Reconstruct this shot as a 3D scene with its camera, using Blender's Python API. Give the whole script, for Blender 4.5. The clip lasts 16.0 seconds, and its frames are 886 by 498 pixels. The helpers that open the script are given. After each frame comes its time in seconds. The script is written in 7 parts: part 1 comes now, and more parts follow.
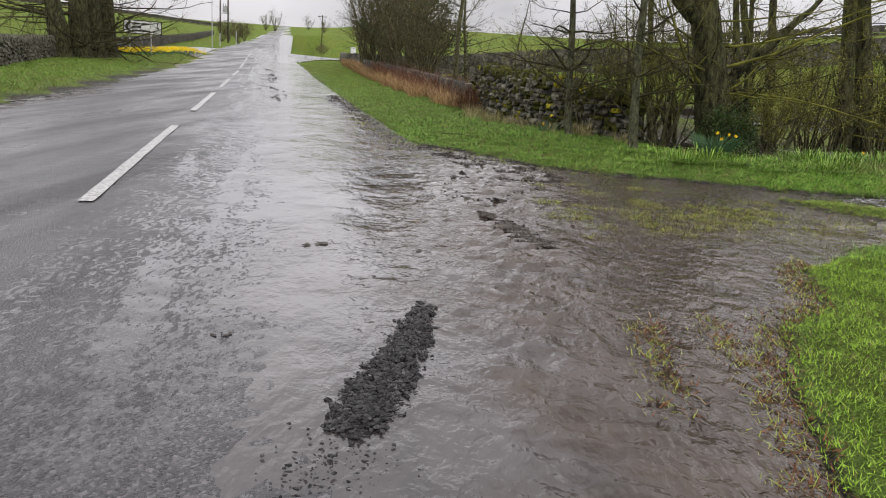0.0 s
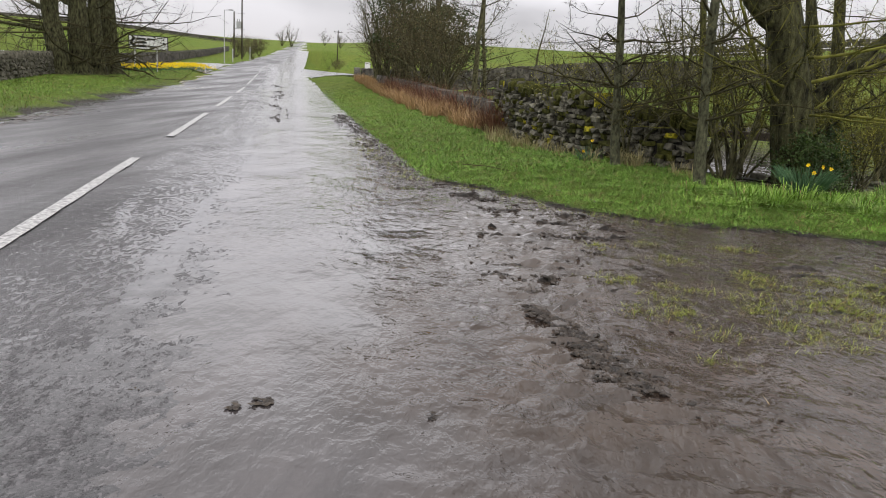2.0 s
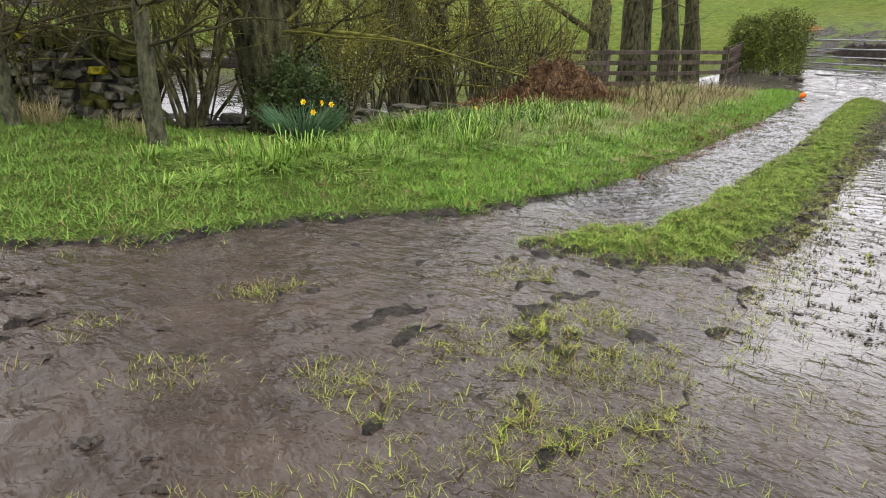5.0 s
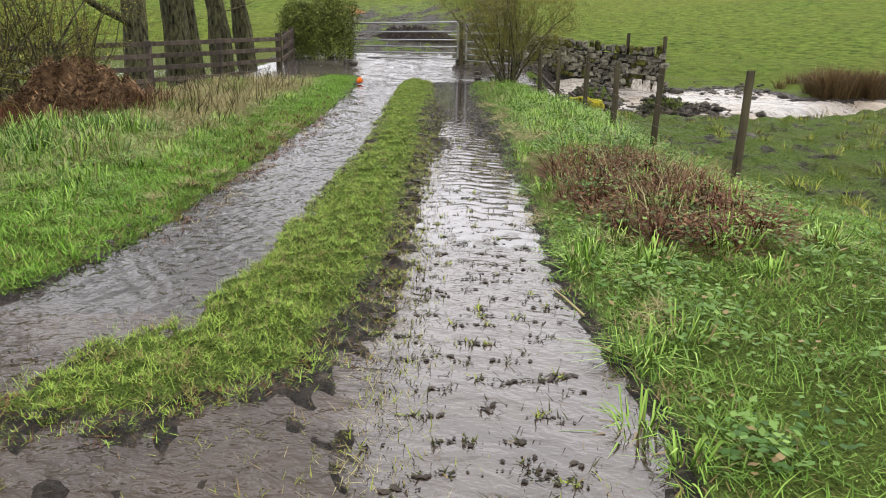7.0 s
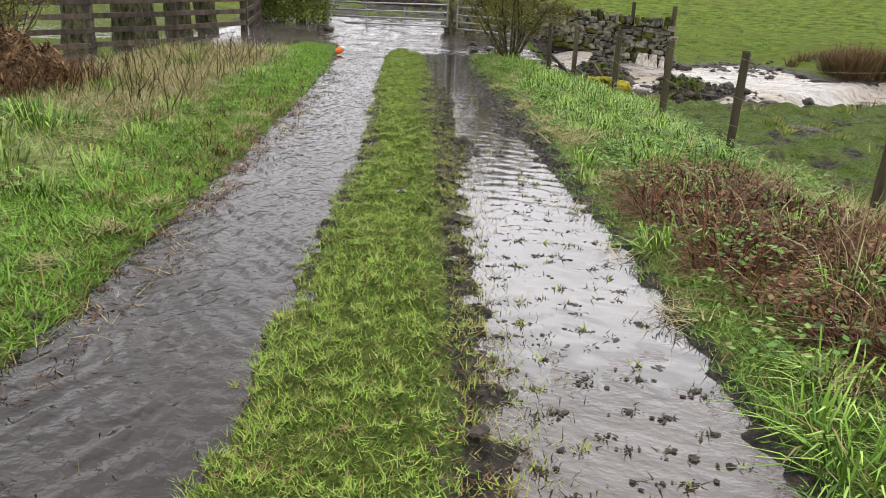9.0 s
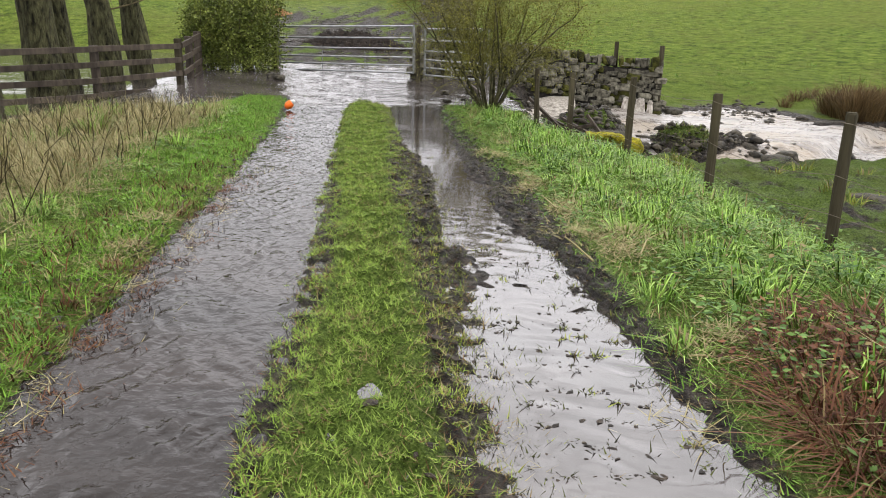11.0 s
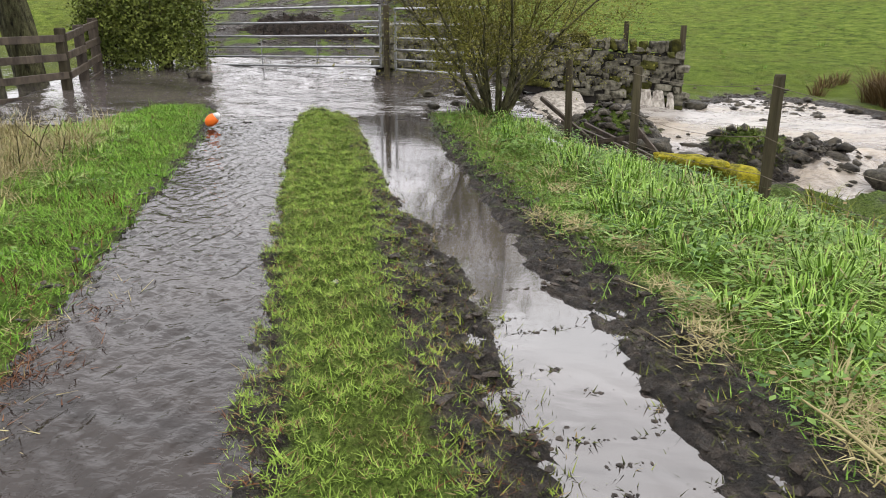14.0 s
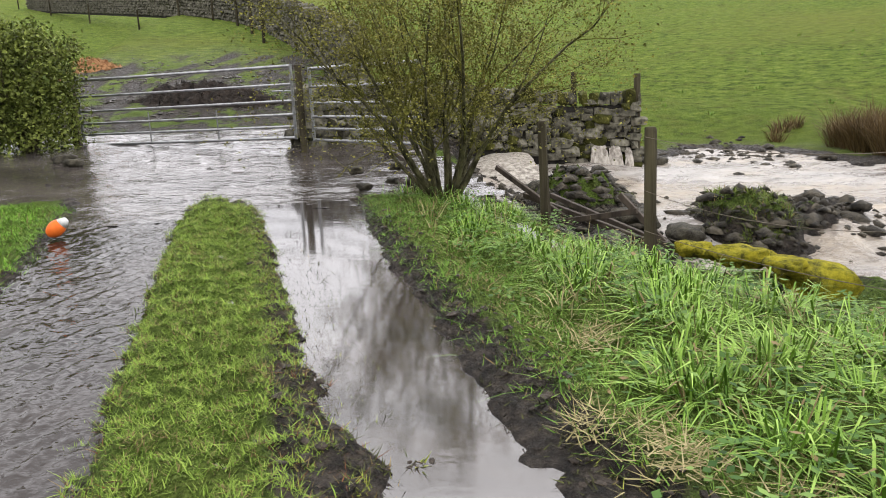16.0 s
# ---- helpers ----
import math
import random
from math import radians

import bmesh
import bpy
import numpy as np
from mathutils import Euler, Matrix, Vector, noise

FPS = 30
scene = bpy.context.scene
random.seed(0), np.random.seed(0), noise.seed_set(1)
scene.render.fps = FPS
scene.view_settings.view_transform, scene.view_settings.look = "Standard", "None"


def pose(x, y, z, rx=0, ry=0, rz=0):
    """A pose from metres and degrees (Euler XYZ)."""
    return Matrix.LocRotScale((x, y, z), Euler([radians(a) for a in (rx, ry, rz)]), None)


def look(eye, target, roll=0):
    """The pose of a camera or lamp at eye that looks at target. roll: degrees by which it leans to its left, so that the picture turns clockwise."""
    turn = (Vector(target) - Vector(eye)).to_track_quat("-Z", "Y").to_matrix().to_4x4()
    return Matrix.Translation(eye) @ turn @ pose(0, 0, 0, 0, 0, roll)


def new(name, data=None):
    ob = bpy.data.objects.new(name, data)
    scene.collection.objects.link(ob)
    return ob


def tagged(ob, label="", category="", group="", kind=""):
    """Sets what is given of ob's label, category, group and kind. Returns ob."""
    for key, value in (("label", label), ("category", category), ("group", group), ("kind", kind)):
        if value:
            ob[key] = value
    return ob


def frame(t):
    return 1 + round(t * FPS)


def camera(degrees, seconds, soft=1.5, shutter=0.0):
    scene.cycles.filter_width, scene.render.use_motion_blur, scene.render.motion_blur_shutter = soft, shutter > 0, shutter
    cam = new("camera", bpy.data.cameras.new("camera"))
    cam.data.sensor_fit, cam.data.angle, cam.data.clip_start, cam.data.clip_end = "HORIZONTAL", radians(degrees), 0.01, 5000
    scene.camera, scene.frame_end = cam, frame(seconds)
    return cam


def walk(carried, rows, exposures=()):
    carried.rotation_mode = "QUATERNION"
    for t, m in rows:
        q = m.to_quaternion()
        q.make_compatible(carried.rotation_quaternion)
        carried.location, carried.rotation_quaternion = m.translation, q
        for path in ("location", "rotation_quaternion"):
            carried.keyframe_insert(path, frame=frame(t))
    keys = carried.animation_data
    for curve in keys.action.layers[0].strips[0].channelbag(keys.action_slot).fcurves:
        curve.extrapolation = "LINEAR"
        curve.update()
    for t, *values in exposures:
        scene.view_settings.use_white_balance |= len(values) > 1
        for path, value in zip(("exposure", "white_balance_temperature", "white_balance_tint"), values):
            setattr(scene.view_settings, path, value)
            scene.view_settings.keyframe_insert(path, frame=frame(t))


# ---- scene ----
cam = camera(61.6, 16.0, 1.0)
PATH = [
    (0, (0.798, -0.019, 1.261), (0.745, 1.923, 0.788), 4.0),
    (0.5, (0.729, 0.565, 1.247), (0.621, 2.505, 0.77), 4.5),
    (1, (0.642, 1.161, 1.282), (0.476, 3.097, 0.81), 4.4),
    (1.5, (0.59, 1.733, 1.308), (0.425, 3.673, 0.853), 3.7),
    (2, (0.628, 2.3, 1.298), (0.529, 4.249, 0.858), 3.7),
    (2.5, (0.647, 2.86, 1.261), (0.673, 4.811, 0.821), 4.3),
    (3, (0.764, 3.407, 1.239), (0.873, 5.358, 0.813), 4.3),
    (3.5, (0.816, 3.963, 1.286), (0.971, 5.914, 0.871), 3.4),
    (4, (0.883, 4.547, 1.306), (1.174, 6.474, 0.855), 2.2),
    (4.5, (1.115, 5.055, 1.276), (1.722, 6.893, 0.769), 1.7),
    (5, (1.445, 5.666, 1.228), (2.632, 7.174, 0.666), 2.4),
    (5.2, (1.614, 5.844, 1.284), (2.972, 7.206, 0.735), 2.2),
    (7.3, (3.295, 6.647, 1.278), (5.099, 7.289, 0.702), 1.3),
    (7.5, (3.472, 6.762, 1.258), (5.276, 7.399, 0.675), 1.9),
    (8, (3.973, 7.051, 1.247), (5.772, 7.682, 0.641), 2.9),
    (8.5, (4.418, 7.385, 1.256), (6.207, 8.024, 0.63), 2.8),
    (9, (4.852, 7.722, 1.279), (6.656, 8.288, 0.628), 2.3),
    (9.5, (5.356, 7.999, 1.296), (7.203, 8.489, 0.706), 1.4),
    (9.7, (5.559, 8.094, 1.287), (7.425, 8.544, 0.727), 1.3),
    (11.8, (7.85, 8.894, 1.312), (9.679, 9.478, 0.751), 1.2),
    (12, (8.048, 9.005, 1.298), (9.86, 9.629, 0.724), 0.8),
    (12.5, (8.604, 9.243, 1.271), (10.399, 9.9, 0.681), 0.2),
    (13, (9.178, 9.501, 1.245), (10.99, 10.097, 0.644), 0.3),
    (13.5, (9.766, 9.723, 1.237), (11.612, 10.188, 0.626), 0.6),
    (14, (10.332, 9.903, 1.231), (12.208, 10.276, 0.646), 0.2),
    (14.5, (10.865, 10.083, 1.253), (12.771, 10.376, 0.722), -0.8),
    (15, (11.42, 10.229, 1.237), (13.348, 10.458, 0.757), -2.1),
    (15.5, (11.959, 10.337, 1.204), (13.895, 10.496, 0.729), -2.4),
    (16, (12.448, 10.389, 1.203), (14.389, 10.588, 0.76), -2.4),
]
walk(cam, [(t, look(eye, target, roll)) for t, eye, target, roll in PATH], [(0, -0.55), (3.5, -0.42), (4.5, -0.14), (5.2, -0.05), (7.5, -0.16), (16, -0.16)])

# ---- world and light ----
world = bpy.data.worlds.new("overcast_sky")
scene.world = world
world.use_nodes = True
wt = world.node_tree
wt.nodes.clear()
SUN_EL, SUN_ROT = radians(38), radians(150)


def sky_nodes():
    n, l = wt.nodes, wt.links
    out, bg = n.new("ShaderNodeOutputWorld"), n.new("ShaderNodeBackground")
    sky = n.new("ShaderNodeTexSky")
    sky.sky_type, sky.sun_disc, sky.sun_elevation, sky.sun_rotation = "NISHITA", False, SUN_EL, SUN_ROT
    dim = n.new("ShaderNodeVectorMath")
    dim.operation = "SCALE"
    dim.inputs["Scale"].default_value = 0.12
    l.new(sky.outputs[0], dim.inputs[0])
    co, sep, ramp = n.new("ShaderNodeTexCoord"), n.new("ShaderNodeSeparateXYZ"), n.new("ShaderNodeValToRGB")
    l.new(co.outputs["Generated"], sep.inputs[0])
    l.new(sep.outputs["Z"], ramp.inputs[0])
    for k, (p, c) in enumerate(((0.0, (0.86, 0.83, 0.875)), (0.09, (1.12, 1.08, 1.13)), (0.2, (2.52, 2.46, 2.56)), (0.38, (3.32, 3.26, 3.34)), (1.0, (2.5, 2.48, 2.5)))):
        el = ramp.color_ramp.elements[k] if k < 2 else ramp.color_ramp.elements.new(p)
        el.position, el.color = p, (*c, 1)
    cloud = n.new("ShaderNodeTexNoise")
    cloud.inputs["Scale"].default_value, cloud.inputs["Detail"].default_value = 3.0, 5.0
    stretch = n.new("ShaderNodeMapping")
    stretch.inputs["Scale"].default_value = (1, 1, 3)
    l.new(co.outputs["Generated"], stretch.inputs[0])
    l.new(stretch.outputs[0], cloud.inputs["Vector"])
    lift = n.new("ShaderNodeMapRange")
    lift.inputs["From Min"].default_value, lift.inputs["From Max"].default_value = 0.35, 0.65
    lift.inputs["To Min"].default_value, lift.inputs["To Max"].default_value = 0.75, 1.2
    l.new(cloud.outputs["Fac"], lift.inputs[0])
    veil = n.new("ShaderNodeVectorMath")
    veil.operation = "SCALE"
    l.new(ramp.outputs[0], veil.inputs[0])
    l.new(lift.outputs[0], veil.inputs["Scale"])
    mix = n.new("ShaderNodeMix")
    mix.data_type = "RGBA"
    mix.inputs["Factor"].default_value = 0.9
    l.new(dim.outputs[0], mix.inputs[6])
    l.new(veil.outputs[0], mix.inputs[7])
    l.new(mix.outputs[2], bg.inputs["Color"])
    bg.inputs["Strength"].default_value = 1.0
    l.new(bg.outputs[0], out.inputs[0])


sky_nodes()
sun = new("sun", bpy.data.lights.new("sun", "SUN"))
sun.data.energy, sun.data.angle, sun.data.color = 0.7, radians(25), (1.0, 0.97, 0.92)
sun.matrix_world = pose(0, 0, 30, 90 - math.degrees(SUN_EL), 0, 180 - math.degrees(SUN_ROT))


# ---- material helpers ----
class Mat:
    def __init__(self, name, rough=0.8, spec=0.5):
        self.m = bpy.data.materials.new(name)
        self.m.use_nodes = True
        self.t = self.m.node_tree
        self.b = self.t.nodes["Principled BSDF"]
        self.b.inputs["Roughness"].default_value = rough
        self.b.inputs["Specular IOR Level"].default_value = spec
        self.pos = None

    def n(self, kind, **kw):
        node = self.t.nodes.new(kind)
        for k, v in kw.items():
            node.inputs[k].default_value = v
        return node

    def l(self, a, b):
        self.t.links.new(a, b)

    def coords(self, scale=(1, 1, 1), rot=0.0):
        if self.pos is None:
            self.pos = self.n("ShaderNodeNewGeometry").outputs["Position"]
        mp = self.n("ShaderNodeMapping")
        mp.inputs["Scale"].default_value = scale
        mp.inputs["Rotation"].default_value = (0, 0, rot)
        self.l(self.pos, mp.inputs[0])
        return mp.outputs[0]

    def noise(self, scale, detail=4.0, rough=0.55, stretch=(1, 1, 1), rot=0.0, dist=0.0):
        t = self.n("ShaderNodeTexNoise", Scale=scale, Detail=detail, Roughness=rough, Distortion=dist)
        self.l(self.coords(stretch, rot), t.inputs["Vector"])
        return t.outputs["Fac"]

    def ramp(self, fac, stops):
        r = self.n("ShaderNodeValToRGB")
        e = r.color_ramp.elements
        while len(e) < len(stops):
            e.new(0.5)
        for el, (p, c) in zip(e, stops):
            el.position = p
            el.color = (*c, 1) if isinstance(c, tuple) else (c, c, c, 1)
        self.l(fac, r.inputs[0])
        return r.outputs[0]

    def mix(self, fac, a, b, mode="MIX"):
        m = self.n("ShaderNodeMix")
        m.data_type, m.blend_type = "RGBA", mode
        for sock, v in ((m.inputs[0], fac), (m.inputs[6], a), (m.inputs[7], b)):
            if isinstance(v, tuple):
                sock.default_value = (*v, 1)
            elif isinstance(v, (int, float)):
                sock.default_value = v
            else:
                self.l(v, sock)
        return m.outputs[2]

    def math(self, op, a, b=0.0):
        m = self.n("ShaderNodeMath")
        m.operation = op
        for sock, v in zip(m.inputs, (a, b)):
            if isinstance(v, (int, float)):
                sock.default_value = v
            else:
                self.l(v, sock)
        return m.outputs[0]

    def attr(self, name):
        a = self.n("ShaderNodeAttribute")
        a.attribute_name = name
        return a.outputs["Fac"]

    def rand(self, island=False):
        if island:
            return self.n("ShaderNodeNewGeometry").outputs["Random Per Island"]
        return self.n("ShaderNodeObjectInfo").outputs["Random"]

    def color(self, c):
        if isinstance(c, tuple):
            self.b.inputs["Base Color"].default_value = (*c, 1)
        else:
            self.l(c, self.b.inputs["Base Color"])
        return self

    def rough(self, r):
        if isinstance(r, (int, float)):
            self.b.inputs["Roughness"].default_value = r
        else:
            self.l(r, self.b.inputs["Roughness"])
        return self

    def bump(self, h, strength=0.5, dist=0.02):
        bnode = self.n("ShaderNodeBump", Strength=strength, Distance=dist)
        self.l(h, bnode.inputs["Height"])
        old = self.b.inputs["Normal"].links
        if old:
            self.l(old[0].from_socket, bnode.inputs["Normal"])
        self.l(bnode.outputs[0], self.b.inputs["Normal"])
        return self


def simple(name, lo, hi, scale=8.0, rough=0.8, bump=0.4, bscale=40.0, dist=0.01, stretch=(1, 1, 1), vary=0.0, island=False, spec=0.15):
    m = Mat(name, rough, spec)
    c = m.ramp(m.noise(scale, 5, 0.6, stretch), [(0.34, lo), (0.66, hi)])
    if vary:
        v = m.math("MULTIPLY_ADD", m.rand(island), vary)
        v.node.inputs[2].default_value = 1 - vary / 2
        hsv = m.n("ShaderNodeHueSaturation")
        m.l(c, hsv.inputs["Color"])
        m.l(v, hsv.inputs["Value"])
        c = hsv.outputs[0]
    m.color(c)
    m.bump(m.noise(bscale, 4, 0.6, stretch), bump, dist)
    return m.m


# ---- plan ----
TU, TN, T0 = (0.940, 0.342), (-0.342, 0.940), (4.0, 8.0)      # farm track: along, to its left, origin
RU, RN, R0 = (-0.267, 0.964), (0.964, 0.267), (-2.18, 5.60)   # road: along, to its right, origin on the centre line


def track(s, n):
    return T0[0] + s * TU[0] + n * TN[0], T0[1] + s * TU[1] + n * TN[1]


def in_track(x, y):
    return (x - T0[0]) * TU[0] + (y - T0[1]) * TU[1], (x - T0[0]) * TN[0] + (y - T0[1]) * TN[1]


def bend(s):
    """How far the road swings to its right beyond the crossroads."""
    return 0.034 * np.maximum(s - 66, 0)


def road_at(s, q):
    q = q + bend(s)
    return R0[0] + s * RU[0] + q * RN[0], R0[1] + s * RU[1] + q * RN[1]


def in_road(x, y):
    s = (x - R0[0]) * RU[0] + (y - R0[1]) * RU[1]
    return s, (x - R0[0]) * RN[0] + (y - R0[1]) * RN[1] - bend(s)


def smooth(a, b, v):
    t = np.clip((v - a) / (b - a), 0, 1)
    return t * t * (3 - 2 * t)


ROAD_S = [-200, 0, 10, 20, 33, 48, 65, 100, 142, 250, 400, 450, 600, 3000]
ROAD_Z = [-0.5, 0.0, 0.08, 0.18, 0.36, 0.8, 1.4, 2.6, 4.2, 9.2, 16.6, 17.6, 15, 0]
HILL_Z = [-1, 0.35, 0.4, 0.5, 0.8, 1.4, 2.6, 4.4, 7.4, 12.4, 14.6, 15.0, 10, 0]
TRACK_S = [-50, 6, 10, 13, 16, 18, 20, 22, 28, 47, 80, 140, 220, 400]
TRACK_Z = [0.0, 0.0, 0.03, 0.06, 0.12, 0.25, 0.42, 0.55, 1.5, 4.3, 8.5, 17, 26, 40]

_N = [(random.uniform(-1, 1), random.uniform(-1, 1), random.uniform(0, 6.28)) for _ in range(24)]


def wob(x, y, wave, k=0):
    """Cheap smooth noise of about the given wavelength, -1 to 1."""
    out = 0
    for i in range(6):
        a, b, c = _N[(i + 5 * k) % 24]
        norm = math.hypot(a, b) + 0.01
        f = 6.28 / wave * (0.7 + 0.22 * i)
        out = out + np.sin((a * x + b * y) / norm * f + c + 2.1 * np.sin((b * x - a * y) / norm * f * 0.6 + i + k))
    return out / 4.2


def poly_dist(x, y, pts):
    """Signed distance to a closed outline, positive inside."""
    pts = np.array(pts, float)
    d = np.full(np.shape(x), 1e9)
    inside = np.zeros(np.shape(x), bool)
    for (ax, ay), (bx, by) in zip(pts, np.roll(pts, -1, 0)):
        ex, ey = bx - ax, by - ay
        t = np.clip(((x - ax) * ex + (y - ay) * ey) / (ex * ex + ey * ey), 0, 1)
        d = np.minimum(d, np.hypot(x - ax - t * ex, y - ay - t * ey))
        cross = ((ay > y) != (by > y)) & (x < ex * (y - ay) / (ey if abs(ey) > 1e-9 else 1e-9) + ax)
        inside ^= cross
    return np.where(inside, d, -d)


VERGE = [road_at(56, 3.6), road_at(20, 3.5), road_at(14, 3.45), (-1.04, 13.9), (-0.2, 11.8), (0.7, 11.2), (1.6, 10.15), (2.6, 9.75), (3.7, 9.75),
         (4.7, 9.45), track(3, 0.72), track(6, 0.7), track(9.5, 0.7), track(12, 0.78), track(14.6, 0.9), track(16.9, 1.1), track(16.7, 1.9), track(14.9, 2.5), track(13.6, 4.9), (12.6, 15.6), (9, 14.6), (5, 13.6), (2, 16.5), (-1, 36), road_at(56, 9)]
LAWN = [road_at(-60, 3.4), road_at(-5, 3.2), (2.0, 2.2), (2.08, 2.48), (2.19, 3.04), (2.54, 3.97), (2.95, 4.38), (3.19, 5.29), (4.2, 6.4), (5.3, 6.6),
        track(2.2, -1.6), track(6, -1.66), track(8.5, -1.72), track(10, -1.6), track(11.5, -1.52), track(13, -1.5), track(14.5, -1.5), track(15.8, -1.6), track(15.9, -2.6), track(13, -3.2), track(9, -3.6), track(5.5, -4.2), track(2, -6), track(0, -30), (0, -60)]
STRIP = [(4.5, 8.78), track(2.6, 0.1), track(4, 0.0), track(5.5, -0.08), track(7, -0.15), track(8.6, -0.12), track(10.4, 0.0), track(12, 0.07), track(15.5, 0.12), track(16.5, -0.2), track(15.6, -0.72), track(12, -0.74), track(10, -0.69), track(9, -0.71), track(8, -0.8), track(5, -0.82), track(2.6, -0.8), (5.3, 7.85), (4.7, 8.2)]
BECK = [(26.3, 11.0), (24.2, 11.5), (21.8, 11.2), (20.2, 10.4), (18.9, 9.7), (17.7, 8.9), (17.3, 7.9), (18.0, 6.2), (19.2, 4.6), (21.5, 2.8),
        (25, 0.5), (30, -3), (31.5, -1.5), (26.5, 2.8), (25.2, 4.7), (27.6, 5.2), (28.6, 6.6), (26.4, 8.2)]


# lumps of mud standing out of the flood: x, y, breadth, height
CLUMPS = [(0.39, 10.7, 0.2, 0.08), (-0.08, 10.97, 0.12, 0.07), (0.66, 10.5, 0.16, 0.06), (0.93, 6.94, 0.11, 0.07), (1.05, 7.25, 0.17, 0.07), (0.75, 7.29, 0.1, 0.05), (1.22, 8.78, 0.16, 0.06), (1.85, 9.26, 0.13, 0.07),
          (0.79, 9.88, 0.22, 0.05), (1.54, 9.87, 0.2, 0.05), (1.56, 8.78, 0.18, 0.05), (0.87, 7.6, 0.12, 0.05), (0.1, 11.5, 0.2, 0.06), (1.3, 9.4, 0.2, 0.06), (0.6, 8.6, 0.1, 0.045), (1.9, 8.9, 0.14, 0.05)]


def beck_step(x, y):
    """0 in the lower channel, 1 on the upper apron."""
    return smooth(-0.45, 0.5, x - np.interp(y, [3.5, 4.6, 5.5, 7, 8.5, 10], [25.5, 23.0, 21.3, 20.2, 20.5, 20.9]))


def beck_level(x, y):
    return -0.68 + 0.27 * beck_step(x, y) + 0.12 * smooth(23.5, 25.8, x) * smooth(8, 9, y) + 0.22 * smooth(10.0, 11.2, y)


def wood_rise(x, y):
    """How far the flood's surface climbs behind the wood."""
    return 0.033 * np.maximum(0.68 * (x - 8) + 0.73 * (y - 9) - 16, 0)


def level_water(x, y):
    """Height of the flood's surface where there is one."""
    s, q = in_road(x, y)
    ts, tn = in_track(x, y)
    up = smooth(-0.5, 4.5, ts)
    return np.interp(ts, TRACK_S, TRACK_Z) * up + np.interp(s, ROAD_S, ROAD_Z) * (1 - up) + 0.012


def height(x, y):
    x, y = np.asarray(x, float), np.asarray(y, float)
    s, q = in_road(x, y)
    ts, tn = in_track(x, y)
    zr = np.interp(s, ROAD_S, ROAD_Z)
    wl = smooth(10, 60, -q)
    base = zr * (1 - wl) + np.interp(s, ROAD_S, HILL_Z) * wl
    zt = np.interp(ts, TRACK_S, TRACK_Z)
    wt_ = smooth(1, 9, q) * smooth(-2, 4, ts)
    rho = np.hypot(x - 12, y - 9)
    east = np.interp(rho, [0, 7, 10, 13, 16, 24, 60, 120, 300, 600, 2000], [0.0, 0.0, -0.12, -0.22, -0.1, 0.4, 5.6, 14.6, 43, 75, 70])
    north = zr + 0.12 + 4.5 * smooth(8, 60, q) * smooth(30, 110, s)
    bear = smooth(40, 80, np.degrees(np.arctan2(y - 9, np.maximum(x - 2, 0.01))))
    right = east * (1 - bear) + north * bear
    right = np.where(np.abs(tn) < 3.2, zt, right * smooth(3.2, 6, np.abs(tn)) + zt * (1 - smooth(3.2, 6, np.abs(tn))))
    z = base * (1 - wt_) + right * wt_
    # the road's bed, under the road itself
    onroad = smooth(3.9, 3.4, np.abs(q)) * smooth(-300, -200, s)
    z = z - 0.10 * onroad * smooth(0.12, -0.1, poly_dist(x, y, LAWN))
    # drive mouth: churned and flooded
    w = level_water(x, y)
    mouth = smooth(3.0, 3.6, q) * smooth(0.3, -0.3, poly_dist(x, y, VERGE)) * smooth(0.3, -0.3, poly_dist(x, y, LAWN)) * (ts < 19)
    lumps = 0.020 * wob(x, y, 0.33, 1) + 0.018 * wob(x, y, 0.9, 2) - 0.028 + 0.014 * smooth(1.7, 3.2, x) * smooth(9.2, 8.6, y) * smooth(5.2, 6.2, y)
    lumps = lumps - 0.03 * smooth(7.0, 5.5, y) + 0.016 * wob(x, y, 0.14, 2) + 0.014 * wob(x, y, 0.21, 3) - 0.012 * smooth(3.0, 1.5, x) - 0.03 * smooth(-0.75, -1.0, tn) * smooth(-3, -1, ts) * smooth(7, 5, ts)
    fan = np.exp(-(((x - 0.95) / 1.15) ** 2 + ((y - 8.9) / 2.1) ** 2))
    lumps = lumps + 0.055 * smooth(0.55, 0.95, wob(0.7 * x, 1.5 * y, 0.34, 1)) * fan
    for cx, cy, r, tall in CLUMPS:
        lumps = lumps + tall * np.exp(-(((x - cx) / r) ** 2 + ((y - cy) / (0.5 * r)) ** 2) ** 2) * (0.75 + 0.4 * wob(x, y, 0.13, 1))
    z = z * (1 - mouth) + (w + lumps) * mouth
    # ruts
    rut_l = smooth(-0.12, 0.12, tn - 0.02) * smooth(0.95, 0.68, tn)
    edge_r = np.interp(ts, [0, 5.5, 6.5, 7.4, 7.9, 9.3, 10.6, 11.3, 12.1, 13.1, 15.9], [-1.56, -1.54, -1.6, -1.54, -1.36, -1.38, -1.28, -1.36, -1.41, -1.4, -1.54]) + 0.05 * wob(x, y, 0.5, 1)
    edge_l = np.interp(ts, [0, 4, 5.7, 6.7, 7.3, 7.9, 9.3, 10.1, 10.8, 11.3, 12.7, 16], [-0.86, -0.86, -0.97, -1.13, -1.1, -0.96, -1.0, -1.03, -0.95, -0.86, -0.77, -0.66]) + (0.06 + 0.07 * smooth(9, 6, ts)) * wob(x, y, 0.35, 3)
    rut_r = smooth(-0.09, 0.09, tn - edge_r) * smooth(0.08, -0.08, tn - edge_l)
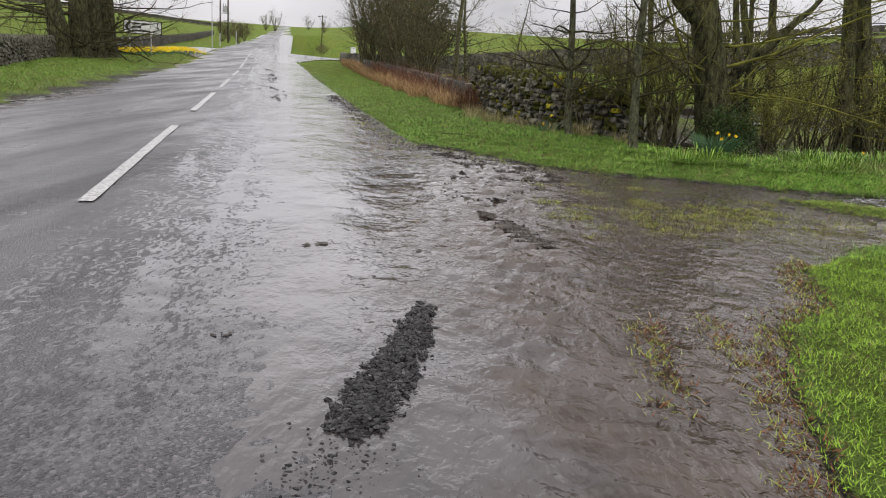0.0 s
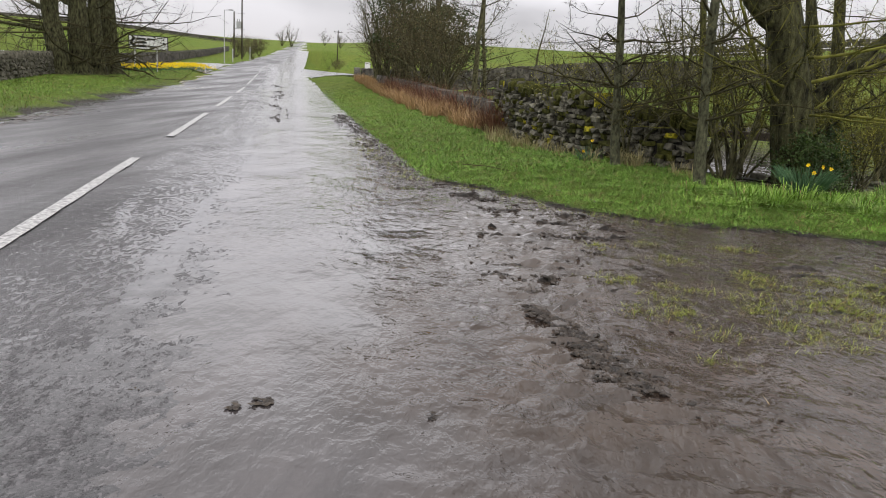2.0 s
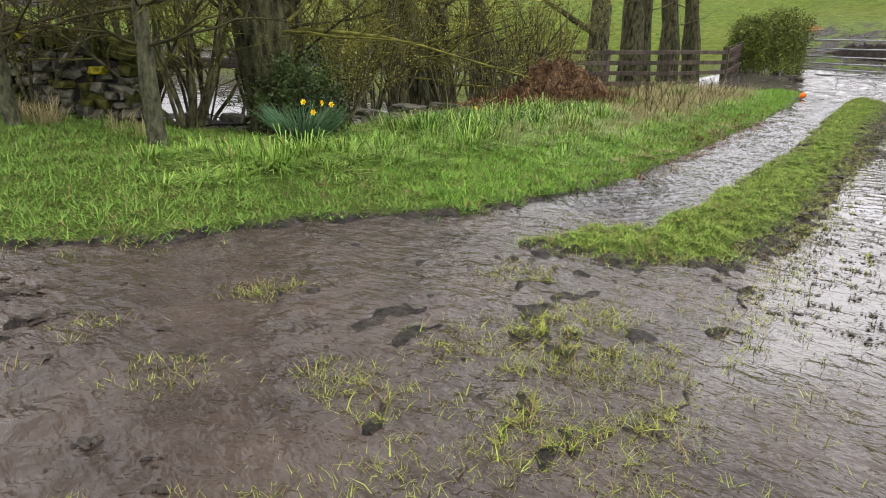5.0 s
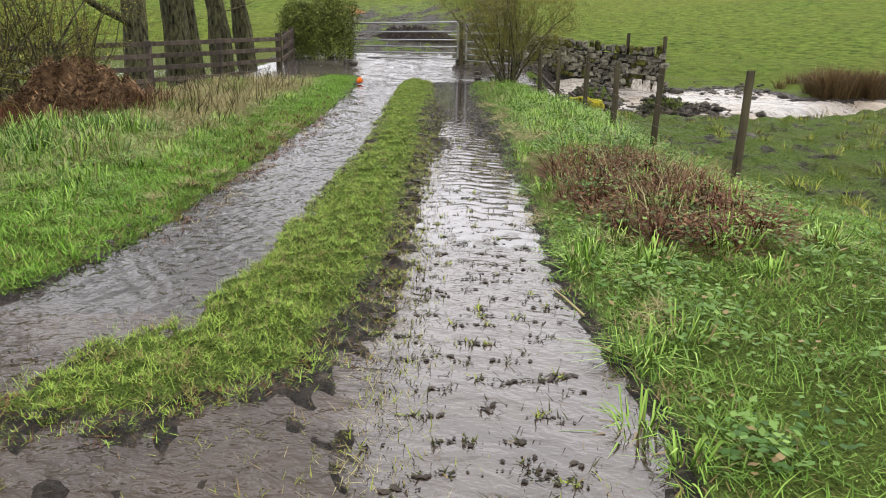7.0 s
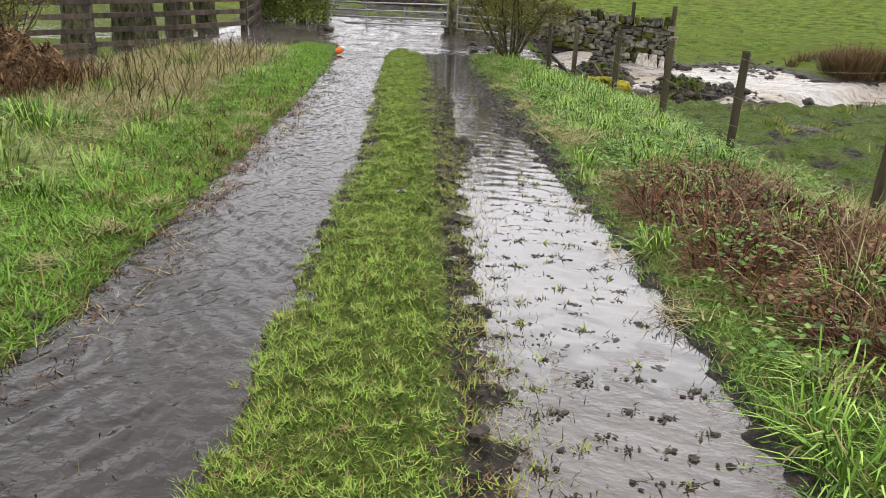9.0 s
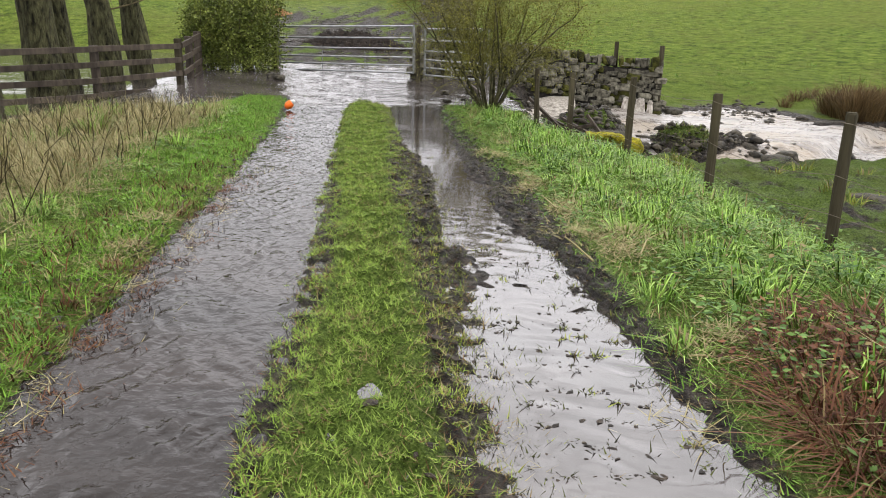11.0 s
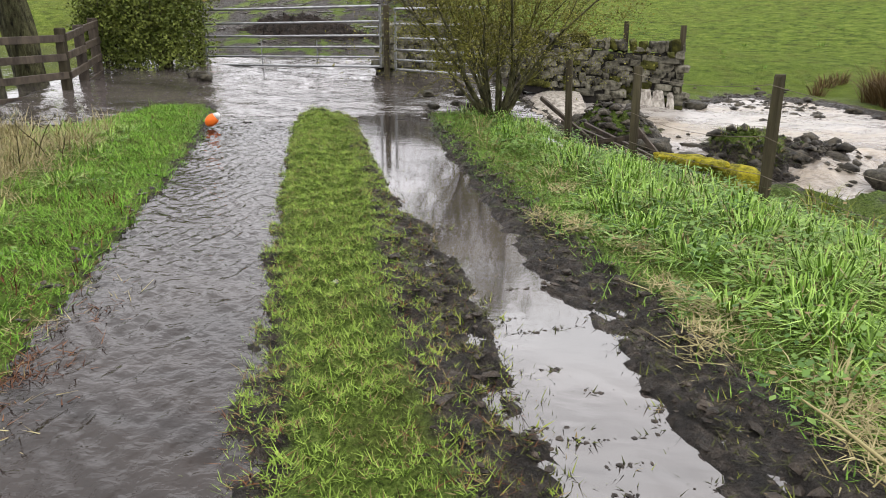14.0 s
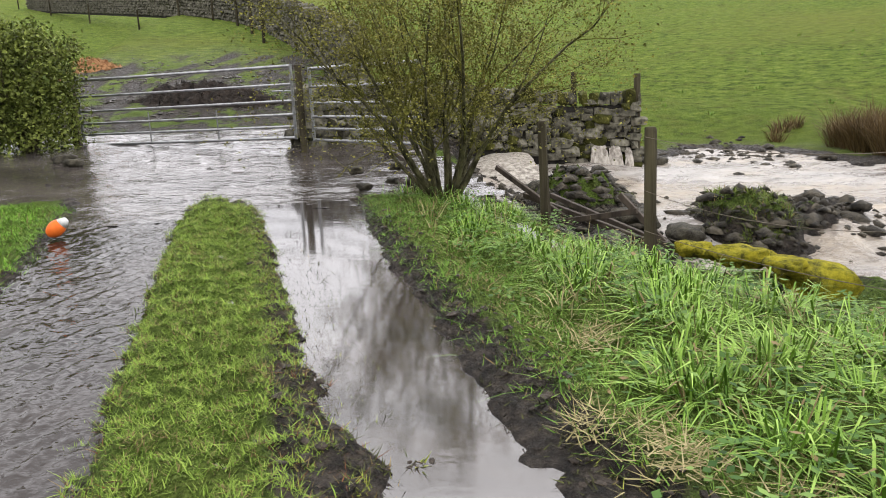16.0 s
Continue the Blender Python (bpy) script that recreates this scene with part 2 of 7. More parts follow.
    inrut = smooth(0.5, 3.0, ts) * smooth(19.5, 17.5, ts)
    z = z + (0.014 + (0.022 + 0.008 * smooth(-1.2, -1.4, tn)) * smooth(5, 7, ts) + 0.01 * smooth(-1.25, -1.15, tn) * smooth(7.8, 8.8, ts) * smooth(11.3, 10.6, ts) + 0.011 * wob(x, y, 0.16, 2) + 0.007 * wob(x, y, 0.4, 1) + 0.008 * wob(x, y, 0.07, 3)) * (1 - rut_r) * smooth(-1.9, -1.7, tn) * smooth(-0.5, -0.65, tn) * np.maximum(smooth(4, 6, ts), smooth(-1.3, -1.1, tn) * smooth(0.5, 2.5, ts)) * smooth(15.5, 14, ts)
    z = z - 0.07 * rut_l * inrut - (0.045 - 0.019 * smooth(10, 7, ts) + (0.012 + 0.016 * smooth(3, 5, ts) * smooth(10.8, 9.5, ts)) * wob(x, y, 0.4, 3) + 0.014 * wob(x, y, 0.19, 2) * smooth(4, 6, ts) * smooth(11, 9.8, ts) + (0.012 * wob(x, y, 0.2, 1) + 0.034 * np.sin(6.28 * (ts + 0.5 * tn) / 0.27 + 2 * wob(x, y, 1.5, 2))) * smooth(11, 7, ts)) * rut_r * inrut
    d = poly_dist(x, y, STRIP)
    z = z + (0.046 + 0.012 * smooth(1, 8, ts) + 0.007 * wob(x, y, 0.25, 1)) * smooth(-0.22, 0.24, d + 0.05 * wob(x, y, 0.35, 2))
    d = poly_dist(x, y, VERGE) + 0.07 * wob(x, y, 0.4, 1) + 0.06 * wob(x, y, 1.1, 2)
    z = z + (0.05 * smooth(-0.1, 0.15, d) + 0.12 * smooth(0.1, 2.0, d) + 0.02 * wob(x, y, 0.7, 2) * smooth(0, 0.4, d))
    d = poly_dist(x, y, LAWN) + 0.07 * wob(x, y, 0.4, 2)
    z = z + (0.05 * smooth(-0.1, 0.15, d) + 0.08 * smooth(0.1, 1.6, d) + 0.025 * wob(x, y, 0.7, 3) * smooth(0, 0.4, d)) 
    # left verge of the road
    z = z + 0.12 * smooth(3.5, 4.4, -q) * smooth(60, 50, s)
    # wooded hollow beyond the verge, under flood
    hollow = smooth(0.3, 1.6, (y - 13.8) - 0.22 * np.maximum(x - 4, 0)) * smooth(4.5, 6, x) * smooth(36, 31, x) * smooth(42, 36, y) * np.maximum(smooth(4.5, 6.5, tn), smooth(22, 20, ts))
    z = z * (1 - hollow) + (-0.15 + wood_rise(x, y) + 0.05 * wob(x, y, 2.5, 1)) * hollow
    # bank down to the beck, and the beck's bed
    fall = smooth(-2.6, -4.4, tn - 0.7 * smooth(11.5, 13.5, ts)) * smooth(2.0, 5.0, ts) * smooth(20, 15, ts) * smooth(-12, -8, tn)
    z = z - 0.2 * fall + 0.05 * wob(x, y, 0.9, 1) * fall
    d = poly_dist(x, y, BECK) + 0.18 * wob(x, y, 1.1, 2) + 0.07 * wob(x, y, 0.4, 1)
    bed = -0.83 + 0.30 * beck_step(x, y) + 0.05 * wob(x, y, 1.0, 0) + 0.06 * wob(x, y, 0.42, 3) + 0.33 * smooth(9.9, 11.2, y)
    inb = smooth(-0.35, 0.45, d)
    z = z * (1 - inb) + bed * inb
    low = smooth(-4.5, -0.25, d) * smooth(21.5, 23.5, x) * smooth(-4, -5, tn)
    z = z * (1 - low) + np.minimum(z, -0.36 + 0.03 * wob(x, y, 1.2, 1)) * low
    isle = np.exp(-(((x - 20.9) / 1.15) ** 2 + ((y - 7.8) / 0.6) ** 2) ** 1.5)
    heap = np.exp(-(((x - 21.9) / 1.1) ** 2 + ((y - 9.6) / 0.6) ** 2) ** 1.5)
    rocky = np.exp(-(((x - 20.3) / 0.6) ** 2 + ((y - 9.1) / 0.55) ** 2) ** 1.5) + np.exp(-(((x - 21.1) / 0.6) ** 2 + ((y - 6.9) / 0.4) ** 2) ** 1.5)
    z = z + (0.3 + 0.11 * wob(x, y, 0.34, 2)) * isle + (0.5 + 0.15 * wob(x, y, 0.35, 1)) * heap + (0.16 + 0.14 * wob(x, y, 0.3, 3)) * rocky
    return z


def ground_at(x, y):
    return float(height(np.array([x]), np.array([y]))[0])


def mesh_from(name, verts, faces, mat=None, smooth_shade=True):
    me = bpy.data.meshes.new(name)
    verts, faces = np.asarray(verts, np.float32), np.asarray(faces, np.int32)
    k = faces.shape[1]
    me.vertices.add(len(verts))
    me.vertices.foreach_set("co", verts.ravel())
    me.loops.add(faces.size)
    me.loops.foreach_set("vertex_index", faces.ravel())
    me.polygons.add(len(faces))
    me.polygons.foreach_set("loop_start", np.arange(0, faces.size, k, dtype=np.int32))
    me.polygons.foreach_set("loop_total", np.full(len(faces), k, np.int32))
    me.polygons.foreach_set("use_smooth", np.full(len(faces), smooth_shade))
    me.update(calc_edges=True)
    if mat:
        me.materials.append(mat)
    return me


def grid_faces(nx, ny, keep=None):
    i = (np.arange(nx - 1)[:, None] * ny + np.arange(ny - 1)[None, :]).ravel()
    f = np.stack([i, i + ny, i + ny + 1, i + 1], 1)
    return f if keep is None else f[keep.ravel()]


def set_attr(me, name, values):
    a = me.attributes.new(name, "FLOAT", "POINT")
    a.data.foreach_set("value", np.asarray(values, np.float32).ravel())


def part(name, bm, mat, parent, label=""):
    me = bpy.data.meshes.new(name)
    bm.to_mesh(me)
    bm.free()
    if mat:
        me.materials.append(mat)
    ob = new(name, me)
    ob.parent = parent
    return tagged(ob, label) if label else ob


def part_mesh(name, me, parent, label=""):
    ob = new(name, me)
    ob.parent = parent
    return tagged(ob, label) if label else ob


def thing(name, label, category, m=None, group="", kind=""):
    ob = new(name)
    if m is not None:
        ob.matrix_world = m
    return tagged(ob, label, category, group, kind)

# ---- materials ----
def ground_material():
    m = Mat("earth_and_turf", 0.7, 0.3)
    g = m.attr("turf")
    patch = m.noise(1.3, 5, 0.6)
    turf = m.ramp(m.noise(45, 6, 0.75), [(0.35, (0.03, 0.045, 0.011)), (0.5, (0.085, 0.13, 0.024)), (0.66, (0.16, 0.21, 0.05))])
    far = m.ramp(m.noise(3.2, 10, 0.85, (1, 0.7, 1)), [(0.4, (0.035, 0.055, 0.012)), (0.47, (0.085, 0.13, 0.02)), (0.54, (0.14, 0.195, 0.03)), (0.62, (0.22, 0.26, 0.055))])
    far = m.mix(m.ramp(m.noise(0.06, 5, 0.6), [(0.45, 0.0), (0.65, 0.6)]), far, (0.15, 0.165, 0.035))
    turf = m.mix(m.attr("far"), turf, far)
    turf = m.mix(m.math("MULTIPLY", m.ramp(patch, [(0.5, 0.0), (0.75, 0.45)]), 1.0), turf, (0.09, 0.075, 0.03))
    mud = m.ramp(m.noise(14, 6, 0.7), [(0.36, (0.009, 0.0075, 0.006)), (0.5, (0.032, 0.0255, 0.0205)), (0.64, (0.085, 0.069, 0.054))])
    m.color(m.mix(m.ramp(m.math("ADD", g, m.math("MULTIPLY", m.math("SUBTRACT", m.noise(11, 5, 0.7), 0.5), 0.9)), [(0.4, 0.0), (0.6, 1.0)]), mud, turf))
    m.rough(m.mix(g, m.ramp(m.noise(20, 3), [(0.36, 0.35), (0.64, 0.75)]), (0.85, 0.85, 0.85)))
    m.l(m.mix(g, (0.22, 0.22, 0.22), (0.03, 0.03, 0.03)), m.b.inputs["Specular IOR Level"])
    m.bump(m.noise(2.6, 6, 0.75, (1, 0.75, 1)), 0.8, 0.22).bump(m.noise(30, 6, 0.75), 1.0, 0.06).bump(m.noise(150, 3, 0.6), 0.7, 0.01)
    return m.m


def asphalt_material():
    m = Mat("wet_asphalt", 0.5, 0.32)
    chip = m.n("ShaderNodeTexVoronoi", Scale=85.0)
    m.l(m.coords(), chip.inputs["Vector"])
    c = m.ramp(chip.outputs["Color"], [(0.2, (0.012, 0.0115, 0.012)), (0.6, (0.034, 0.032, 0.034)), (0.95, (0.11, 0.1, 0.105))])
    c = m.mix(m.ramp(m.noise(0.5, 5, 0.6, (1, 0.15, 1), 0.27), [(0.4, 0.0), (0.65, 0.5)]), c, (0.045, 0.04, 0.042))
    m.color(c)
    streak = m.ramp(m.noise(0.9, 6, 0.65, (1, 0.12, 1), 0.27), [(0.36, 0.22), (0.5, 0.4), (0.64, 0.6)])
    film = m.math("ADD", m.attr("wet"), m.math("MULTIPLY", m.math("SUBTRACT", m.noise(20, 6, 0.8, (1.6, 0.7, 1), 0.27), 0.5), 3.4))
    film = m.ramp(film, [(0.42, 0.0), (0.62, 1.0)])
    m.rough(m.mix(film, streak, (0.05, 0.05, 0.05)))
    grain = m.n("ShaderNodeBump", Distance=0.006)
    m.l(m.math("MULTIPLY", chip.outputs["Distance"], -1.0), grain.inputs["Height"])
    m.l(m.math("SUBTRACT", 0.65, m.math("MULTIPLY", film, 0.6)), grain.inputs["Strength"])
    m.l(grain.outputs[0], m.b.inputs["Normal"])
    return m.m


def water_material(name, base, rough, flow, waves, foam=None, silt=None, ior=1.4):
    """Muddy water: silt colour under a clear gloss; waves are (scale, strength, distance, stretch), drawn out across the flow."""
    m = Mat(name, rough, 0.5)
    m.b.inputs["IOR"].default_value = ior
    b = m.ramp(m.noise(1.8, 5, 0.65, (1, 0.4, 1), flow, 0.5), [(0.36, tuple(0.6 * v for v in base)), (0.64, tuple(1.3 * v for v in base))])
    if foam:
        streak = m.noise(1.9, 9, 0.75, (1, 0.5, 1), flow, 0.9)
        b = m.mix(m.ramp(streak, [(foam[0], 0.0), (foam[1], 1.0)]), b, m.ramp(m.noise(0.5, 3), [(0.42, (0.58, 0.55, 0.52)), (0.6, (0.5, 0.42, 0.32))]))
        m.rough(m.ramp(streak, [(foam[0], rough), (foam[1], 0.6)]))
    if silt:
        b = m.mix(m.attr("silt"), b, m.ramp(m.noise(2.5, 5, 0.65), [(0.3, tuple(0.6 * v for v in silt)), (0.7, tuple(1.3 * v for v in silt))]))
    if silt:
        m.l(m.math("ADD", m.math("SUBTRACT", ior, m.math("MULTIPLY", m.attr("silt"), 0.17)), m.math("MULTIPLY", m.attr("still"), 0.65)), m.b.inputs["IOR"])
    m.color(b)
    for scale, strength, dist, stretch in waves:
        h = m.noise(scale, 3, 0.5, (1, stretch, 1), flow, 0.3)
        if silt:
            calm = m.math("ADD", m.math("MULTIPLY", m.attr("silt"), 0.5), m.ramp(m.noise(0.55, 3, 0.5, (1, 0.5, 1), flow), [(0.42, 0.2), (0.6, 0.85)]))
            h = m.math("MULTIPLY", h, m.math("MULTIPLY", calm, m.math("SUBTRACT", 1.0, m.math("MULTIPLY", m.attr("still"), 0.75))))
        m.bump(h, strength, dist)
    return m.m


M_GROUND = ground_material()
M_ROAD = asphalt_material()
M_FLOOD = water_material("muddy_flood", (0.05, 0.043, 0.043), 0.04, 0.27, ((2.5, 0.6, 0.06, 0.6), (12, 0.75, 0.035, 0.6), (40, 0.6, 0.009, 0.7)), silt=(0.048, 0.035, 0.027), ior=1.46)
M_RUN = water_material("brown_running_water", (0.02, 0.0148, 0.0124), 0.05, 1.2, ((5, 0.5, 0.03, 0.8), (16, 0.5, 0.015, 0.9), (45, 0.4, 0.004, 0.8)), ior=1.3)
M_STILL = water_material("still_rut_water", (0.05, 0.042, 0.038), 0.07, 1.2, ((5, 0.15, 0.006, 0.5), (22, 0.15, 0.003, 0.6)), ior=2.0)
M_POOL = water_material("pale_wood_flood", (0.06, 0.052, 0.046), 0.04, 0.4, ((2.0, 0.3, 0.02, 0.4), (12, 0.25, 0.008, 0.4)), ior=1.5)
M_FORD = water_material("spilling_flood", (0.07, 0.06, 0.054), 0.06, 0.4, ((2.5, 0.6, 0.05, 0.4), (10, 0.6, 0.025, 0.5), (36, 0.4, 0.005, 0.5)), ior=1.5)
M_BECK = water_material("foaming_beck_water", (0.11, 0.09, 0.072), 0.15, 0.5, ((3.0, 0.9, 0.1, 0.6), (11, 0.9, 0.04, 0.6), (45, 0.6, 0.01, 0.6)), (0.36, 0.8))
M_PAINT = simple("worn_road_paint", (0.14, 0.137, 0.135), (0.55, 0.54, 0.53), 30, 0.5, 0.3, 90)
M_STEEL = simple("galvanised_steel", (0.2, 0.205, 0.21), (0.36, 0.365, 0.37), 12, 0.38, 0.1, 60)
M_STEEL.node_tree.nodes["Principled BSDF"].inputs["Metallic"].default_value = 0.85
M_POST = simple("weathered_post_wood", (0.022, 0.018, 0.011), (0.07, 0.06, 0.036), 9, 0.85, 0.8, 30, 0.015, (1, 1, 0.12), 0.5)
M_RAIL = simple("wet_rail_wood", (0.035, 0.028, 0.022), (0.09, 0.072, 0.055), 9, 0.65, 0.6, 30, 0.01, (1, 1, 0.3), 0.5)
M_BARK = simple("mossy_bark", (0.016, 0.015, 0.008), (0.13, 0.122, 0.062), 13, 0.9, 1.0, 30, 0.04, (1, 1, 0.6))
M_TWIG = simple("twig_bark", (0.035, 0.028, 0.017), (0.11, 0.09, 0.045), 5, 0.9, 0.2, 30, 0.01)
M_STONE = simple("lichened_gritstone", (0.028, 0.026, 0.019), (0.19, 0.178, 0.135), 9, 0.85, 0.9, 25, 0.02, (1, 1, 1), 0.7)

# ---- ground ----
def axis(lo, a, b, hi, step, grow=1.13, dense=None, dense_step=0.05):
    mid = list(np.arange(a, dense[0], step)) + list(np.arange(dense[0], dense[1], dense_step)) + list(np.arange(dense[1], b, step))
    left, right, d = [], [], step
    v = a
    while v > lo:
        d *= grow
        v -= d
        left.append(v)
    d, v = step, mid[-1]
    while v < hi:
        d *= grow
        v += d
        right.append(v)
    return np.array(left[::-1] + mid + right)


def rho_field(x, y):
    return np.hypot(x - 12, y - 9)


def build_ground():
    xs, ys = axis(-1600, -3.0, 25.0, 1600, 0.09, 1.13, (0.2, 16.5), 0.064), axis(-400, 0.0, 18.5, 2200, 0.09, 1.13, (4.6, 11.6), 0.064)
    X, Y = np.meshgrid(xs, ys, indexing="ij")
    Z = height(X, Y)
    me = mesh_from("ground", np.stack([X, Y, Z], -1).reshape(-1, 3), grid_faces(len(xs), len(ys)), M_GROUND)
    s, q = in_road(X, Y)
    ts, tn = in_track(X, Y)
    w = level_water(X, Y)
    inner = np.maximum.reduce([smooth(-0.05, 0.25, poly_dist(X, Y, p)) for p in (VERGE, LAWN, STRIP)])
    near = (ts > -6) & (ts < 22) & (tn > -9) & (tn < 14) & (q > 2.5)
    turf = np.where(near, inner, np.maximum(smooth(3.4, 3.8, np.abs(q)), smooth(25, 45, s)))
    poached = smooth(20.5, 22.5, ts) * smooth(38, 29, ts + 2.5 * wob(X, Y, 5, 1)) * smooth(6.5, 4.0, np.abs(tn - 1.5) + 1.2 * wob(X, Y, 3, 2))
    turf = turf * (1 - poached) + poached * np.clip(0.42 + 0.5 * wob(X, Y, 1.7, 1) + 0.3 * wob(X, Y, 0.6, 2), 0, 1)
    db = poly_dist(X, Y, BECK)
    rough_bank = smooth(0.0, 0.3, -db) * (0.66 + 0.3 * wob(X, Y, 1.1, 2))
    turf = np.where((tn < -3.4) & (ts > 2) & (ts < 30), np.maximum(inner, rough_bank), turf)
    turf = np.where((db > -0.2), 0.9 * smooth(0.0, 0.15, Z + 0.36) * smooth(23.5, 22.5, X), turf)
    turf = np.where((tn < -6) & (rho_field(X, Y) > 16.5) & (db < -0.8), 1.0, turf)
    set_attr(me, "turf", turf)
    set_attr(me, "far", smooth(10, 30, np.hypot(X - 9, Y - 9)))
    tagged(new("ground", me), "wet earth and turf of the verges, fields and hill", "ground", kind="structure")


def build_road():
    ss = np.concatenate([np.arange(-60, -5, 2.0), np.arange(-5, 8, 0.07), np.arange(8, 26, 0.2), np.arange(26, 70, 1.0), np.arange(70, 520, 6.0)])
    qs = np.concatenate([np.linspace(-3.45, 0.4, 22), np.arange(0.5, 1.9, 0.05), np.linspace(2.0, 3.5, 12)])
    S, Q = np.meshgrid(ss, qs, indexing="ij")
    edge = 0.12 * wob(S, S * 0 + 1, 3.0, 2) + 0.06 * wob(S, S * 0, 0.7, 1)
    Qe = Q + np.where(np.abs(Q) > 3.2, edge * np.sign(Q) * 0.6, 0)
    X, Y = road_at(S, Qe)
    Z = np.interp(S, ROAD_S, ROAD_Z) + 0.052 - 0.030 * np.abs(Q) + 0.006 * wob(X, Y, 1.2, 2) + 0.006 * wob(X, Y, 0.3, 1) + 0.005 * wob(X, Y, 0.17, 3)
    me = mesh_from("road", np.stack([X, Y, Z], -1).reshape(-1, 3), grid_faces(len(ss), len(qs)), M_ROAD)
    set_attr(me, "wet", 0.82 * np.maximum(smooth(-0.8, 1.6, Q + 0.3 * wob(X, Y, 0.8, 1)), 0.8 * smooth(-2.7, -3.2, Q + 0.2 * wob(X, Y, 2.5, 2)) * smooth(5, 12, S)) - 0.12 + 0.25 * (wob(Q * 3, S * 0.1, 1.2, 2) > 0.5))
    tagged(new("road", me), "wet worn asphalt country road climbing the hill", "road", kind="structure")
    # side roads of the crossroads
    for name, q0, q1 in (("side_road_west", -60, -3.3), ("side_road_east", 3.3, 14)):
        qs = np.linspace(q0, q1, 40)
        vs = np.linspace(-1, 1, 5)
        Qm, V = np.meshgrid(qs, vs, indexing="ij")
        wide = 3.0 + 8 * np.exp(-(np.abs(Qm) - 3.3) / 4.0)
        X, Y = road_at(60 + V * wide, Qm)
        Z = np.maximum(height(X, Y), np.interp(60 + V * wide, ROAD_S, ROAD_Z) - 0.05) + 0.04
        me = mesh_from(name, np.stack([X, Y, Z], -1).reshape(-1, 3), grid_faces(40, 5), M_ROAD)
        set_attr(me, "wet", np.full(X.shape, 0.55))
        tagged(new(name, me), "wet asphalt side road at the crossroads", "road", kind="structure")


def build_dashes():
    for k in range(-2, 9):
        s0 = 9.05 * k
        n = 24
        ss = np.linspace(s0, s0 + 6.1, n)
        S, V = np.meshgrid(ss, np.array([-1, 1]), indexing="ij")
        X, Y = road_at(S, 0.06 * V + 0.008 * wob(S, V, 0.3, 1))
        Z = np.interp(S, ROAD_S, ROAD_Z) + 0.052 + 0.009
        me = mesh_from("centre_line", np.stack([X, Y, Z], -1).reshape(-1, 3), grid_faces(n, 2), M_PAINT)
        tagged(new("centre_line", me), "worn white painted centre line dash on asphalt", "road marking", "dashes of the centre line", "structure")


def water_sheet(name, x0, x1, y0, y1, step, level, mat, label, keep=None):
    xs, ys = np.arange(x0, x1, step), np.arange(y0, y1, step)
    X, Y = np.meshgrid(xs, ys, indexing="ij")
    W = level(X, Y)
    wet = height(X, Y) < W + 0.04
    if keep is not None:
        wet &= keep(X, Y)
    cell = wet[:-1, :-1] | wet[1:, :-1] | wet[:-1, 1:] | wet[1:, 1:]
    me = mesh_from(name, np.stack([X, Y, W], -1).reshape(-1, 3), grid_faces(len(xs), len(ys), cell), mat)
    tagged(new(name, me), label, "water", kind="structure")


def lug_phase(ts, tn):
    """Turns of the tyre's lug pattern: bars run back from the rut's middle on both sides."""
    return (ts + 0.55 * np.abs(tn + 1.2)) / 0.19


def tread(x, y):
    """Ripples where the water runs over a tyre's tread marks."""
    ts, tn = in_track(x, y)
    bars = np.sin(6.283 * lug_phase(ts, tn) + 2.6 * wob(x, y, 0.45, 3))
    return 0.0034 * bars * smooth(-0.85, -1.05, tn + 0.12 * wob(x, y, 0.5, 2)) * smooth(10.0, 7.0, ts) * np.clip(0.45 + 0.7 * wob(x, y, 0.4, 4), 0, 1) + 0.0012 * wob(x, y, 0.11, 2) * smooth(10.5, 8.0, ts)


def flow(x, y):
    """Standing wavelets of the water running down the other rut, slanting in from both banks."""
    ts, tn = in_track(x, y)
    v = 6.283 / 0.14
    slant = 1.1 * tn
    a = np.sin(v * (0.75 * ts + slant) + 2.2 * wob(x, y, 0.6, 1)) * np.clip(0.35 + wob(x, y, 0.7, 2), 0, 1)
    b = np.sin(v * (0.7 * ts - slant) + 2.2 * wob(x, y, 0.7, 3)) * np.clip(0.25 + wob(x, y, 0.8, 4), 0, 1)
    return 0.0085 * (a + 0.8 * b) + 0.004 * wob(x, y, 0.11, 1)


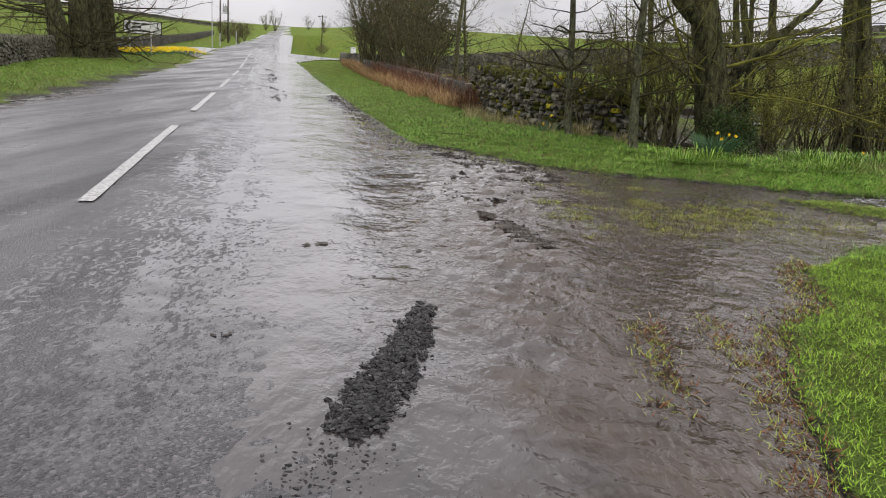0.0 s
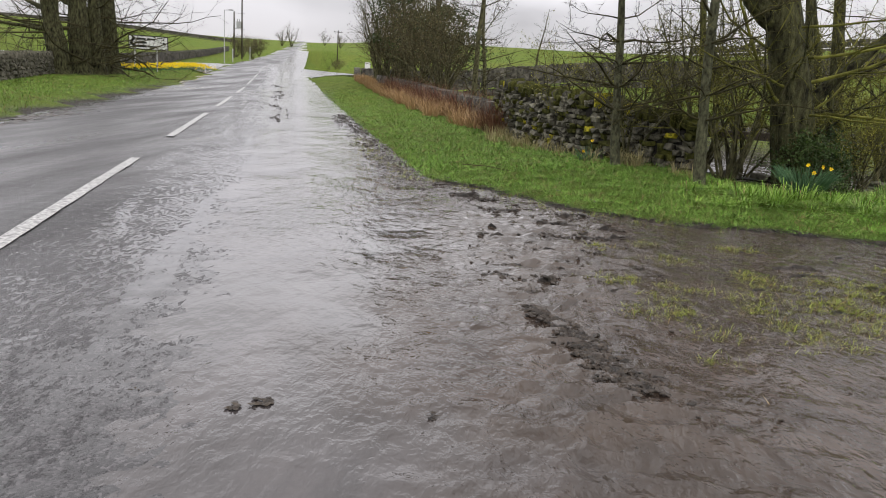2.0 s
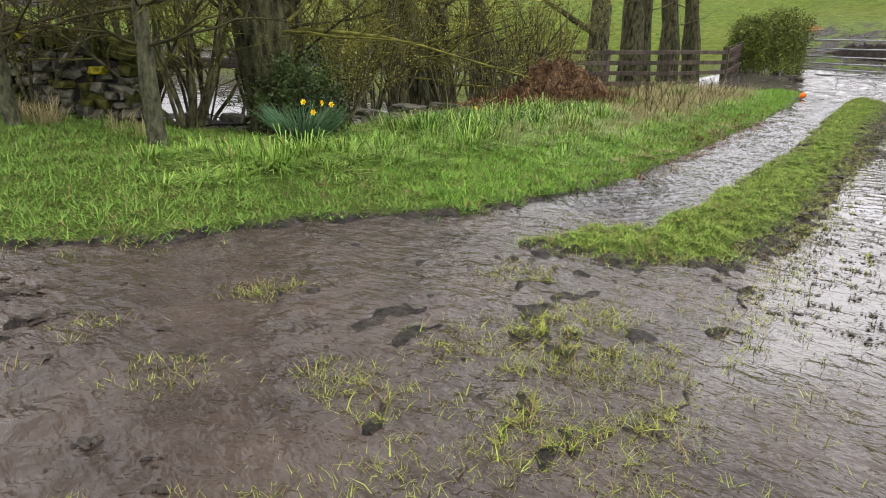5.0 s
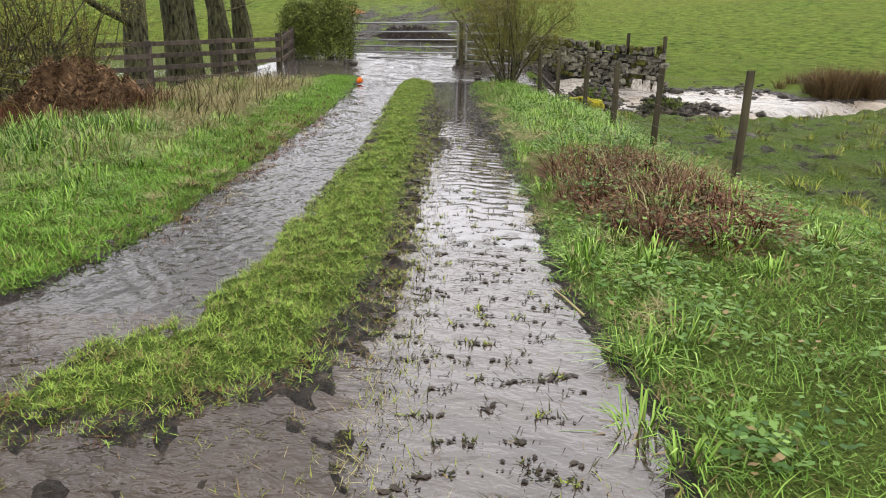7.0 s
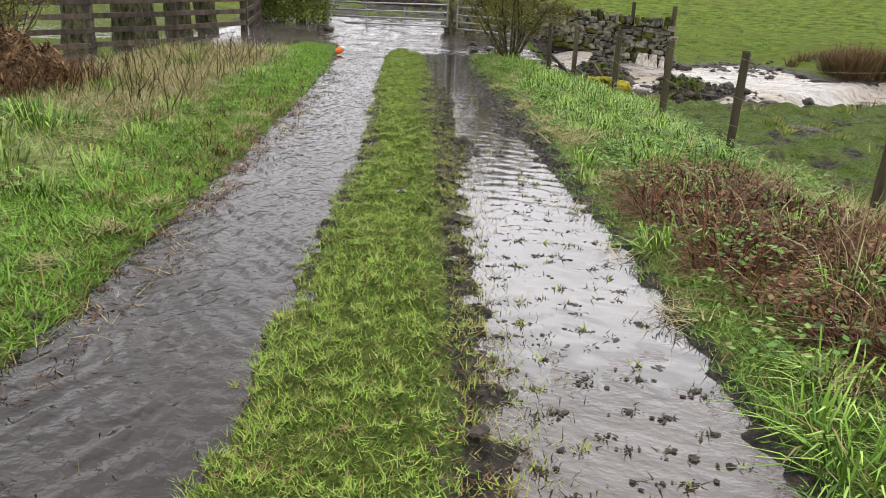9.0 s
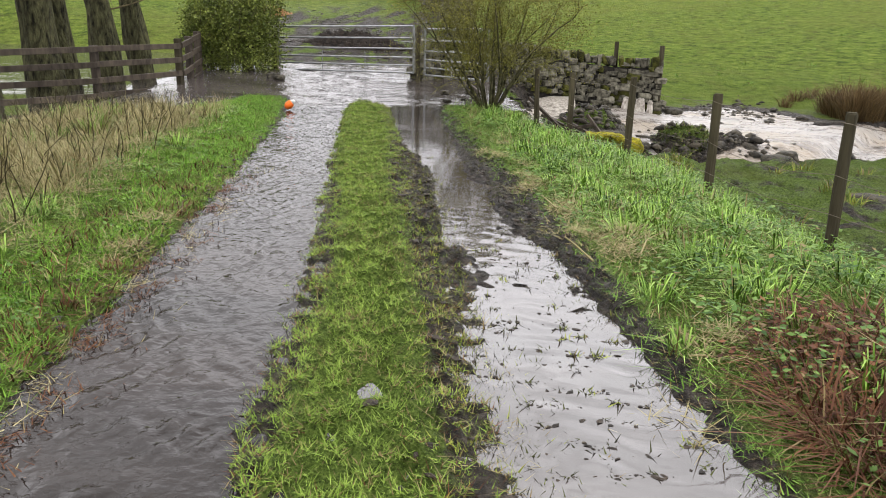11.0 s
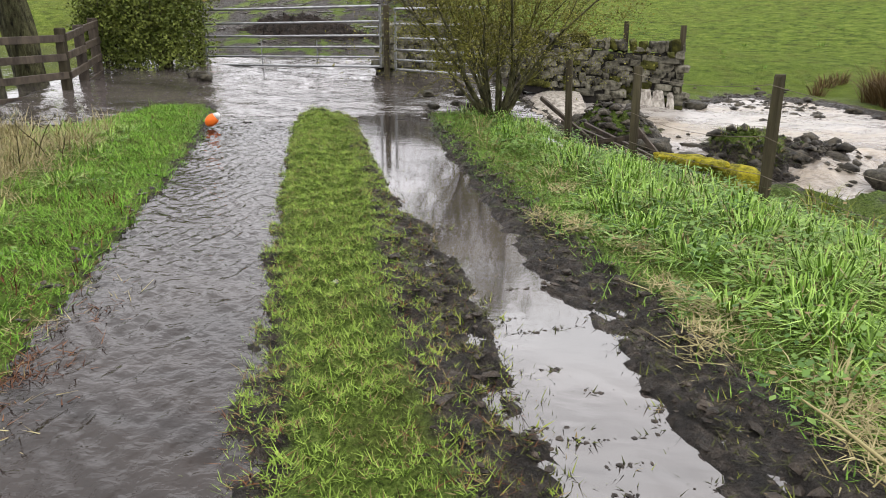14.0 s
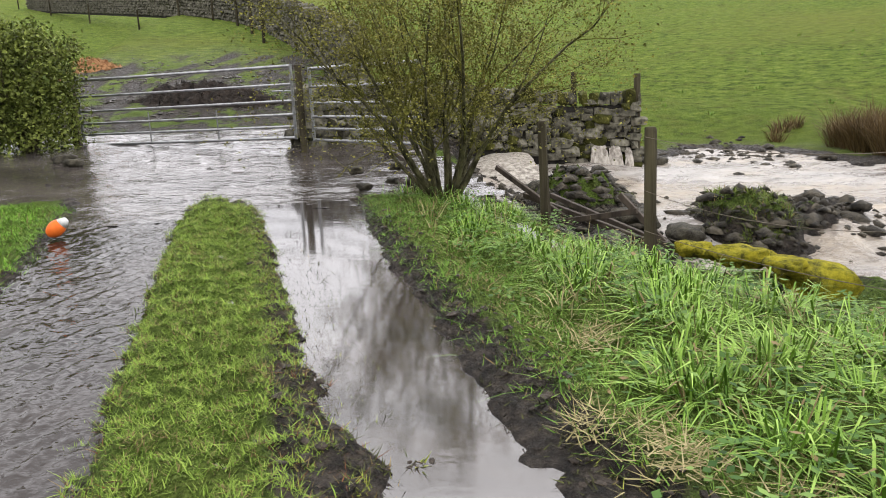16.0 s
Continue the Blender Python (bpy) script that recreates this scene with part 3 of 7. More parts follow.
def build_water():
    # thin sheet along the road's edge, further up the road
    ss = np.concatenate([np.arange(11.8, 26, 0.3), np.arange(26, 62, 1.0)])
    qs = np.linspace(0.3, 3.7, 28)
    S, Q = np.meshgrid(ss, qs, indexing="ij")
    X, Y = road_at(S, Q)
    Z = np.interp(S, ROAD_S, ROAD_Z) + 0.008
    me = mesh_from("road_flood_water", np.stack([X, Y, Z], -1).reshape(-1, 3), grid_faces(len(ss), len(qs)), M_FLOOD)
    set_attr(me, "silt", np.zeros(X.shape))
    set_attr(me, "still", np.zeros(X.shape))
    tagged(new("road_flood_water", me), "muddy flood water lying along the road's edge", "water", kind="structure")
    # one sheet over the near road and the drive's mouth
    xs, ys = np.arange(-7, 8.5, 0.055), np.arange(-3, 18, 0.055)
    X, Y = np.meshgrid(xs, ys, indexing="ij")
    s, q = in_road(X, Y)
    ts, tn = in_track(X, Y)
    silt = smooth(1.7, 3.0, q + 0.45 * wob(X, Y, 1.5, 1) - 0.8 * smooth(6, 9, Y))
    churn = smooth(1.5, 2.6, q - 0.7 * smooth(6, 9, Y)) * smooth(-1.5, 0.5, 9.5 - Y) * (1 - 0.75 * smooth(2.2, 3.6, X) * smooth(5, 6.5, Y))
    race = np.exp(-((X - 1.15) / 0.62) ** 2) * smooth(11.0, 9.0, Y) + 0.3
    waves = 0.012 * np.sin(6.283 * (0.5 * X + Y) / 0.27 + 4.5 * wob(X, Y, 1.1, 1)) * np.clip(0.5 + wob(X, Y, 0.6, 2), 0, 1.3) + 0.016 * wob(0.6 * X, 1.3 * Y, 0.21, 3)
    pool = smooth(1.6, 2.6, X) * smooth(5.6, 6.6, Y)
    Z = level_water(X, Y) + churn * race * waves * (1 - 0.85 * pool) + 0.0015 * wob(X, Y, 0.35, 3)
    wet = (q > 0.3) & (s < 12) & (ts < 3.4) & ~((ts > 1.7) & (tn > -0.45)) & ((q < 4.2) | (poly_dist(X, Y, LAWN) < 0.25)) & ((height(X, Y) < Z + 0.05) | (q < 4.0))
    cell = wet[:-1, :-1] | wet[1:, :-1] | wet[:-1, 1:] | wet[1:, 1:]
    me = mesh_from("flood_water", np.stack([X, Y, Z], -1).reshape(-1, 3), grid_faces(len(xs), len(ys), cell), M_FLOOD)
    set_attr(me, "silt", silt)
    set_attr(me, "still", 0.75 * smooth(-0.65, -0.95, tn + 0.08 * wob(X, Y, 0.5, 2)) * smooth(-1.2, 0.8, ts + 0.4 * wob(X, Y, 0.8, 1)))
    tagged(new("flood_water", me), "muddy flood water over the road's edge and the drive's mouth", "water", kind="structure")

    def side(lo, hi, s0, s1):
        return lambda x, y: (in_road(x, y)[1] > 4.1) & (in_track(x, y)[1] > lo) & (in_track(x, y)[1] < hi) & (in_track(x, y)[0] > s0) & (in_track(x, y)[0] < s1)

    water_sheet("left_rut_water", 5, 22, 8, 16, 0.03, lambda x, y: level_water(x, y) - 0.004 - 0.02 * smooth(1.4, 0.5, in_track(x, y)[0] + 0.35 * wob(x, y, 0.4, 2)) + flow(x, y), M_RUN, "brown water running down the track's rut", lambda x, y: side(-0.5, 1.8, 0.4, 15.8)(x, y) & ((poly_dist(x, y, STRIP) < 0.08) | (in_track(x, y)[0] < 5.0)))
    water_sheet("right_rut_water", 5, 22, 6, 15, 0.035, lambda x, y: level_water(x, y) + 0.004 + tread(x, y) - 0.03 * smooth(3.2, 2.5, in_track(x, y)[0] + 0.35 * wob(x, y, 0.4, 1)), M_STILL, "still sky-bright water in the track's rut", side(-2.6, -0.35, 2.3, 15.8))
    water_sheet("ford_water", 17.5, 25, 10, 19.5, 0.1, lambda x, y: level_water(x, y) + 0.012 * wob(x, y, 0.6, 1) + 0.006 * wob(0.5 * x, y, 0.22, 2), M_FORD, "flood water spilling across the track below the gate", side(-2.9, 3.6, 15.5, 21.8))
    water_sheet("wood_flood_water", 4.6, 40, 13.5, 45, 0.3, lambda x, y: wood_rise(x, y) - 0.02 + 0.45 * smooth(18, 23, in_track(x, y)[0]) * smooth(6, 3, in_track(x, y)[1]),
                M_POOL, "pale flood water standing among the trees", lambda x, y: ~((in_track(x, y)[1] < 3.6) & (in_track(x, y)[0] < 22)))
    water_sheet("beck_water", 16.5, 33, -5, 12.2, 0.09, lambda x, y: beck_level(x, y) + 0.02 * wob(x, y, 0.7, 2) + 0.012 * wob(x, y, 0.3, 1), M_BECK,
                "foaming brown beck in spate tumbling below the fence", lambda x, y: poly_dist(x, y, BECK) > -0.7)


build_ground()
build_road()
build_dashes()
build_water()

# ---- trees ----
class Limbs:
    """Collects tapered tubes into one mesh."""

    def __init__(self):
        self.v, self.f, self.count = [], [], 0

    def tube(self, pts, radii, sides):
        pts = [Vector(p) for p in pts]
        ref = Vector((0.31, 0.17, 0.93))
        for i, (p, r) in enumerate(zip(pts, radii)):
            d = (pts[min(i + 1, len(pts) - 1)] - pts[max(i - 1, 0)]).normalized()
            a = d.cross(ref if abs(d.dot(ref)) < 0.95 else Vector((1, 0, 0))).normalized()
            b = d.cross(a)
            for k in range(sides):
                t = 6.28318 * k / sides
                g = 1 + (0.22 * noise.noise((p + Vector((3 * math.cos(t), 3 * math.sin(t), 0))) * 1.1) if r > 0.06 else 0)
                self.v.append(p + r * g * (math.cos(t) * a + math.sin(t) * b))
        n0 = self.count
        for i in range(len(pts) - 1):
            for k in range(sides):
                k2 = (k + 1) % sides
                self.f.append((n0 + i * sides + k, n0 + i * sides + k2, n0 + (i + 1) * sides + k2, n0 + (i + 1) * sides + k))
        self.count += len(pts) * sides

    def mesh(self, name, mat):
        return mesh_from(name, [tuple(v) for v in self.v], self.f, mat)


def limb(rng, start, way, length, r0, r1, segs, wander, rise):
    pts, radii, p, d = [Vector(start)], [r0], Vector(start), Vector(way).normalized()
    for i in range(segs):
        d = (d + Vector((rng.gauss(0, wander), rng.gauss(0, wander), rng.gauss(0, wander) + rise))).normalized()
        p = p + d * (length / segs)
        pts.append(p.copy())
        radii.append(r0 + (r1 - r0) * (i + 1) / segs)
    return pts, radii


def spray(rng, limbs, pts, radii, depth, length, count, wander, rise, angle):
    """Side branches along a limb, and theirs in turn."""
    for _ in range(count):
        k = rng.uniform(0.15, 0.98) * (len(pts) - 1)
        i = min(int(k), len(pts) - 2)
        p = pts[i].lerp(pts[i + 1], k - i)
        d = (pts[i + 1] - pts[i]).normalized()
        side = Vector((rng.gauss(0, 1), rng.gauss(0, 1), rng.gauss(0, 0.6)))
        side = (side - d * side.dot(d)).normalized()
        way = d * math.cos(angle) + side * math.sin(angle)
        ln = length * rng.uniform(0.5, 1.1) * (1.1 - 0.5 * k / len(pts))
        r = max(min(radii[i] * 0.5, ln * 0.0105), 0.0026)
        segs = 4 if depth > 1 else 2
        bp, br = limb(rng, p, way, ln, r, r * 0.35, segs, wander, rise)
        limbs.tube(bp, br, 3)
        if depth > 1:
            spray(rng, limbs, bp, br, depth - 1, ln * 0.5, max(3, int(count * 0.45)), wander * 1.2, rise, angle)


M_BROWNLEAF = simple("dark_brown_hedge_leaf", (0.04, 0.038, 0.018), (0.15, 0.13, 0.06), 3, 0.7, 0.1, 50, 0.002, (1, 1, 1), 0.9, True)
M_TWIG_DARK = simple("dark_twig_bark", (0.016, 0.014, 0.008), (0.07, 0.062, 0.026), 4, 0.9, 0.2, 30, 0.01)
M_TWIG_MOSS = simple("mossy_twig_bark", (0.035, 0.034, 0.01), (0.19, 0.185, 0.036), 4, 0.9, 0.2, 30, 0.01)
M_LEAF = simple("young_hawthorn_leaf", (0.07, 0.074, 0.016), (0.23, 0.215, 0.045), 3, 0.6, 0.1, 50, 0.002, (1, 1, 1), 0.8, True)
M_IVY = simple("dark_evergreen_leaf", (0.02, 0.035, 0.012), (0.065, 0.1, 0.028), 3, 0.5, 0.1, 50, 0.002, (1, 1, 1), 0.8, True)
M_DARKBARK = simple("dark_wet_bark", (0.007, 0.0065, 0.004), (0.1, 0.098, 0.046), 12, 0.9, 1.0, 26, 0.08, (1, 1, 0.35))


M_GREYBARK = simple("mottled_grey_bark", (0.02, 0.02, 0.012), (0.11, 0.11, 0.065), 22, 0.9, 0.8, 40, 0.02, (1, 1, 0.5))


M_MOSSLEAF = simple("yellow_green_bud", (0.07, 0.072, 0.014), (0.3, 0.29, 0.055), 3, 0.7, 0.1, 50, 0.002, (1, 1, 1), 0.9, True)


def leaves(rng, pts, count, size, spread, up=0.4):
    """Small pointed leaves scattered round the given places."""
    v, f = [], []
    for _ in range(count):
        p = Vector(rng.choice(pts)) + Vector((rng.gauss(0, spread), rng.gauss(0, spread), rng.gauss(0, spread)))
        a = Vector((rng.gauss(0, 1), rng.gauss(0, 1), rng.gauss(up, 0.7))).normalized()
        b = a.cross(Vector((rng.gauss(0, 1), rng.gauss(0, 1), rng.gauss(0, 1)))).normalized()
        s = size * rng.uniform(0.6, 1.3)
        n = len(v)
        v += [p, p + a * s * 0.5 + b * s * 0.3, p + a * s, p + a * s * 0.5 - b * s * 0.3]
        f.append((n, n + 1, n + 2, n + 3))
    return [tuple(q) for q in v], f


def tree2(name, x, y, tall, girth, label, seed, boughs=10, reach=2.5, lean=(0, 0), first=0.2, twigs=6, flat=0.35, limbs=(), bark=None, twig=None, drop=0.15, z=None, depth=2, spine=6, leaf=0, leafmat=None, stout=1.0, needle=0.05):
    """A bare tree: tapered trunk with flared foot, limbs, and sprays of twigs. limbs: (height, bearing, rise, length, radius)."""
    rng = random.Random(seed)
    z0 = (ground_at(x, y) if z is None else z) - drop
    top = thing(name, label, "tree", pose(x, y, z0))
    trunk, crown = Limbs(), Limbs()
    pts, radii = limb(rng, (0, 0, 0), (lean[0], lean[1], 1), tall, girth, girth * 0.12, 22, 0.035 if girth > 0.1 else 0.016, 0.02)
    for i in range(len(pts)):
        radii[i] *= 1 + 0.06 * math.sin(5 * i + seed)
    pts.insert(1, pts[0].lerp(pts[1], 0.35))
    radii.insert(1, girth * 1.1)
    radii[0] = girth * 1.55
    trunk.tube(pts, radii, 16)
    for h, a, rise, ln, r in limbs:
        k = min(range(len(pts)), key=lambda i: abs(pts[i].z - h))
        bp, br = limb(rng, pts[k], (math.cos(a), math.sin(a), rise), ln, r, r * 0.2, 12, 0.1, 0.02)
        trunk.tube(bp, br, 8)
        spray(rng, crown, bp, br, 3, ln * 0.45, twigs + 4, 0.2, 0.03, 1.0)
    for k in range(boughs):
        f = first + (0.97 - first) * ((k + rng.random()) / boughs) ** 1.8
        i = min(int(f * (len(pts) - 1)), len(pts) - 2)
        a = 2.4 * k + rng.uniform(-0.5, 0.5)
        ln = reach * rng.uniform(0.6, 1.15) * (1.15 - 0.7 * f)
        r = max(min(radii[i] * 0.4, stout * (0.0075 * ln + 0.004)), 0.005)
        bp, br = limb(rng, pts[i], (math.cos(a), math.sin(a), rng.uniform(-0.1, 0.5) * 2 * flat), ln, r, r * 0.2, 7, 0.15, 0.05 * flat)
        crown.tube(bp, br, 5)
        spray(rng, crown, bp, br, depth, ln * 0.5, twigs, 0.22, 0.05, 0.9)
    spray(rng, crown, pts[spine:], radii[spine:], 2, reach * 0.35, twigs, 0.2, 0.05, 1.0)
    part_mesh("trunk", trunk.mesh("trunk", bark or M_BARK), top)
    tagged(part_mesh("crown", crown.mesh("crown", twig or M_TWIG), top), kind="stuff")
    if leaf:
        tips = [crown.v[i] for i in range(0, len(crown.v), 7)]
        lv, lf = leaves(rng, tips, leaf, needle, needle)
        tagged(part_mesh("foliage", mesh_from("foliage", lv, lf, leafmat or M_LEAF), top), kind="stuff")
    return top


def shrub(name, x, y, tall, wide, stems, label, seed, leaf=0, size=0.035, twig=None, leafmat=None, z=None, category="bush", twigs=7, depth=3, low=0.3, thick=0.016, fluff=0.05, fill=0):
    rng = random.Random(seed)
    z0 = (ground_at(x, y) if z is None else z) - 0.06
    top = thing(name, label, category, pose(x, y, z0))
    fine = Limbs()
    for k in range(stems):
        wood = Limbs()
        a = 2.4 * k + rng.uniform(-0.4, 0.4)
        out = rng.uniform(0.15, 1.0) * wide / tall
        r = rng.uniform(0.5, 1.0) * thick * tall
        bp, br = limb(rng, (0.07 * math.cos(a), 0.07 * math.sin(a), 0), (out * math.cos(a), out * math.sin(a), 1), tall * rng.uniform(0.75, 1.05), r, r * 0.15, 9, 0.1, 0.0)
        wood.tube(bp, br, 6)
        part_mesh("stem", wood.mesh("stem", M_BARK), top)
        spray(rng, fine, bp[1:], br[1:], depth, tall * 0.36, twigs, 0.2, 0.05, 0.8)
    tagged(part_mesh("twig_mass", fine.mesh("twig_mass", twig or M_TWIG), top), kind="stuff")
    if leaf:
        tips = [fine.v[i] for i in range(0, len(fine.v), 5) if fine.v[i].z > low]
        for _ in range(fill):
            a, h = rng.uniform(0, 6.283), rng.random()
            k = wide * rng.uniform(0.5, 1.0) * (0.9 + 0.35 * noise.noise(Vector((2 * math.cos(a), 2 * math.sin(a), 4 * h + seed)))) * (1 - 0.55 * h ** 4)
            tips.append(Vector((k * math.cos(a), k * math.sin(a), low + (tall - low) * h)))
        lv, lf = leaves(rng, tips, leaf, size, fluff)
        tagged(part_mesh("foliage", mesh_from("foliage", lv, lf, leafmat or M_LEAF), top), kind="stuff")
    return top


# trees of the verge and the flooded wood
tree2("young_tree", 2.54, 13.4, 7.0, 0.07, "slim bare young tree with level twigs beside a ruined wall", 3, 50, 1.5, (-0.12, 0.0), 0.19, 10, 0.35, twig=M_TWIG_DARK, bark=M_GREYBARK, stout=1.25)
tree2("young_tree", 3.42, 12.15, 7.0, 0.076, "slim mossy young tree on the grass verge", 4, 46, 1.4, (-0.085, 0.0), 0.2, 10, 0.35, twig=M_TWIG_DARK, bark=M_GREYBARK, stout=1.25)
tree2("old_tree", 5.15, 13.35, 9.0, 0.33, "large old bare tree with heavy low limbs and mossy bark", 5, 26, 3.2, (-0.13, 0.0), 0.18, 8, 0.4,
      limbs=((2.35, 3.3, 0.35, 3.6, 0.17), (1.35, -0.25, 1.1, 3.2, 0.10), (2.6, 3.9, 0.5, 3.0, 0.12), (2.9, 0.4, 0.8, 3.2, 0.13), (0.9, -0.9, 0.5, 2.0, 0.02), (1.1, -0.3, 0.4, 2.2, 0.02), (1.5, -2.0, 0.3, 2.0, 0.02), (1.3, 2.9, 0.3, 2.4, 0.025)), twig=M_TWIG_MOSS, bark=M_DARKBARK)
for n, (x, y, g, lx, sd) in enumerate([(8.75, 16.3, 0.2, 0.0, 6), (9.3, 16.4, 0.22, -0.06, 7), (9.85, 16.5, 0.26, 0.05, 16), (11.2, 16.9, 0.2, 0.06, 17)]):
    tree2("woodland_tree", x, y, 8.5, g, "bare mossy tree at the edge of the flooded wood", sd, 15, 2.6, (lx - 0.1, 0.08), 0.14, 6, 0.4, twig=M_TWIG_MOSS, bark=M_DARKBARK,
          limbs=((1.3 + 0.3 * n, -0.4 + n, 0.6, 2.4, 0.07), (1.0, -2.4 + n, 0.5, 2.0, 0.04)))
tree2("woodland_tree", 17.95, 20.1, 8.5, 0.34, "leaning bare tree with a heavy side limb standing in flood water", 8, 6, 3.0, (0.10, 0.0), 0.3, 6, 0.4, limbs=((1.7, 3.4, 0.5, 3.2, 0.12),), bark=M_DARKBARK)
for x, y, g, lx, sd in [(19.62, 20.15, 0.38, -0.02, 9), (20.6, 20.5, 0.27, -0.03, 10), (21.95, 20.55, 0.34, 0.0, 11), (22.95, 20.4, 0.3, 0.03, 12)]:
    tree2("woodland_tree", x, y, 8.5, g, "dark bare tree trunk standing in flood water behind the rail fence", sd, 6, 2.6, (lx, 0), 0.3, 5, 0.4, bark=M_DARKBARK)
shrub("hedge_shrub", 4.15, 13.5, 2.6, 1.3, 9, "mossy bare shrub in the gap of a ruined wall", 21, 500, 0.03, M_TWIG_MOSS, low=0.6)
shrub("hedge_shrub", 3.9, 14.6, 2.8, 1.4, 8, "mossy bare shrub behind a ruined wall", 22, 500, 0.03, M_TWIG_MOSS, low=0.6)
shrub("hedge_shrub", 6.7, 14.6, 2.3, 1.4, 8, "tangled mossy shrub under old trees", 23, 300, 0.03, M_TWIG_MOSS, low=0.5)
shrub("hedge_shrub", 8.0, 15.3, 2.0, 1.2, 8, "tangled bare shrub at the flood's edge", 24, 0, 0.03, M_TWIG)
shrub("hedge_shrub", 11.6, 16.6, 2.3, 1.5, 9, "tangled bare shrub behind a leaf heap", 25, 0, 0.03, M_TWIG)
shrub("hedge_shrub", 9.9, 15.6, 1.8, 1.6, 8, "fallen tangle of bare branches beside a leaf heap", 27, 0, 0.03, M_TWIG)
shrub("hedge_shrub", 2.9, 14.3, 1.9, 0.9, 8, "mossy bare shrub against a ruined wall", 28, 300, 0.03, M_TWIG_MOSS, low=0.5)
shrub("hedge_shrub", 5.8, 15.2, 2.6, 1.5, 9, "tangled mossy shrub behind an old tree", 29, 500, 0.03, M_TWIG_MOSS, low=0.5)
shrub("hedge_shrub", 7.0, 16.2, 2.2, 1.5, 8, "tangled bare shrub in the flooded wood", 30, 0, 0.03, M_TWIG)
for k_, (x, y, t_, w_) in enumerate([(4.6, 14.4, 2.6, 1.2), (6.2, 13.9, 1.7, 1.0), (7.3, 14.9, 2.4, 1.3), (8.9, 15.2, 2.2, 1.2), (4.4, 15.8, 3.0, 1.5), (6.4, 17.0, 3.2, 1.7), (8.6, 17.6, 3.2, 1.8), (10.8, 16.2, 2.2, 1.4), (3.3, 15.4, 2.6, 1.2), (2.2, 16.9, 2.4, 1.2), (12.6, 17.6, 2.2, 1.5), (11.9, 16.3, 2.4, 1.2), (13.2, 17.0, 2.6, 1.4), (14.4, 18.2, 2.4, 1.3), (9.4, 16.9, 2.6, 1.3)]):
    shrub("wood_shrub", x, y, t_, w_, 10, "tangled undergrowth of dark mossy twigs in the flooded wood", 230 + k_, 1500, 0.034, M_TWIG_DARK if k_ % 3 == 2 else M_TWIG_MOSS, M_MOSSLEAF, twigs=9 if k_ < 2 else 7, depth=3 if k_ < 2 else 2, low=0.4, thick=0.012)
for k_, (x, y, g_) in enumerate([(6.3, 15.6, 0.10), (7.1, 17.4, 0.13), (11.2, 18.2, 0.15), (4.9, 17.2, 0.09), (12.4, 18.6, 0.16), (8.1, 18.8, 0.14), (5.9, 14.1, 0.06)]):
    tree2("woodland_tree", x, y, 8.0, g_, "slender dark bare tree in the flooded wood", 330 + k_, 15, 2.0, (0.03 * (k_ % 3 - 1) - 0.1, 0.08), 0.12, 6, 0.4, twig=M_TWIG_DARK, bark=M_DARKBARK)
shrub("evergreen_bush", 5.15, 12.95, 0.9, 0.6, 12, "dark green bush at the foot of an old tree", 26, 5000, 0.045, M_TWIG, M_IVY, twigs=4, depth=2, low=0.05, fill=500, fluff=0.06)
M_HEDGELEAF = simple("dense_hedge_leaf", (0.045, 0.065, 0.012), (0.2, 0.235, 0.05), 4, 0.55, 0.1, 50, 0.002, (1, 1, 1), 1.0, True)
shrub("hawthorn_bush", 19.27, 11.06, 2.5, 2.1, 24, "wide hawthorn bush coming into leaf beside the track", 31, 42000, 0.024, M_TWIG_MOSS, M_LEAF, twigs=10, low=0.5, thick=0.012, fluff=0.06, fill=1500)
shrub("hedge_bush", 22.55, 17.3, 1.72, 0.8, 20, "dense green hedge bush at the gate post in flood water", 32, 20000, 0.06, M_TWIG, M_HEDGELEAF, twigs=6, depth=2, low=0.05, fluff=0.09, fill=2600)
shrub("hedge_bush", 22.25, 18.15, 1.5, 0.5, 9, "low bushy hedge growth beside the rail fence", 33, 12000, 0.055, M_TWIG, M_HEDGELEAF, twigs=5, depth=2, low=0.05, fluff=0.09, fill=1600)

# ---- gate, hurdle and fences ----
def rod(bm, a, b, r, sides=8, r2=None):
    a, b = Vector(a), Vector(b)
    d = b - a
    m = Matrix.Translation((a + b) / 2) @ d.to_track_quat("Z", "Y").to_matrix().to_4x4()
    bmesh.ops.create_cone(bm, cap_ends=True, segments=sides, radius1=r, radius2=r if r2 is None else r2, depth=d.length, matrix=m)


def beam(bm, a, b, w, h):
    """A sawn timber from a to b, its edges eased."""
    a, b = Vector(a), Vector(b)
    d = b - a
    m = Matrix.Translation((a + b) / 2) @ d.to_track_quat("X", "Z").to_matrix().to_4x4() @ Matrix.Diagonal((d.length, w, h, 1))
    bmesh.ops.create_cube(bm, size=1, matrix=m)
    bmesh.ops.bevel(bm, geom=list(bm.edges), offset=min(w, h) * 0.12, segments=1, affect="EDGES")


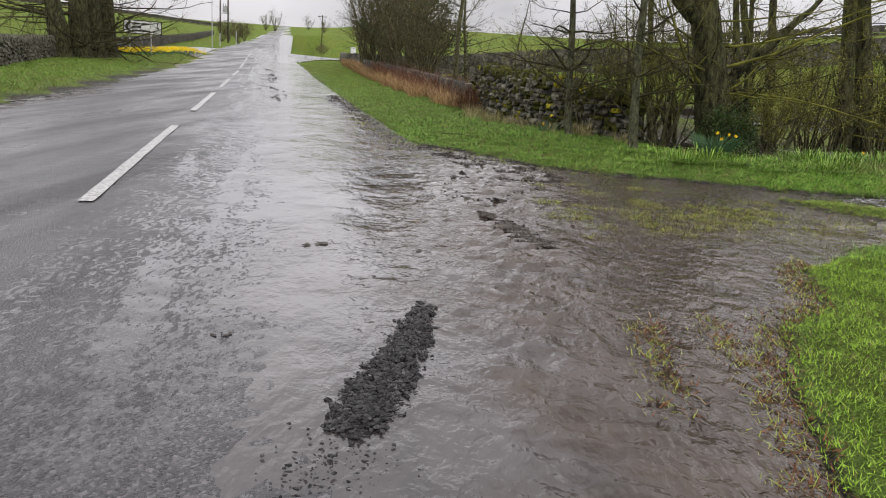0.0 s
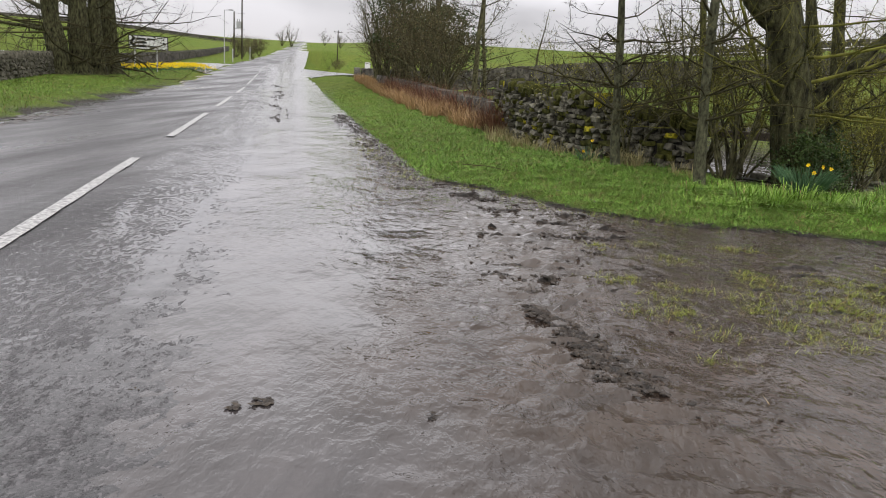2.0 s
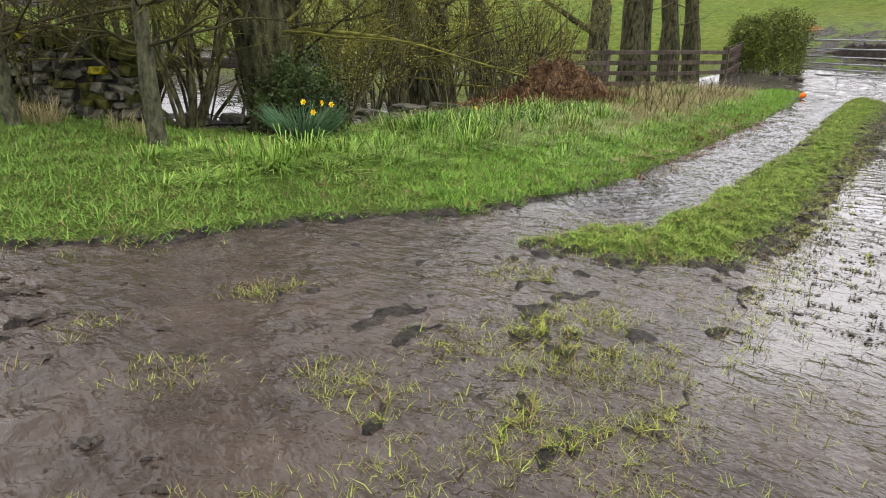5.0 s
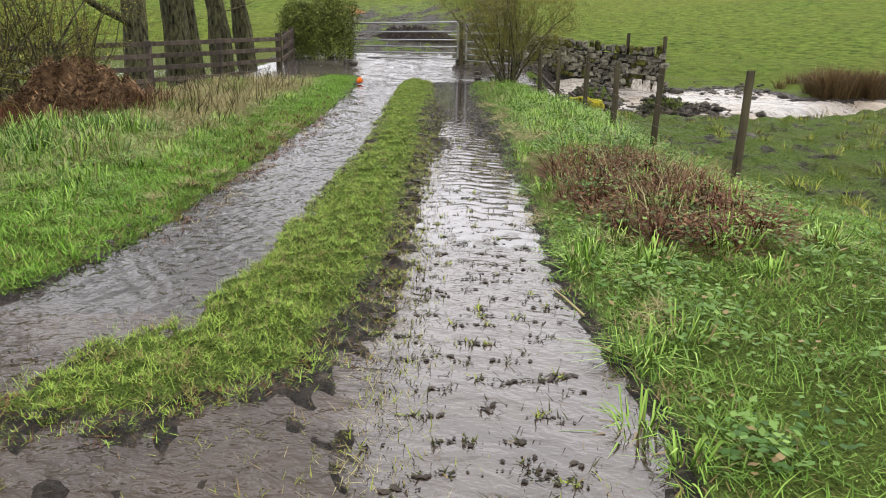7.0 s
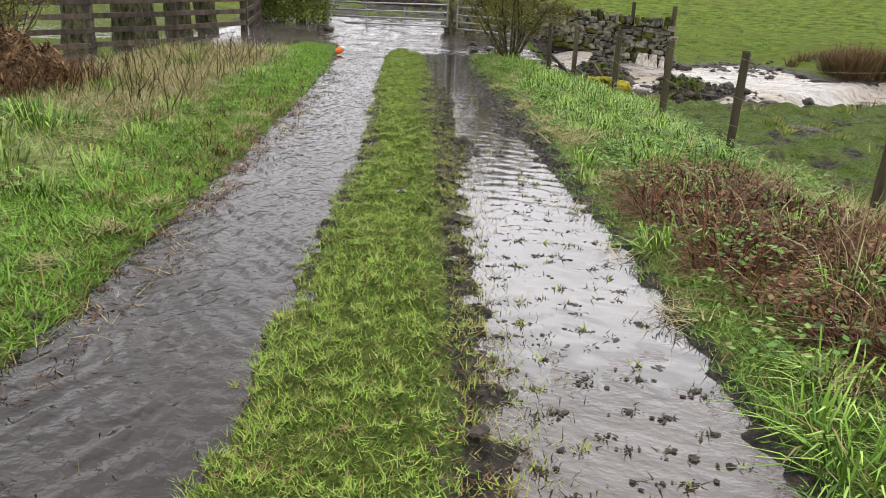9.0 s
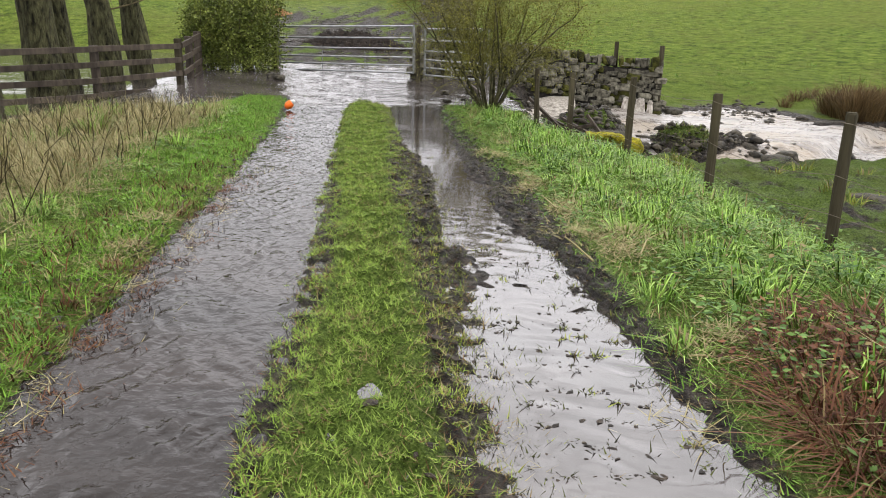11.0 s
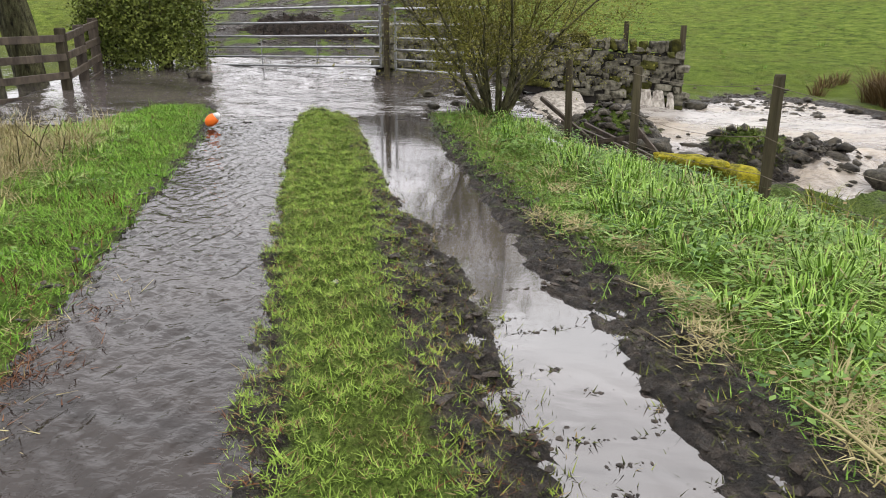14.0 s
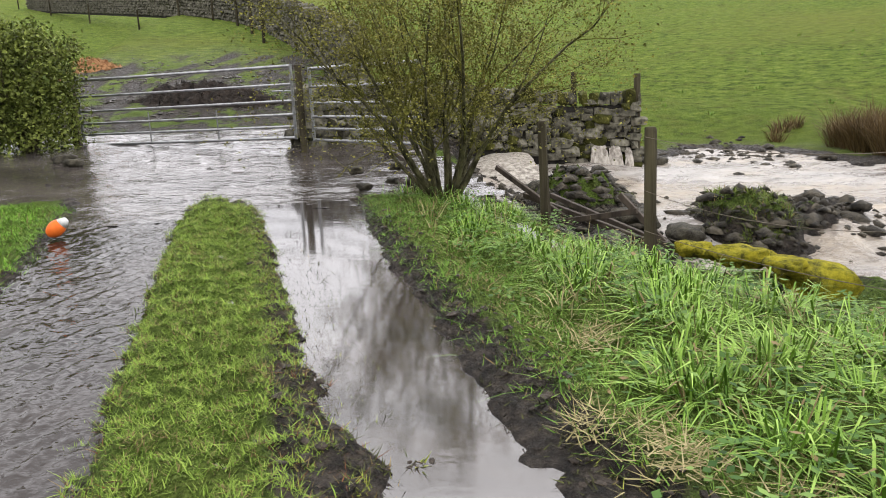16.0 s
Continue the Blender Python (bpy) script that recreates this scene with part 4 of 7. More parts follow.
def steel_gate(name, a, b, top, bottom, rails, label, uprights=(0.34, 0.66), sag=0.0):
    g = thing(name, label, "gate", Matrix.Translation((*a, bottom)))
    dx, dy = b[0] - a[0], b[1] - a[1]
    hgt = top - bottom
    for f in rails:
        bm = bmesh.new()
        rod(bm, (0, 0, hgt * f - sag), (dx, dy, hgt * f), 0.017 if f not in (0.0, 1.0) else 0.02)
        part("rail", bm, M_STEEL, g)
    for f in (0.0, 1.0):
        bm = bmesh.new()
        rod(bm, (dx * f, dy * f, -0.02), (dx * f, dy * f, hgt + 0.02), 0.022)
        part("end_upright", bm, M_STEEL, g)
    for f in uprights:
        bm = bmesh.new()
        rod(bm, (dx * f, dy * f, -0.04), (dx * f, dy * f, hgt * 0.42), 0.01)
        part("upright", bm, M_STEEL, g)
    return g


RAILS = (0.0, 0.16, 0.33, 0.52, 0.75, 1.0)
gate = steel_gate("field_gate", (23.1, 16.8), (22.30, 13.32), 1.47, 0.53, RAILS, "galvanised steel field gate standing shut in flood water", sag=0.06)
bm = bmesh.new()
rod(bm, (-0.79, -3.50, 0.62), (-0.72, -3.18, 0.62), 0.009)
part("latch", bm, M_STEEL, gate, "short steel latch bar")
steel_gate("sheep_hurdle", (22.22, 13.05), (20.95, 11.45), 1.42, 0.50, RAILS, "galvanised steel hurdle closing the gap beside a wall", (0.45,))


def post(name, x, y, tall, r, lean, seed, label, group="", square=False, z=None, mat=None):
    rng = random.Random(seed)
    z0 = (ground_at(x, y) if z is None else z) - 0.3
    p = thing(name, label, "fence post", pose(x, y, z0), group)
    bm = bmesh.new()
    if square:
        beam(bm, (0, 0, 0), (0, 0, tall + 0.3), r * 2, r * 2)
    else:
        h = tall + 0.3
        for i in range(6):
            bmesh.ops.create_circle(bm, cap_ends=(i in (0, 5)), segments=12, radius=r * (1 - 0.06 * i / 5) * (0.9 if i == 5 else 1), matrix=Matrix.Translation((0, 0, h * (i / 5 if i < 5 else 1.0) if i < 4 else (h - 0.015 if i == 4 else h))))
        rings = [list(bm.verts)[k * 12:(k + 1) * 12] for k in range(6)]
        for lo, hi in zip(rings, rings[1:]):
            for k in range(12):
                bm.faces.new((lo[k], lo[(k + 1) % 12], hi[(k + 1) % 12], hi[k]))
    for v in bm.verts:
        v.co.x += lean[0] * v.co.z + rng.gauss(0, 0.003)
        v.co.y += lean[1] * v.co.z + rng.gauss(0, 0.003)
    part("shaft", bm, mat or M_POST, p)
    return p


POSTS = [(10.64, 6.34, 0.95), (12.33, 7.27, 0.88), (13.77, 7.96, 0.88), (15.69, 8.71, 0.9), (17.29, 9.52, 0.86), (18.5, 10.15, 0.86)]
LEANS = [(0.06, -0.02), (0.09, -0.02), (0.05, 0.0), (0.02, -0.01), (0.05, 0.01), (0.02, 0.03)]
for k, ((x, y, topz), ln) in enumerate(zip(POSTS, LEANS)):
    g = ground_at(x, y)
    post("fence_post", x - ln[0] * 0.3, y - ln[1] * 0.3, topz - g, 0.04, ln, k, "weathered leaning round post of the wire fence" if k in (0, 1) else "weathered round post of the wire fence", "posts of the wire fence")


M_RUST = simple("rusty_wire", (0.08, 0.06, 0.045), (0.2, 0.17, 0.14), 20, 0.6, 0.1)


def wire(name, pts, r, label, sag=0.04):
    top = thing(name, label, "fence wire", Matrix.Translation(pts[0]))
    o = Vector(pts[0])
    tubes = Limbs()
    for a, b in zip(pts, pts[1:]):
        a, b = Vector(a) - o, Vector(b) - o
        tubes.tube([a.lerp(b, i / 8) - Vector((0, 0, sag * 4 * (i / 8) * (1 - i / 8))) for i in range(9)], [r] * 9, 4)
    part_mesh("strand", tubes.mesh("strand", M_RUST), top)


for drop_, sg in ((0.06, 0.05), (0.40, 0.07), (0.66, 0.03)):
    wire("fence_wire", [(x + ln[0] * (t - drop_) * 0.9 - 0.03, y + 0.05, t - drop_) for (x, y, t), ln in zip(POSTS[:-1], LEANS)], 0.002, "sagging rusty wire of the fence above the beck", sg)

# rail fence before the flooded wood
FP = [(13.3, 19.85), (15.0, 19.23), (16.7, 18.6), (18.4, 17.97), (20.0, 17.36)]
FB = [(20.0, 17.36), (20.75, 17.62), (21.5, 17.9)]


def fence_rise(x):
    """How far the fence climbs with the ground towards the gate."""
    return float(np.interp(x, [13, 18.4, 20.0, 21.5], [-0.22, -0.07, 0.0, 0.2]))


rail_fence = thing("rail_fence", "dark wet four-rail timber fence standing in flood water", "fence", pose(16.7, 18.6, 0))
for k, (x, y) in enumerate(FP + FB[1:]):
    bm = bmesh.new()
    beam(bm, (x - 16.7, y - 18.6, -0.4), (x - 16.7, y - 18.6, 1.07 + fence_rise(x) + (0.06 if k == 4 else 0)), 0.12, 0.12)
    part("post", bm, M_RAIL if k != 4 else M_POST, rail_fence)
for run in (FP, FB):
    for (ax, ay), (bx, by) in zip(run, run[1:]):
        for zz in (0.21, 0.475, 0.74, 1.0):
            bm = bmesh.new()
            j = random.uniform(-0.015, 0.015)
            off = Vector((by - ay, ax - bx, 0)).normalized() * 0.07
            beam(bm, (ax - 16.7 + off.x, ay - 18.6 + off.y, zz + j + fence_rise(ax)), (bx - 16.7 + off.x, by - 18.6 + off.y, zz - j + fence_rise(bx)), 0.04, 0.1)
            part("rail", bm, M_RAIL, rail_fence)
post("gate_post", 22.24, 13.2, 1.08, 0.042, (0.01, 0.0), 41, "stout mossy timber gate post standing in flood water", z=0.4, square=True)
post("gate_post", 23.13, 16.93, 0.95, 0.055, (0, 0), 42, "stout timber gate post half hidden by a bush", z=0.42, square=True)
post("wall_post", 25.72, 8.28, 1.6, 0.06, (0.0, 0.01), 43, "tall weathered post at the end of a drystone wall", z=-0.42)
post("wall_post", 25.95, 9.35, 1.3, 0.05, (0.01, 0.0), 44, "weathered post behind a drystone wall", z=-0.05)
for k, (ax, ay, az, bx, by, bz) in enumerate([(20.5, 10.3, -0.05, 19.0, 9.2, -0.28), (20.9, 10.0, -0.12, 18.8, 8.95, -0.33), (19.3, 9.45, 0.12, 19.05, 9.0, -0.38), (19.9, 10.05, -0.25, 19.2, 9.3, -0.02), (22.2, 12.1, 0.36, 20.9, 11.55, 0.26), (20.6, 10.6, 0.25, 19.9, 9.9, -0.2)]):
    t = thing("broken_rail", "broken fence timber washed against the beck's bank", "debris", Matrix.Translation((ax, ay, az)), "broken timbers in the beck")
    bm = bmesh.new()
    beam(bm, (0, 0, 0), (bx - ax, by - ay, bz - az), 0.04, 0.055)
    part("timber", bm, M_RAIL, t)

# ---- drystone walls ----
def stone_shapes(seed, count=9):
    """Rough hand-split stones about one unit long, shared by all pieces."""
    out = []
    for k in range(count):
        rng = random.Random(seed + k)
        bm = bmesh.new()
        bmesh.ops.create_cube(bm, size=1)
        bmesh.ops.bevel(bm, geom=list(bm.edges), offset=0.13, segments=1, affect="EDGES")
        for v in bm.verts:
            v.co += Vector((rng.gauss(0, 0.075), rng.gauss(0, 0.06), rng.gauss(0, 0.09)))
        me = bpy.data.meshes.new("stone")
        bm.to_mesh(me)
        bm.free()
        me.materials.append(M_STONE)
        out.append(me)
    return out


def moss_material():
    m = Mat("bright_moss", 0.95, 0.2)
    m.color(m.ramp(m.noise(12, 6, 0.7), [(0.36, (0.07, 0.065, 0.012)), (0.48, (0.26, 0.24, 0.016)), (0.6, (0.44, 0.38, 0.025))]))
    m.bump(m.noise(90, 5, 0.7), 1.0, 0.03)
    return m.m


M_MOSS = moss_material()
M_MOSSDARK = simple("dull_moss", (0.022, 0.024, 0.008), (0.1, 0.1, 0.022), 8, 0.95, 1.0, 60, 0.03, (1, 1, 1), 0.6)
M_GAPSHADE = simple("dark_gap_shade", (0.012, 0.011, 0.01), (0.03, 0.027, 0.023), 9, 0.9, 0.5)
STONES = stone_shapes(100)
MOSSY = []
for me_ in STONES[:4]:
    c_ = me_.copy()
    c_.materials[0] = M_MOSSDARK
    MOSSY.append(c_)
MOSSBRIGHT = []
for me_ in STONES[:3]:
    c_ = me_.copy()
    c_.materials[0] = M_MOSS
    MOSSBRIGHT.append(c_)


def wall_walk(pts):
    """Places along a wall's line: a function from distance to x, y, foot, top and bearing, and the length."""
    P = np.array(pts, float)
    seg = np.hypot(np.diff(P[:, 0]), np.diff(P[:, 1]))
    S = np.concatenate([[0], np.cumsum(seg)])

    def at(s):
        k = int(np.clip(np.searchsorted(S, s) - 1, 0, len(seg) - 1))
        v = [float(np.interp(s, S, P[:, i])) for i in range(4)]
        return (*v, math.atan2(P[k + 1, 1] - P[k, 1], P[k + 1, 0] - P[k, 0]))
    return at, float(S[-1])


def drystone_wall(name, pts, thick, label, seed, course=0.12, longest=0.4, joined=False, moss=0.1, ragged=0.05, bright=0.0, cope=0.2):
    """pts: x, y, foot, top. Stones laid in courses through the wall's whole thickness, with upright cope stones."""
    rng = random.Random(seed)
    at, total = wall_walk(pts)
    top = thing(name, label, "wall", Matrix.Translation((pts[0][0], pts[0][1], 0)), kind="structure")
    n = max(2, int(total / 0.5))
    cv, cf = [], []
    for i in range(n + 1):
        x, y, z0, z1, a = at(total * i / n)
        nx, ny = -math.sin(a) * thick * 0.36, math.cos(a) * thick * 0.36
        cv += [(x - nx, y - ny, z0 - 0.2), (x + nx, y + ny, z0 - 0.2), (x + nx, y + ny, z1 - 0.07), (x - nx, y - ny, z1 - 0.07)]
    for i in range(n):
        for k in range(4):
            k2 = (k + 1) % 4
            cf.append((4 * i + k, 4 * i + 4 + k, 4 * i + 4 + k2, 4 * i + k2))
    ox, oy = pts[0][0], pts[0][1]
    # added inset slab; the shade in the stones' gaps is put into its dark colour
    part_mesh("core", mesh_from("core", [(x - ox, y - oy, z) for x, y, z in cv], cf, M_GAPSHADE, False), top, "plain dark slab shading the gaps between stones")
    made = []
    rows = int(max(p[3] - p[2] for p in pts) / course) + 1
    for r in range(rows):
        s = -rng.random() * 0.2
        while s < total:
            ln = rng.uniform(0.22, 1.0) * longest
            x, y, z0, z1, a = at(min(max(s + ln / 2, 0), total))
            z = z0 - 0.05 + (r + 0.5) * course
            if z < z1 - 0.3 * course + rng.uniform(-ragged, ragged):
                made.append((x, y, z + rng.gauss(0, 0.012), a + rng.gauss(0, 0.05), ln, thick * rng.uniform(0.86, 1.14), course * rng.uniform(0.75, 1.3), rng.gauss(0, 0.09), 0))
            s += ln + 0.008
    if cope:
        s = 0
        while s < total:
            ln = rng.uniform(0.07, 0.16)
            x, y, z0, z1, a = at(s)
            h = cope * rng.uniform(0.75, 1.3)
            made.append((x, y, z1 + h * 0.28, a + rng.gauss(0, 0.1), ln, thick * rng.uniform(0.75, 1.0), h, rng.gauss(0.12, 0.12), 1))
            s += ln * rng.uniform(1.0, 1.5)
    rng.shuffle(made)
    made.sort(key=lambda m: joined)
    bm = bmesh.new() if (joined or len(made) > 300) else None
    for k, (x, y, z, a, ln, th, h, tilt, coping) in enumerate(made):
        p = rng.random()
        pool = MOSSBRIGHT if p < bright else MOSSY if p < moss * (3 if coping else 1) else STONES
        m = Matrix.Translation((x - ox, y - oy, z)) @ Matrix.Rotation(a, 4, "Z") @ Matrix.Rotation(tilt, 4, "Y") @ Matrix.Diagonal((ln, th, h, 1))
        if not joined and k < 300:
            ob = part_mesh("coping_stone" if coping else "stone", rng.choice(pool), top)
            ob.matrix_basis = m
        else:
            me = rng.choice(STONES)
            base = len(bm.verts)
            bm.from_mesh(me)
            bm.verts.ensure_lookup_table()
            for v in bm.verts[base:]:
                v.co = m @ v.co
    if bm:
        tagged(part("rubble", bm, M_STONE, top), "weathered rubble stones", kind="stuff")
    return top


def far_wall(name, pts, thick, label, seed, rows=4, least=0.5):
    """A distant wall: joined rough stones, larger and fewer."""
    rng = random.Random(seed)
    at, total = wall_walk(pts)
    V, F = [], []
    step = max(least, total / 330)
    cubev = [(-.5, -.5, -.5), (.5, -.5, -.5), (.5, .5, -.5), (-.5, .5, -.5), (-.42, -.42, .5), (.42, -.42, .5), (.42, .42, .5), (-.42, .42, .5)]
    cubef = [(0, 3, 2, 1), (4, 5, 6, 7), (0, 1, 5, 4), (1, 2, 6, 5), (2, 3, 7, 6), (3, 0, 4, 7)]
    s = 0
    while s < total:
        for r in range(rows):
            ln = step * rng.uniform(0.9, 1.15)
            x, y, z0, z1, a = at(min(s + rng.uniform(0, 0.3) * step, total))
            h = (z1 - z0) / rows
            b = len(V)
            for cx, cy, cz in cubev:
                lx, ly, lz = cx * ln, cy * thick * rng.uniform(0.9, 1.1), cz * h * 1.05 * rng.uniform(0.95, 1.1 if r < rows - 1 else 1.35)
                V.append((x + lx * math.cos(a) - ly * math.sin(a) - pts[0][0], y + lx * math.sin(a) + ly * math.cos(a) - pts[0][1], z0 + (r + 0.5) * h + lz - (0.15 if r == 0 else 0)))
            F += [tuple(b + i for i in f) for f in cubef]
        s += step
    top = thing(name, label, "wall", Matrix.Translation((pts[0][0], pts[0][1], 0)), kind="structure")
    tagged(part_mesh("rubble", mesh_from("rubble", V, F, M_FARSTONE, False), top), "dark rubble stones", kind="stuff")


M_FARSTONE = simple("far_wall_stone", (0.025, 0.023, 0.02), (0.13, 0.12, 0.1), 3, 0.9, 0.6, 9, 0.05, (1, 1, 1), 0.8, True)


def on_ground(pts, tall, sink=0.1):
    return [(x, y, ground_at(x, y) - sink, ground_at(x, y) + tall) for x, y in pts]


drystone_wall("ruined_wall", [(3.75, 13.85, 0.12, 0.86), (3.3, 14.2, 0.14, 0.92), (2.6, 15.05, 0.16, 1.08), (1.7, 17.0, 0.2, 1.16), (0.96, 20.0, 0.25, 1.28)], 0.5,
              "ruined mossy drystone wall of dark gritstone", 51, 0.085, 0.32, moss=0.36, ragged=0.16, bright=0.03)
drystone_wall("tumbled_wall", [(4.3, 13.75, 0.0, 0.24), (6.0, 14.1, -0.05, 0.14), (8.2, 14.9, -0.1, 0.1), (9.6, 15.3, -0.1, 0.06)], 0.5,
              "tumbled low remains of a dark drystone wall at the flood's edge", 59, 0.1, 0.34, joined=True, moss=0.5, ragged=0.09, cope=0.0)
far_wall("verge_wall", on_ground([(0.96, 20.2), (-0.6, 26), (-2.6, 34), (-5.5, 44)], 0.62), 0.5, "dark drystone wall behind brambles along the road", 52, 5, 0.3)
drystone_wall("beck_wall", [(25.85, 8.3, -0.42, 0.74), (25.8, 9.3, -0.3, 0.72), (25.5, 10.5, 0.0, 0.85), (24.6, 12.0, 0.3, 1.05), (22.75, 13.35, 0.42, 1.05)], 0.5,
              "dark wet drystone wall beside the beck with an arch pouring water", 53, 0.13, 0.42, moss=0.12, ragged=0.05)
drystone_wall("road_wall", on_ground([(-14.9, 24.3), (-16.2, 27.0), (-19.0, 34), (-20.2, 38)], 0.75), 0.5, "dark drystone wall along the road's far verge", 54, 0.15, 0.5, joined=True, cope=0.24)
far_wall("road_wall_far", on_ground([(-20.2, 38), (-21.5, 43), (-24, 54), (-29, 72), (-36, 98), (-48, 140)], 0.8), 0.5, "dark drystone wall running up beside the road", 154, 6, 0.3)
far_wall("side_road_wall", on_ground([(-10.2, 62.5), (-4, 64.5), (8, 68), (30, 73), (60, 82)], 1.9), 0.5, "grey drystone wall along the side road's field", 55)
drystone_wall("field_wall", on_ground([(84, 57), (60, 32), (49.5, 24.0), (43.6, 20.4), (38.9, 18.1), (33, 15.4), (28, 13.6)], 1.15), 0.55, "dark drystone wall climbing across the wet field", 56, 0.17, 0.5, joined=True, cope=0.26)
far_wall("hill_wall", on_ground([(-120, 150), (-95, 185), (-72, 215)], 0.9), 0.6, "drystone wall crossing the green hill", 57)
far_wall("upper_field_wall", on_ground([(30, 120), (80, 105), (140, 60), (170, 0), (175, -60)], 1.1), 0.6, "distant drystone wall across the upper field", 58)


# ---- loose stones ----
M_BECKROCK = simple("dark_beck_rock", (0.012, 0.011, 0.008), (0.085, 0.076, 0.055), 10, 0.65, 1.0, 30, 0.03, (1, 1, 1), 0.6)


def boulder(name, x, y, z, sx, sy, sz, label, seed, mat, rz=0.0, group=""):
    rng = random.Random(seed)
    bm = bmesh.new()
    bmesh.ops.create_icosphere(bm, subdivisions=3, radius=1)
    for v in bm.verts:
        n = noise.noise(v.co * 1.5 + Vector((seed, 0, 0))) * 0.5 + noise.noise(v.co * 4 + Vector((0, seed, 0))) * 0.14
        v.co *= 1 + n
        v.co.z = max(v.co.z, -0.7)
        if v.co.z > 0.55:
            v.co.z = 0.55 + (v.co.z - 0.55) * 0.35
        v.co = Vector((v.co.x * sx, v.co.y * sy, v.co.z * sz))
    me = bpy.data.meshes.new(name)
    bm.to_mesh(me)
    bm.free()
    me.materials.append(mat)
    for p in me.polygons:
        p.use_smooth = True
    ob = new(name, me)
    ob.matrix_world = pose(x, y, z, 0, 0, rz)
    return tagged(ob, label, "boulder", group)


for k, (x, y, z, sx, sy, sz, rz) in enumerate([(17.5, 9.2, 0.02, 0.13, 0.12, 0.07, 20), (17.15, 8.98, 0.05, 0.2, 0.15, 0.09, 60), (16.68, 8.7, 0.02, 0.21, 0.15, 0.14, 55), (16.62, 8.9, 0.12, 0.12, 0.1, 0.06, 30), (17.0, 8.75, 0.02, 0.12, 0.1, 0.08, 10)]):
    boulder("mossy_boulder", x, y, z, sx, sy, sz, "flat boulder thick with bright yellow-green moss", 60 + k, M_MOSS, rz, "mossy boulders at the beck")
for k, (x, y, z, s, rz) in enumerate([(16.3, 6.9, -0.32, 0.26, 10), (16.9, 7.6, -0.4, 0.16, 50), (19.0, 9.6, -0.3, 0.22, 0), (20.6, 10.9, 0.1, 0.14, 30), (20.1, 11.4, 0.2, 0.1, 80), (19.7, 11.9, 0.2, 0.07, 20), (20.3, 12.1, 0.3, 0.08, 0), (19.95, 11.65, 0.22, 0.06, 50), (20.6, 11.7, 0.3, 0.09, 10),
                                      (26.1, 7.9, -0.38, 0.2, 0), (21.9, 9.1, -0.4, 0.2, 15), (20.9, 9.1, -0.42, 0.24, 60), (20.4, 8.6, -0.5, 0.2, 10), (22.3, 10.0, -0.25, 0.2, 30), (19.9, 6.4, -0.55, 0.22, 20), (20.3, 6.2, -0.5, 0.17, 0), (21.6, 16.2, 0.4, 0.13, 0), (21.3, 15.9, 0.38, 0.1, 40), (18.4, 9.0, -0.45, 0.18, 10), (15.2, 6.2, -0.25, 0.2, 33)]):
    boulder("beck_boulder", x, y, z, s * 1.3, s, s * 0.75, "dark wet boulder in the beck" if k else "pale grey slab of rock on the beck's bank", 70 + k, M_BECKROCK if k else M_STONE, rz, "boulders of the beck")


def heap(name, x, y, rx, ry, tall, label, mat, leafmat, seed, category, scraps):
    """A heap of cuttings: a lumpy mound with loose leaves and stems all over it."""
    def top_at(X, Y):
        r = np.hypot((X - x) / rx, (Y - y) / ry) * (1 + 0.16 * wob(X, Y, 0.9, seed + 2))
        Z = height(X, Y) - 0.06 + tall * np.clip(1 - r ** 2, -0.2, 1) * (1 + 0.3 * wob(X, Y, 0.7, seed)) + 0.06 * wob(X, Y, 0.25, seed + 1) + 0.03 * wob(X, Y, 0.12, seed)
        return np.where(r > 1.05, height(X, Y) - 0.15, Z), r

    n = 64
    u = np.linspace(-1.25, 1.25, n)
    U, V = np.meshgrid(u, u, indexing="ij")
    X, Y = x + U * rx, y + V * ry
    Z = top_at(X, Y)[0]
    ob = thing(name, label, category, pose(x, y, 0))
    part_mesh("mound", mesh_from("mound", np.stack([X - x, Y - y, Z], -1).reshape(-1, 3), grid_faces(n, n), mat), ob)
    rs = np.random.RandomState(seed)
    X, Y = x + rs.uniform(-1, 1, scraps) * rx, y + rs.uniform(-1, 1, scraps) * ry
    Z, r = top_at(X, Y)
    keep = r < 1.0
    X, Y, Z = X[keep] - x, Y[keep] - y, Z[keep] + 0.005
    m = len(X)
    a, e, ln = rs.uniform(0, 6.283, m), rs.uniform(-0.3, 0.9, m), rs.uniform(0.03, 0.13, m)
    W = rs.uniform(0.004, 0.02, m)
    v = np.empty((m, 3, 3), np.float32)
    for k, sg in ((0, 1), (1, -1)):
        v[:, k, 0], v[:, k, 1], v[:, k, 2] = X - sg * np.sin(a) * W, Y + sg * np.cos(a) * W, Z
    v[:, 2, 0], v[:, 2, 1], v[:, 2, 2] = X + ln * np.cos(e) * np.cos(a), Y + ln * np.cos(e) * np.sin(a), Z + ln * np.sin(e)
    tagged(part_mesh("litter", mesh_from("litter", v.reshape(-1, 3), np.arange(3 * m).reshape(-1, 3), leafmat, False), ob, "loose dead leaves and stems"), kind="stuff")
    return ob


M_LITTER = simple("dead_leaf_litter", (0.035, 0.02, 0.011), (0.15, 0.09, 0.045), 14, 0.9, 1.0, 55, 0.03)
M_LEAFFALL = simple("loose_dead_leaf", (0.05, 0.026, 0.014), (0.26, 0.16, 0.08), 5, 0.85, 0.2, 60, 0.005, (1, 1, 1), 1.0, True)
heap("leaf_mound", 10.75, 14.6, 1.15, 0.9, 0.72, "heap of dead leaves and grass cuttings by the trees", M_LITTER, M_LEAFFALL, 1, "heap", 9000)
heap("leaf_mound", 9.3, 14.9, 0.9, 0.6, 0.2, "low heap of dead leaves and twigs under the trees", M_LITTER, M_LEAFFALL, 2, "heap", 3500)

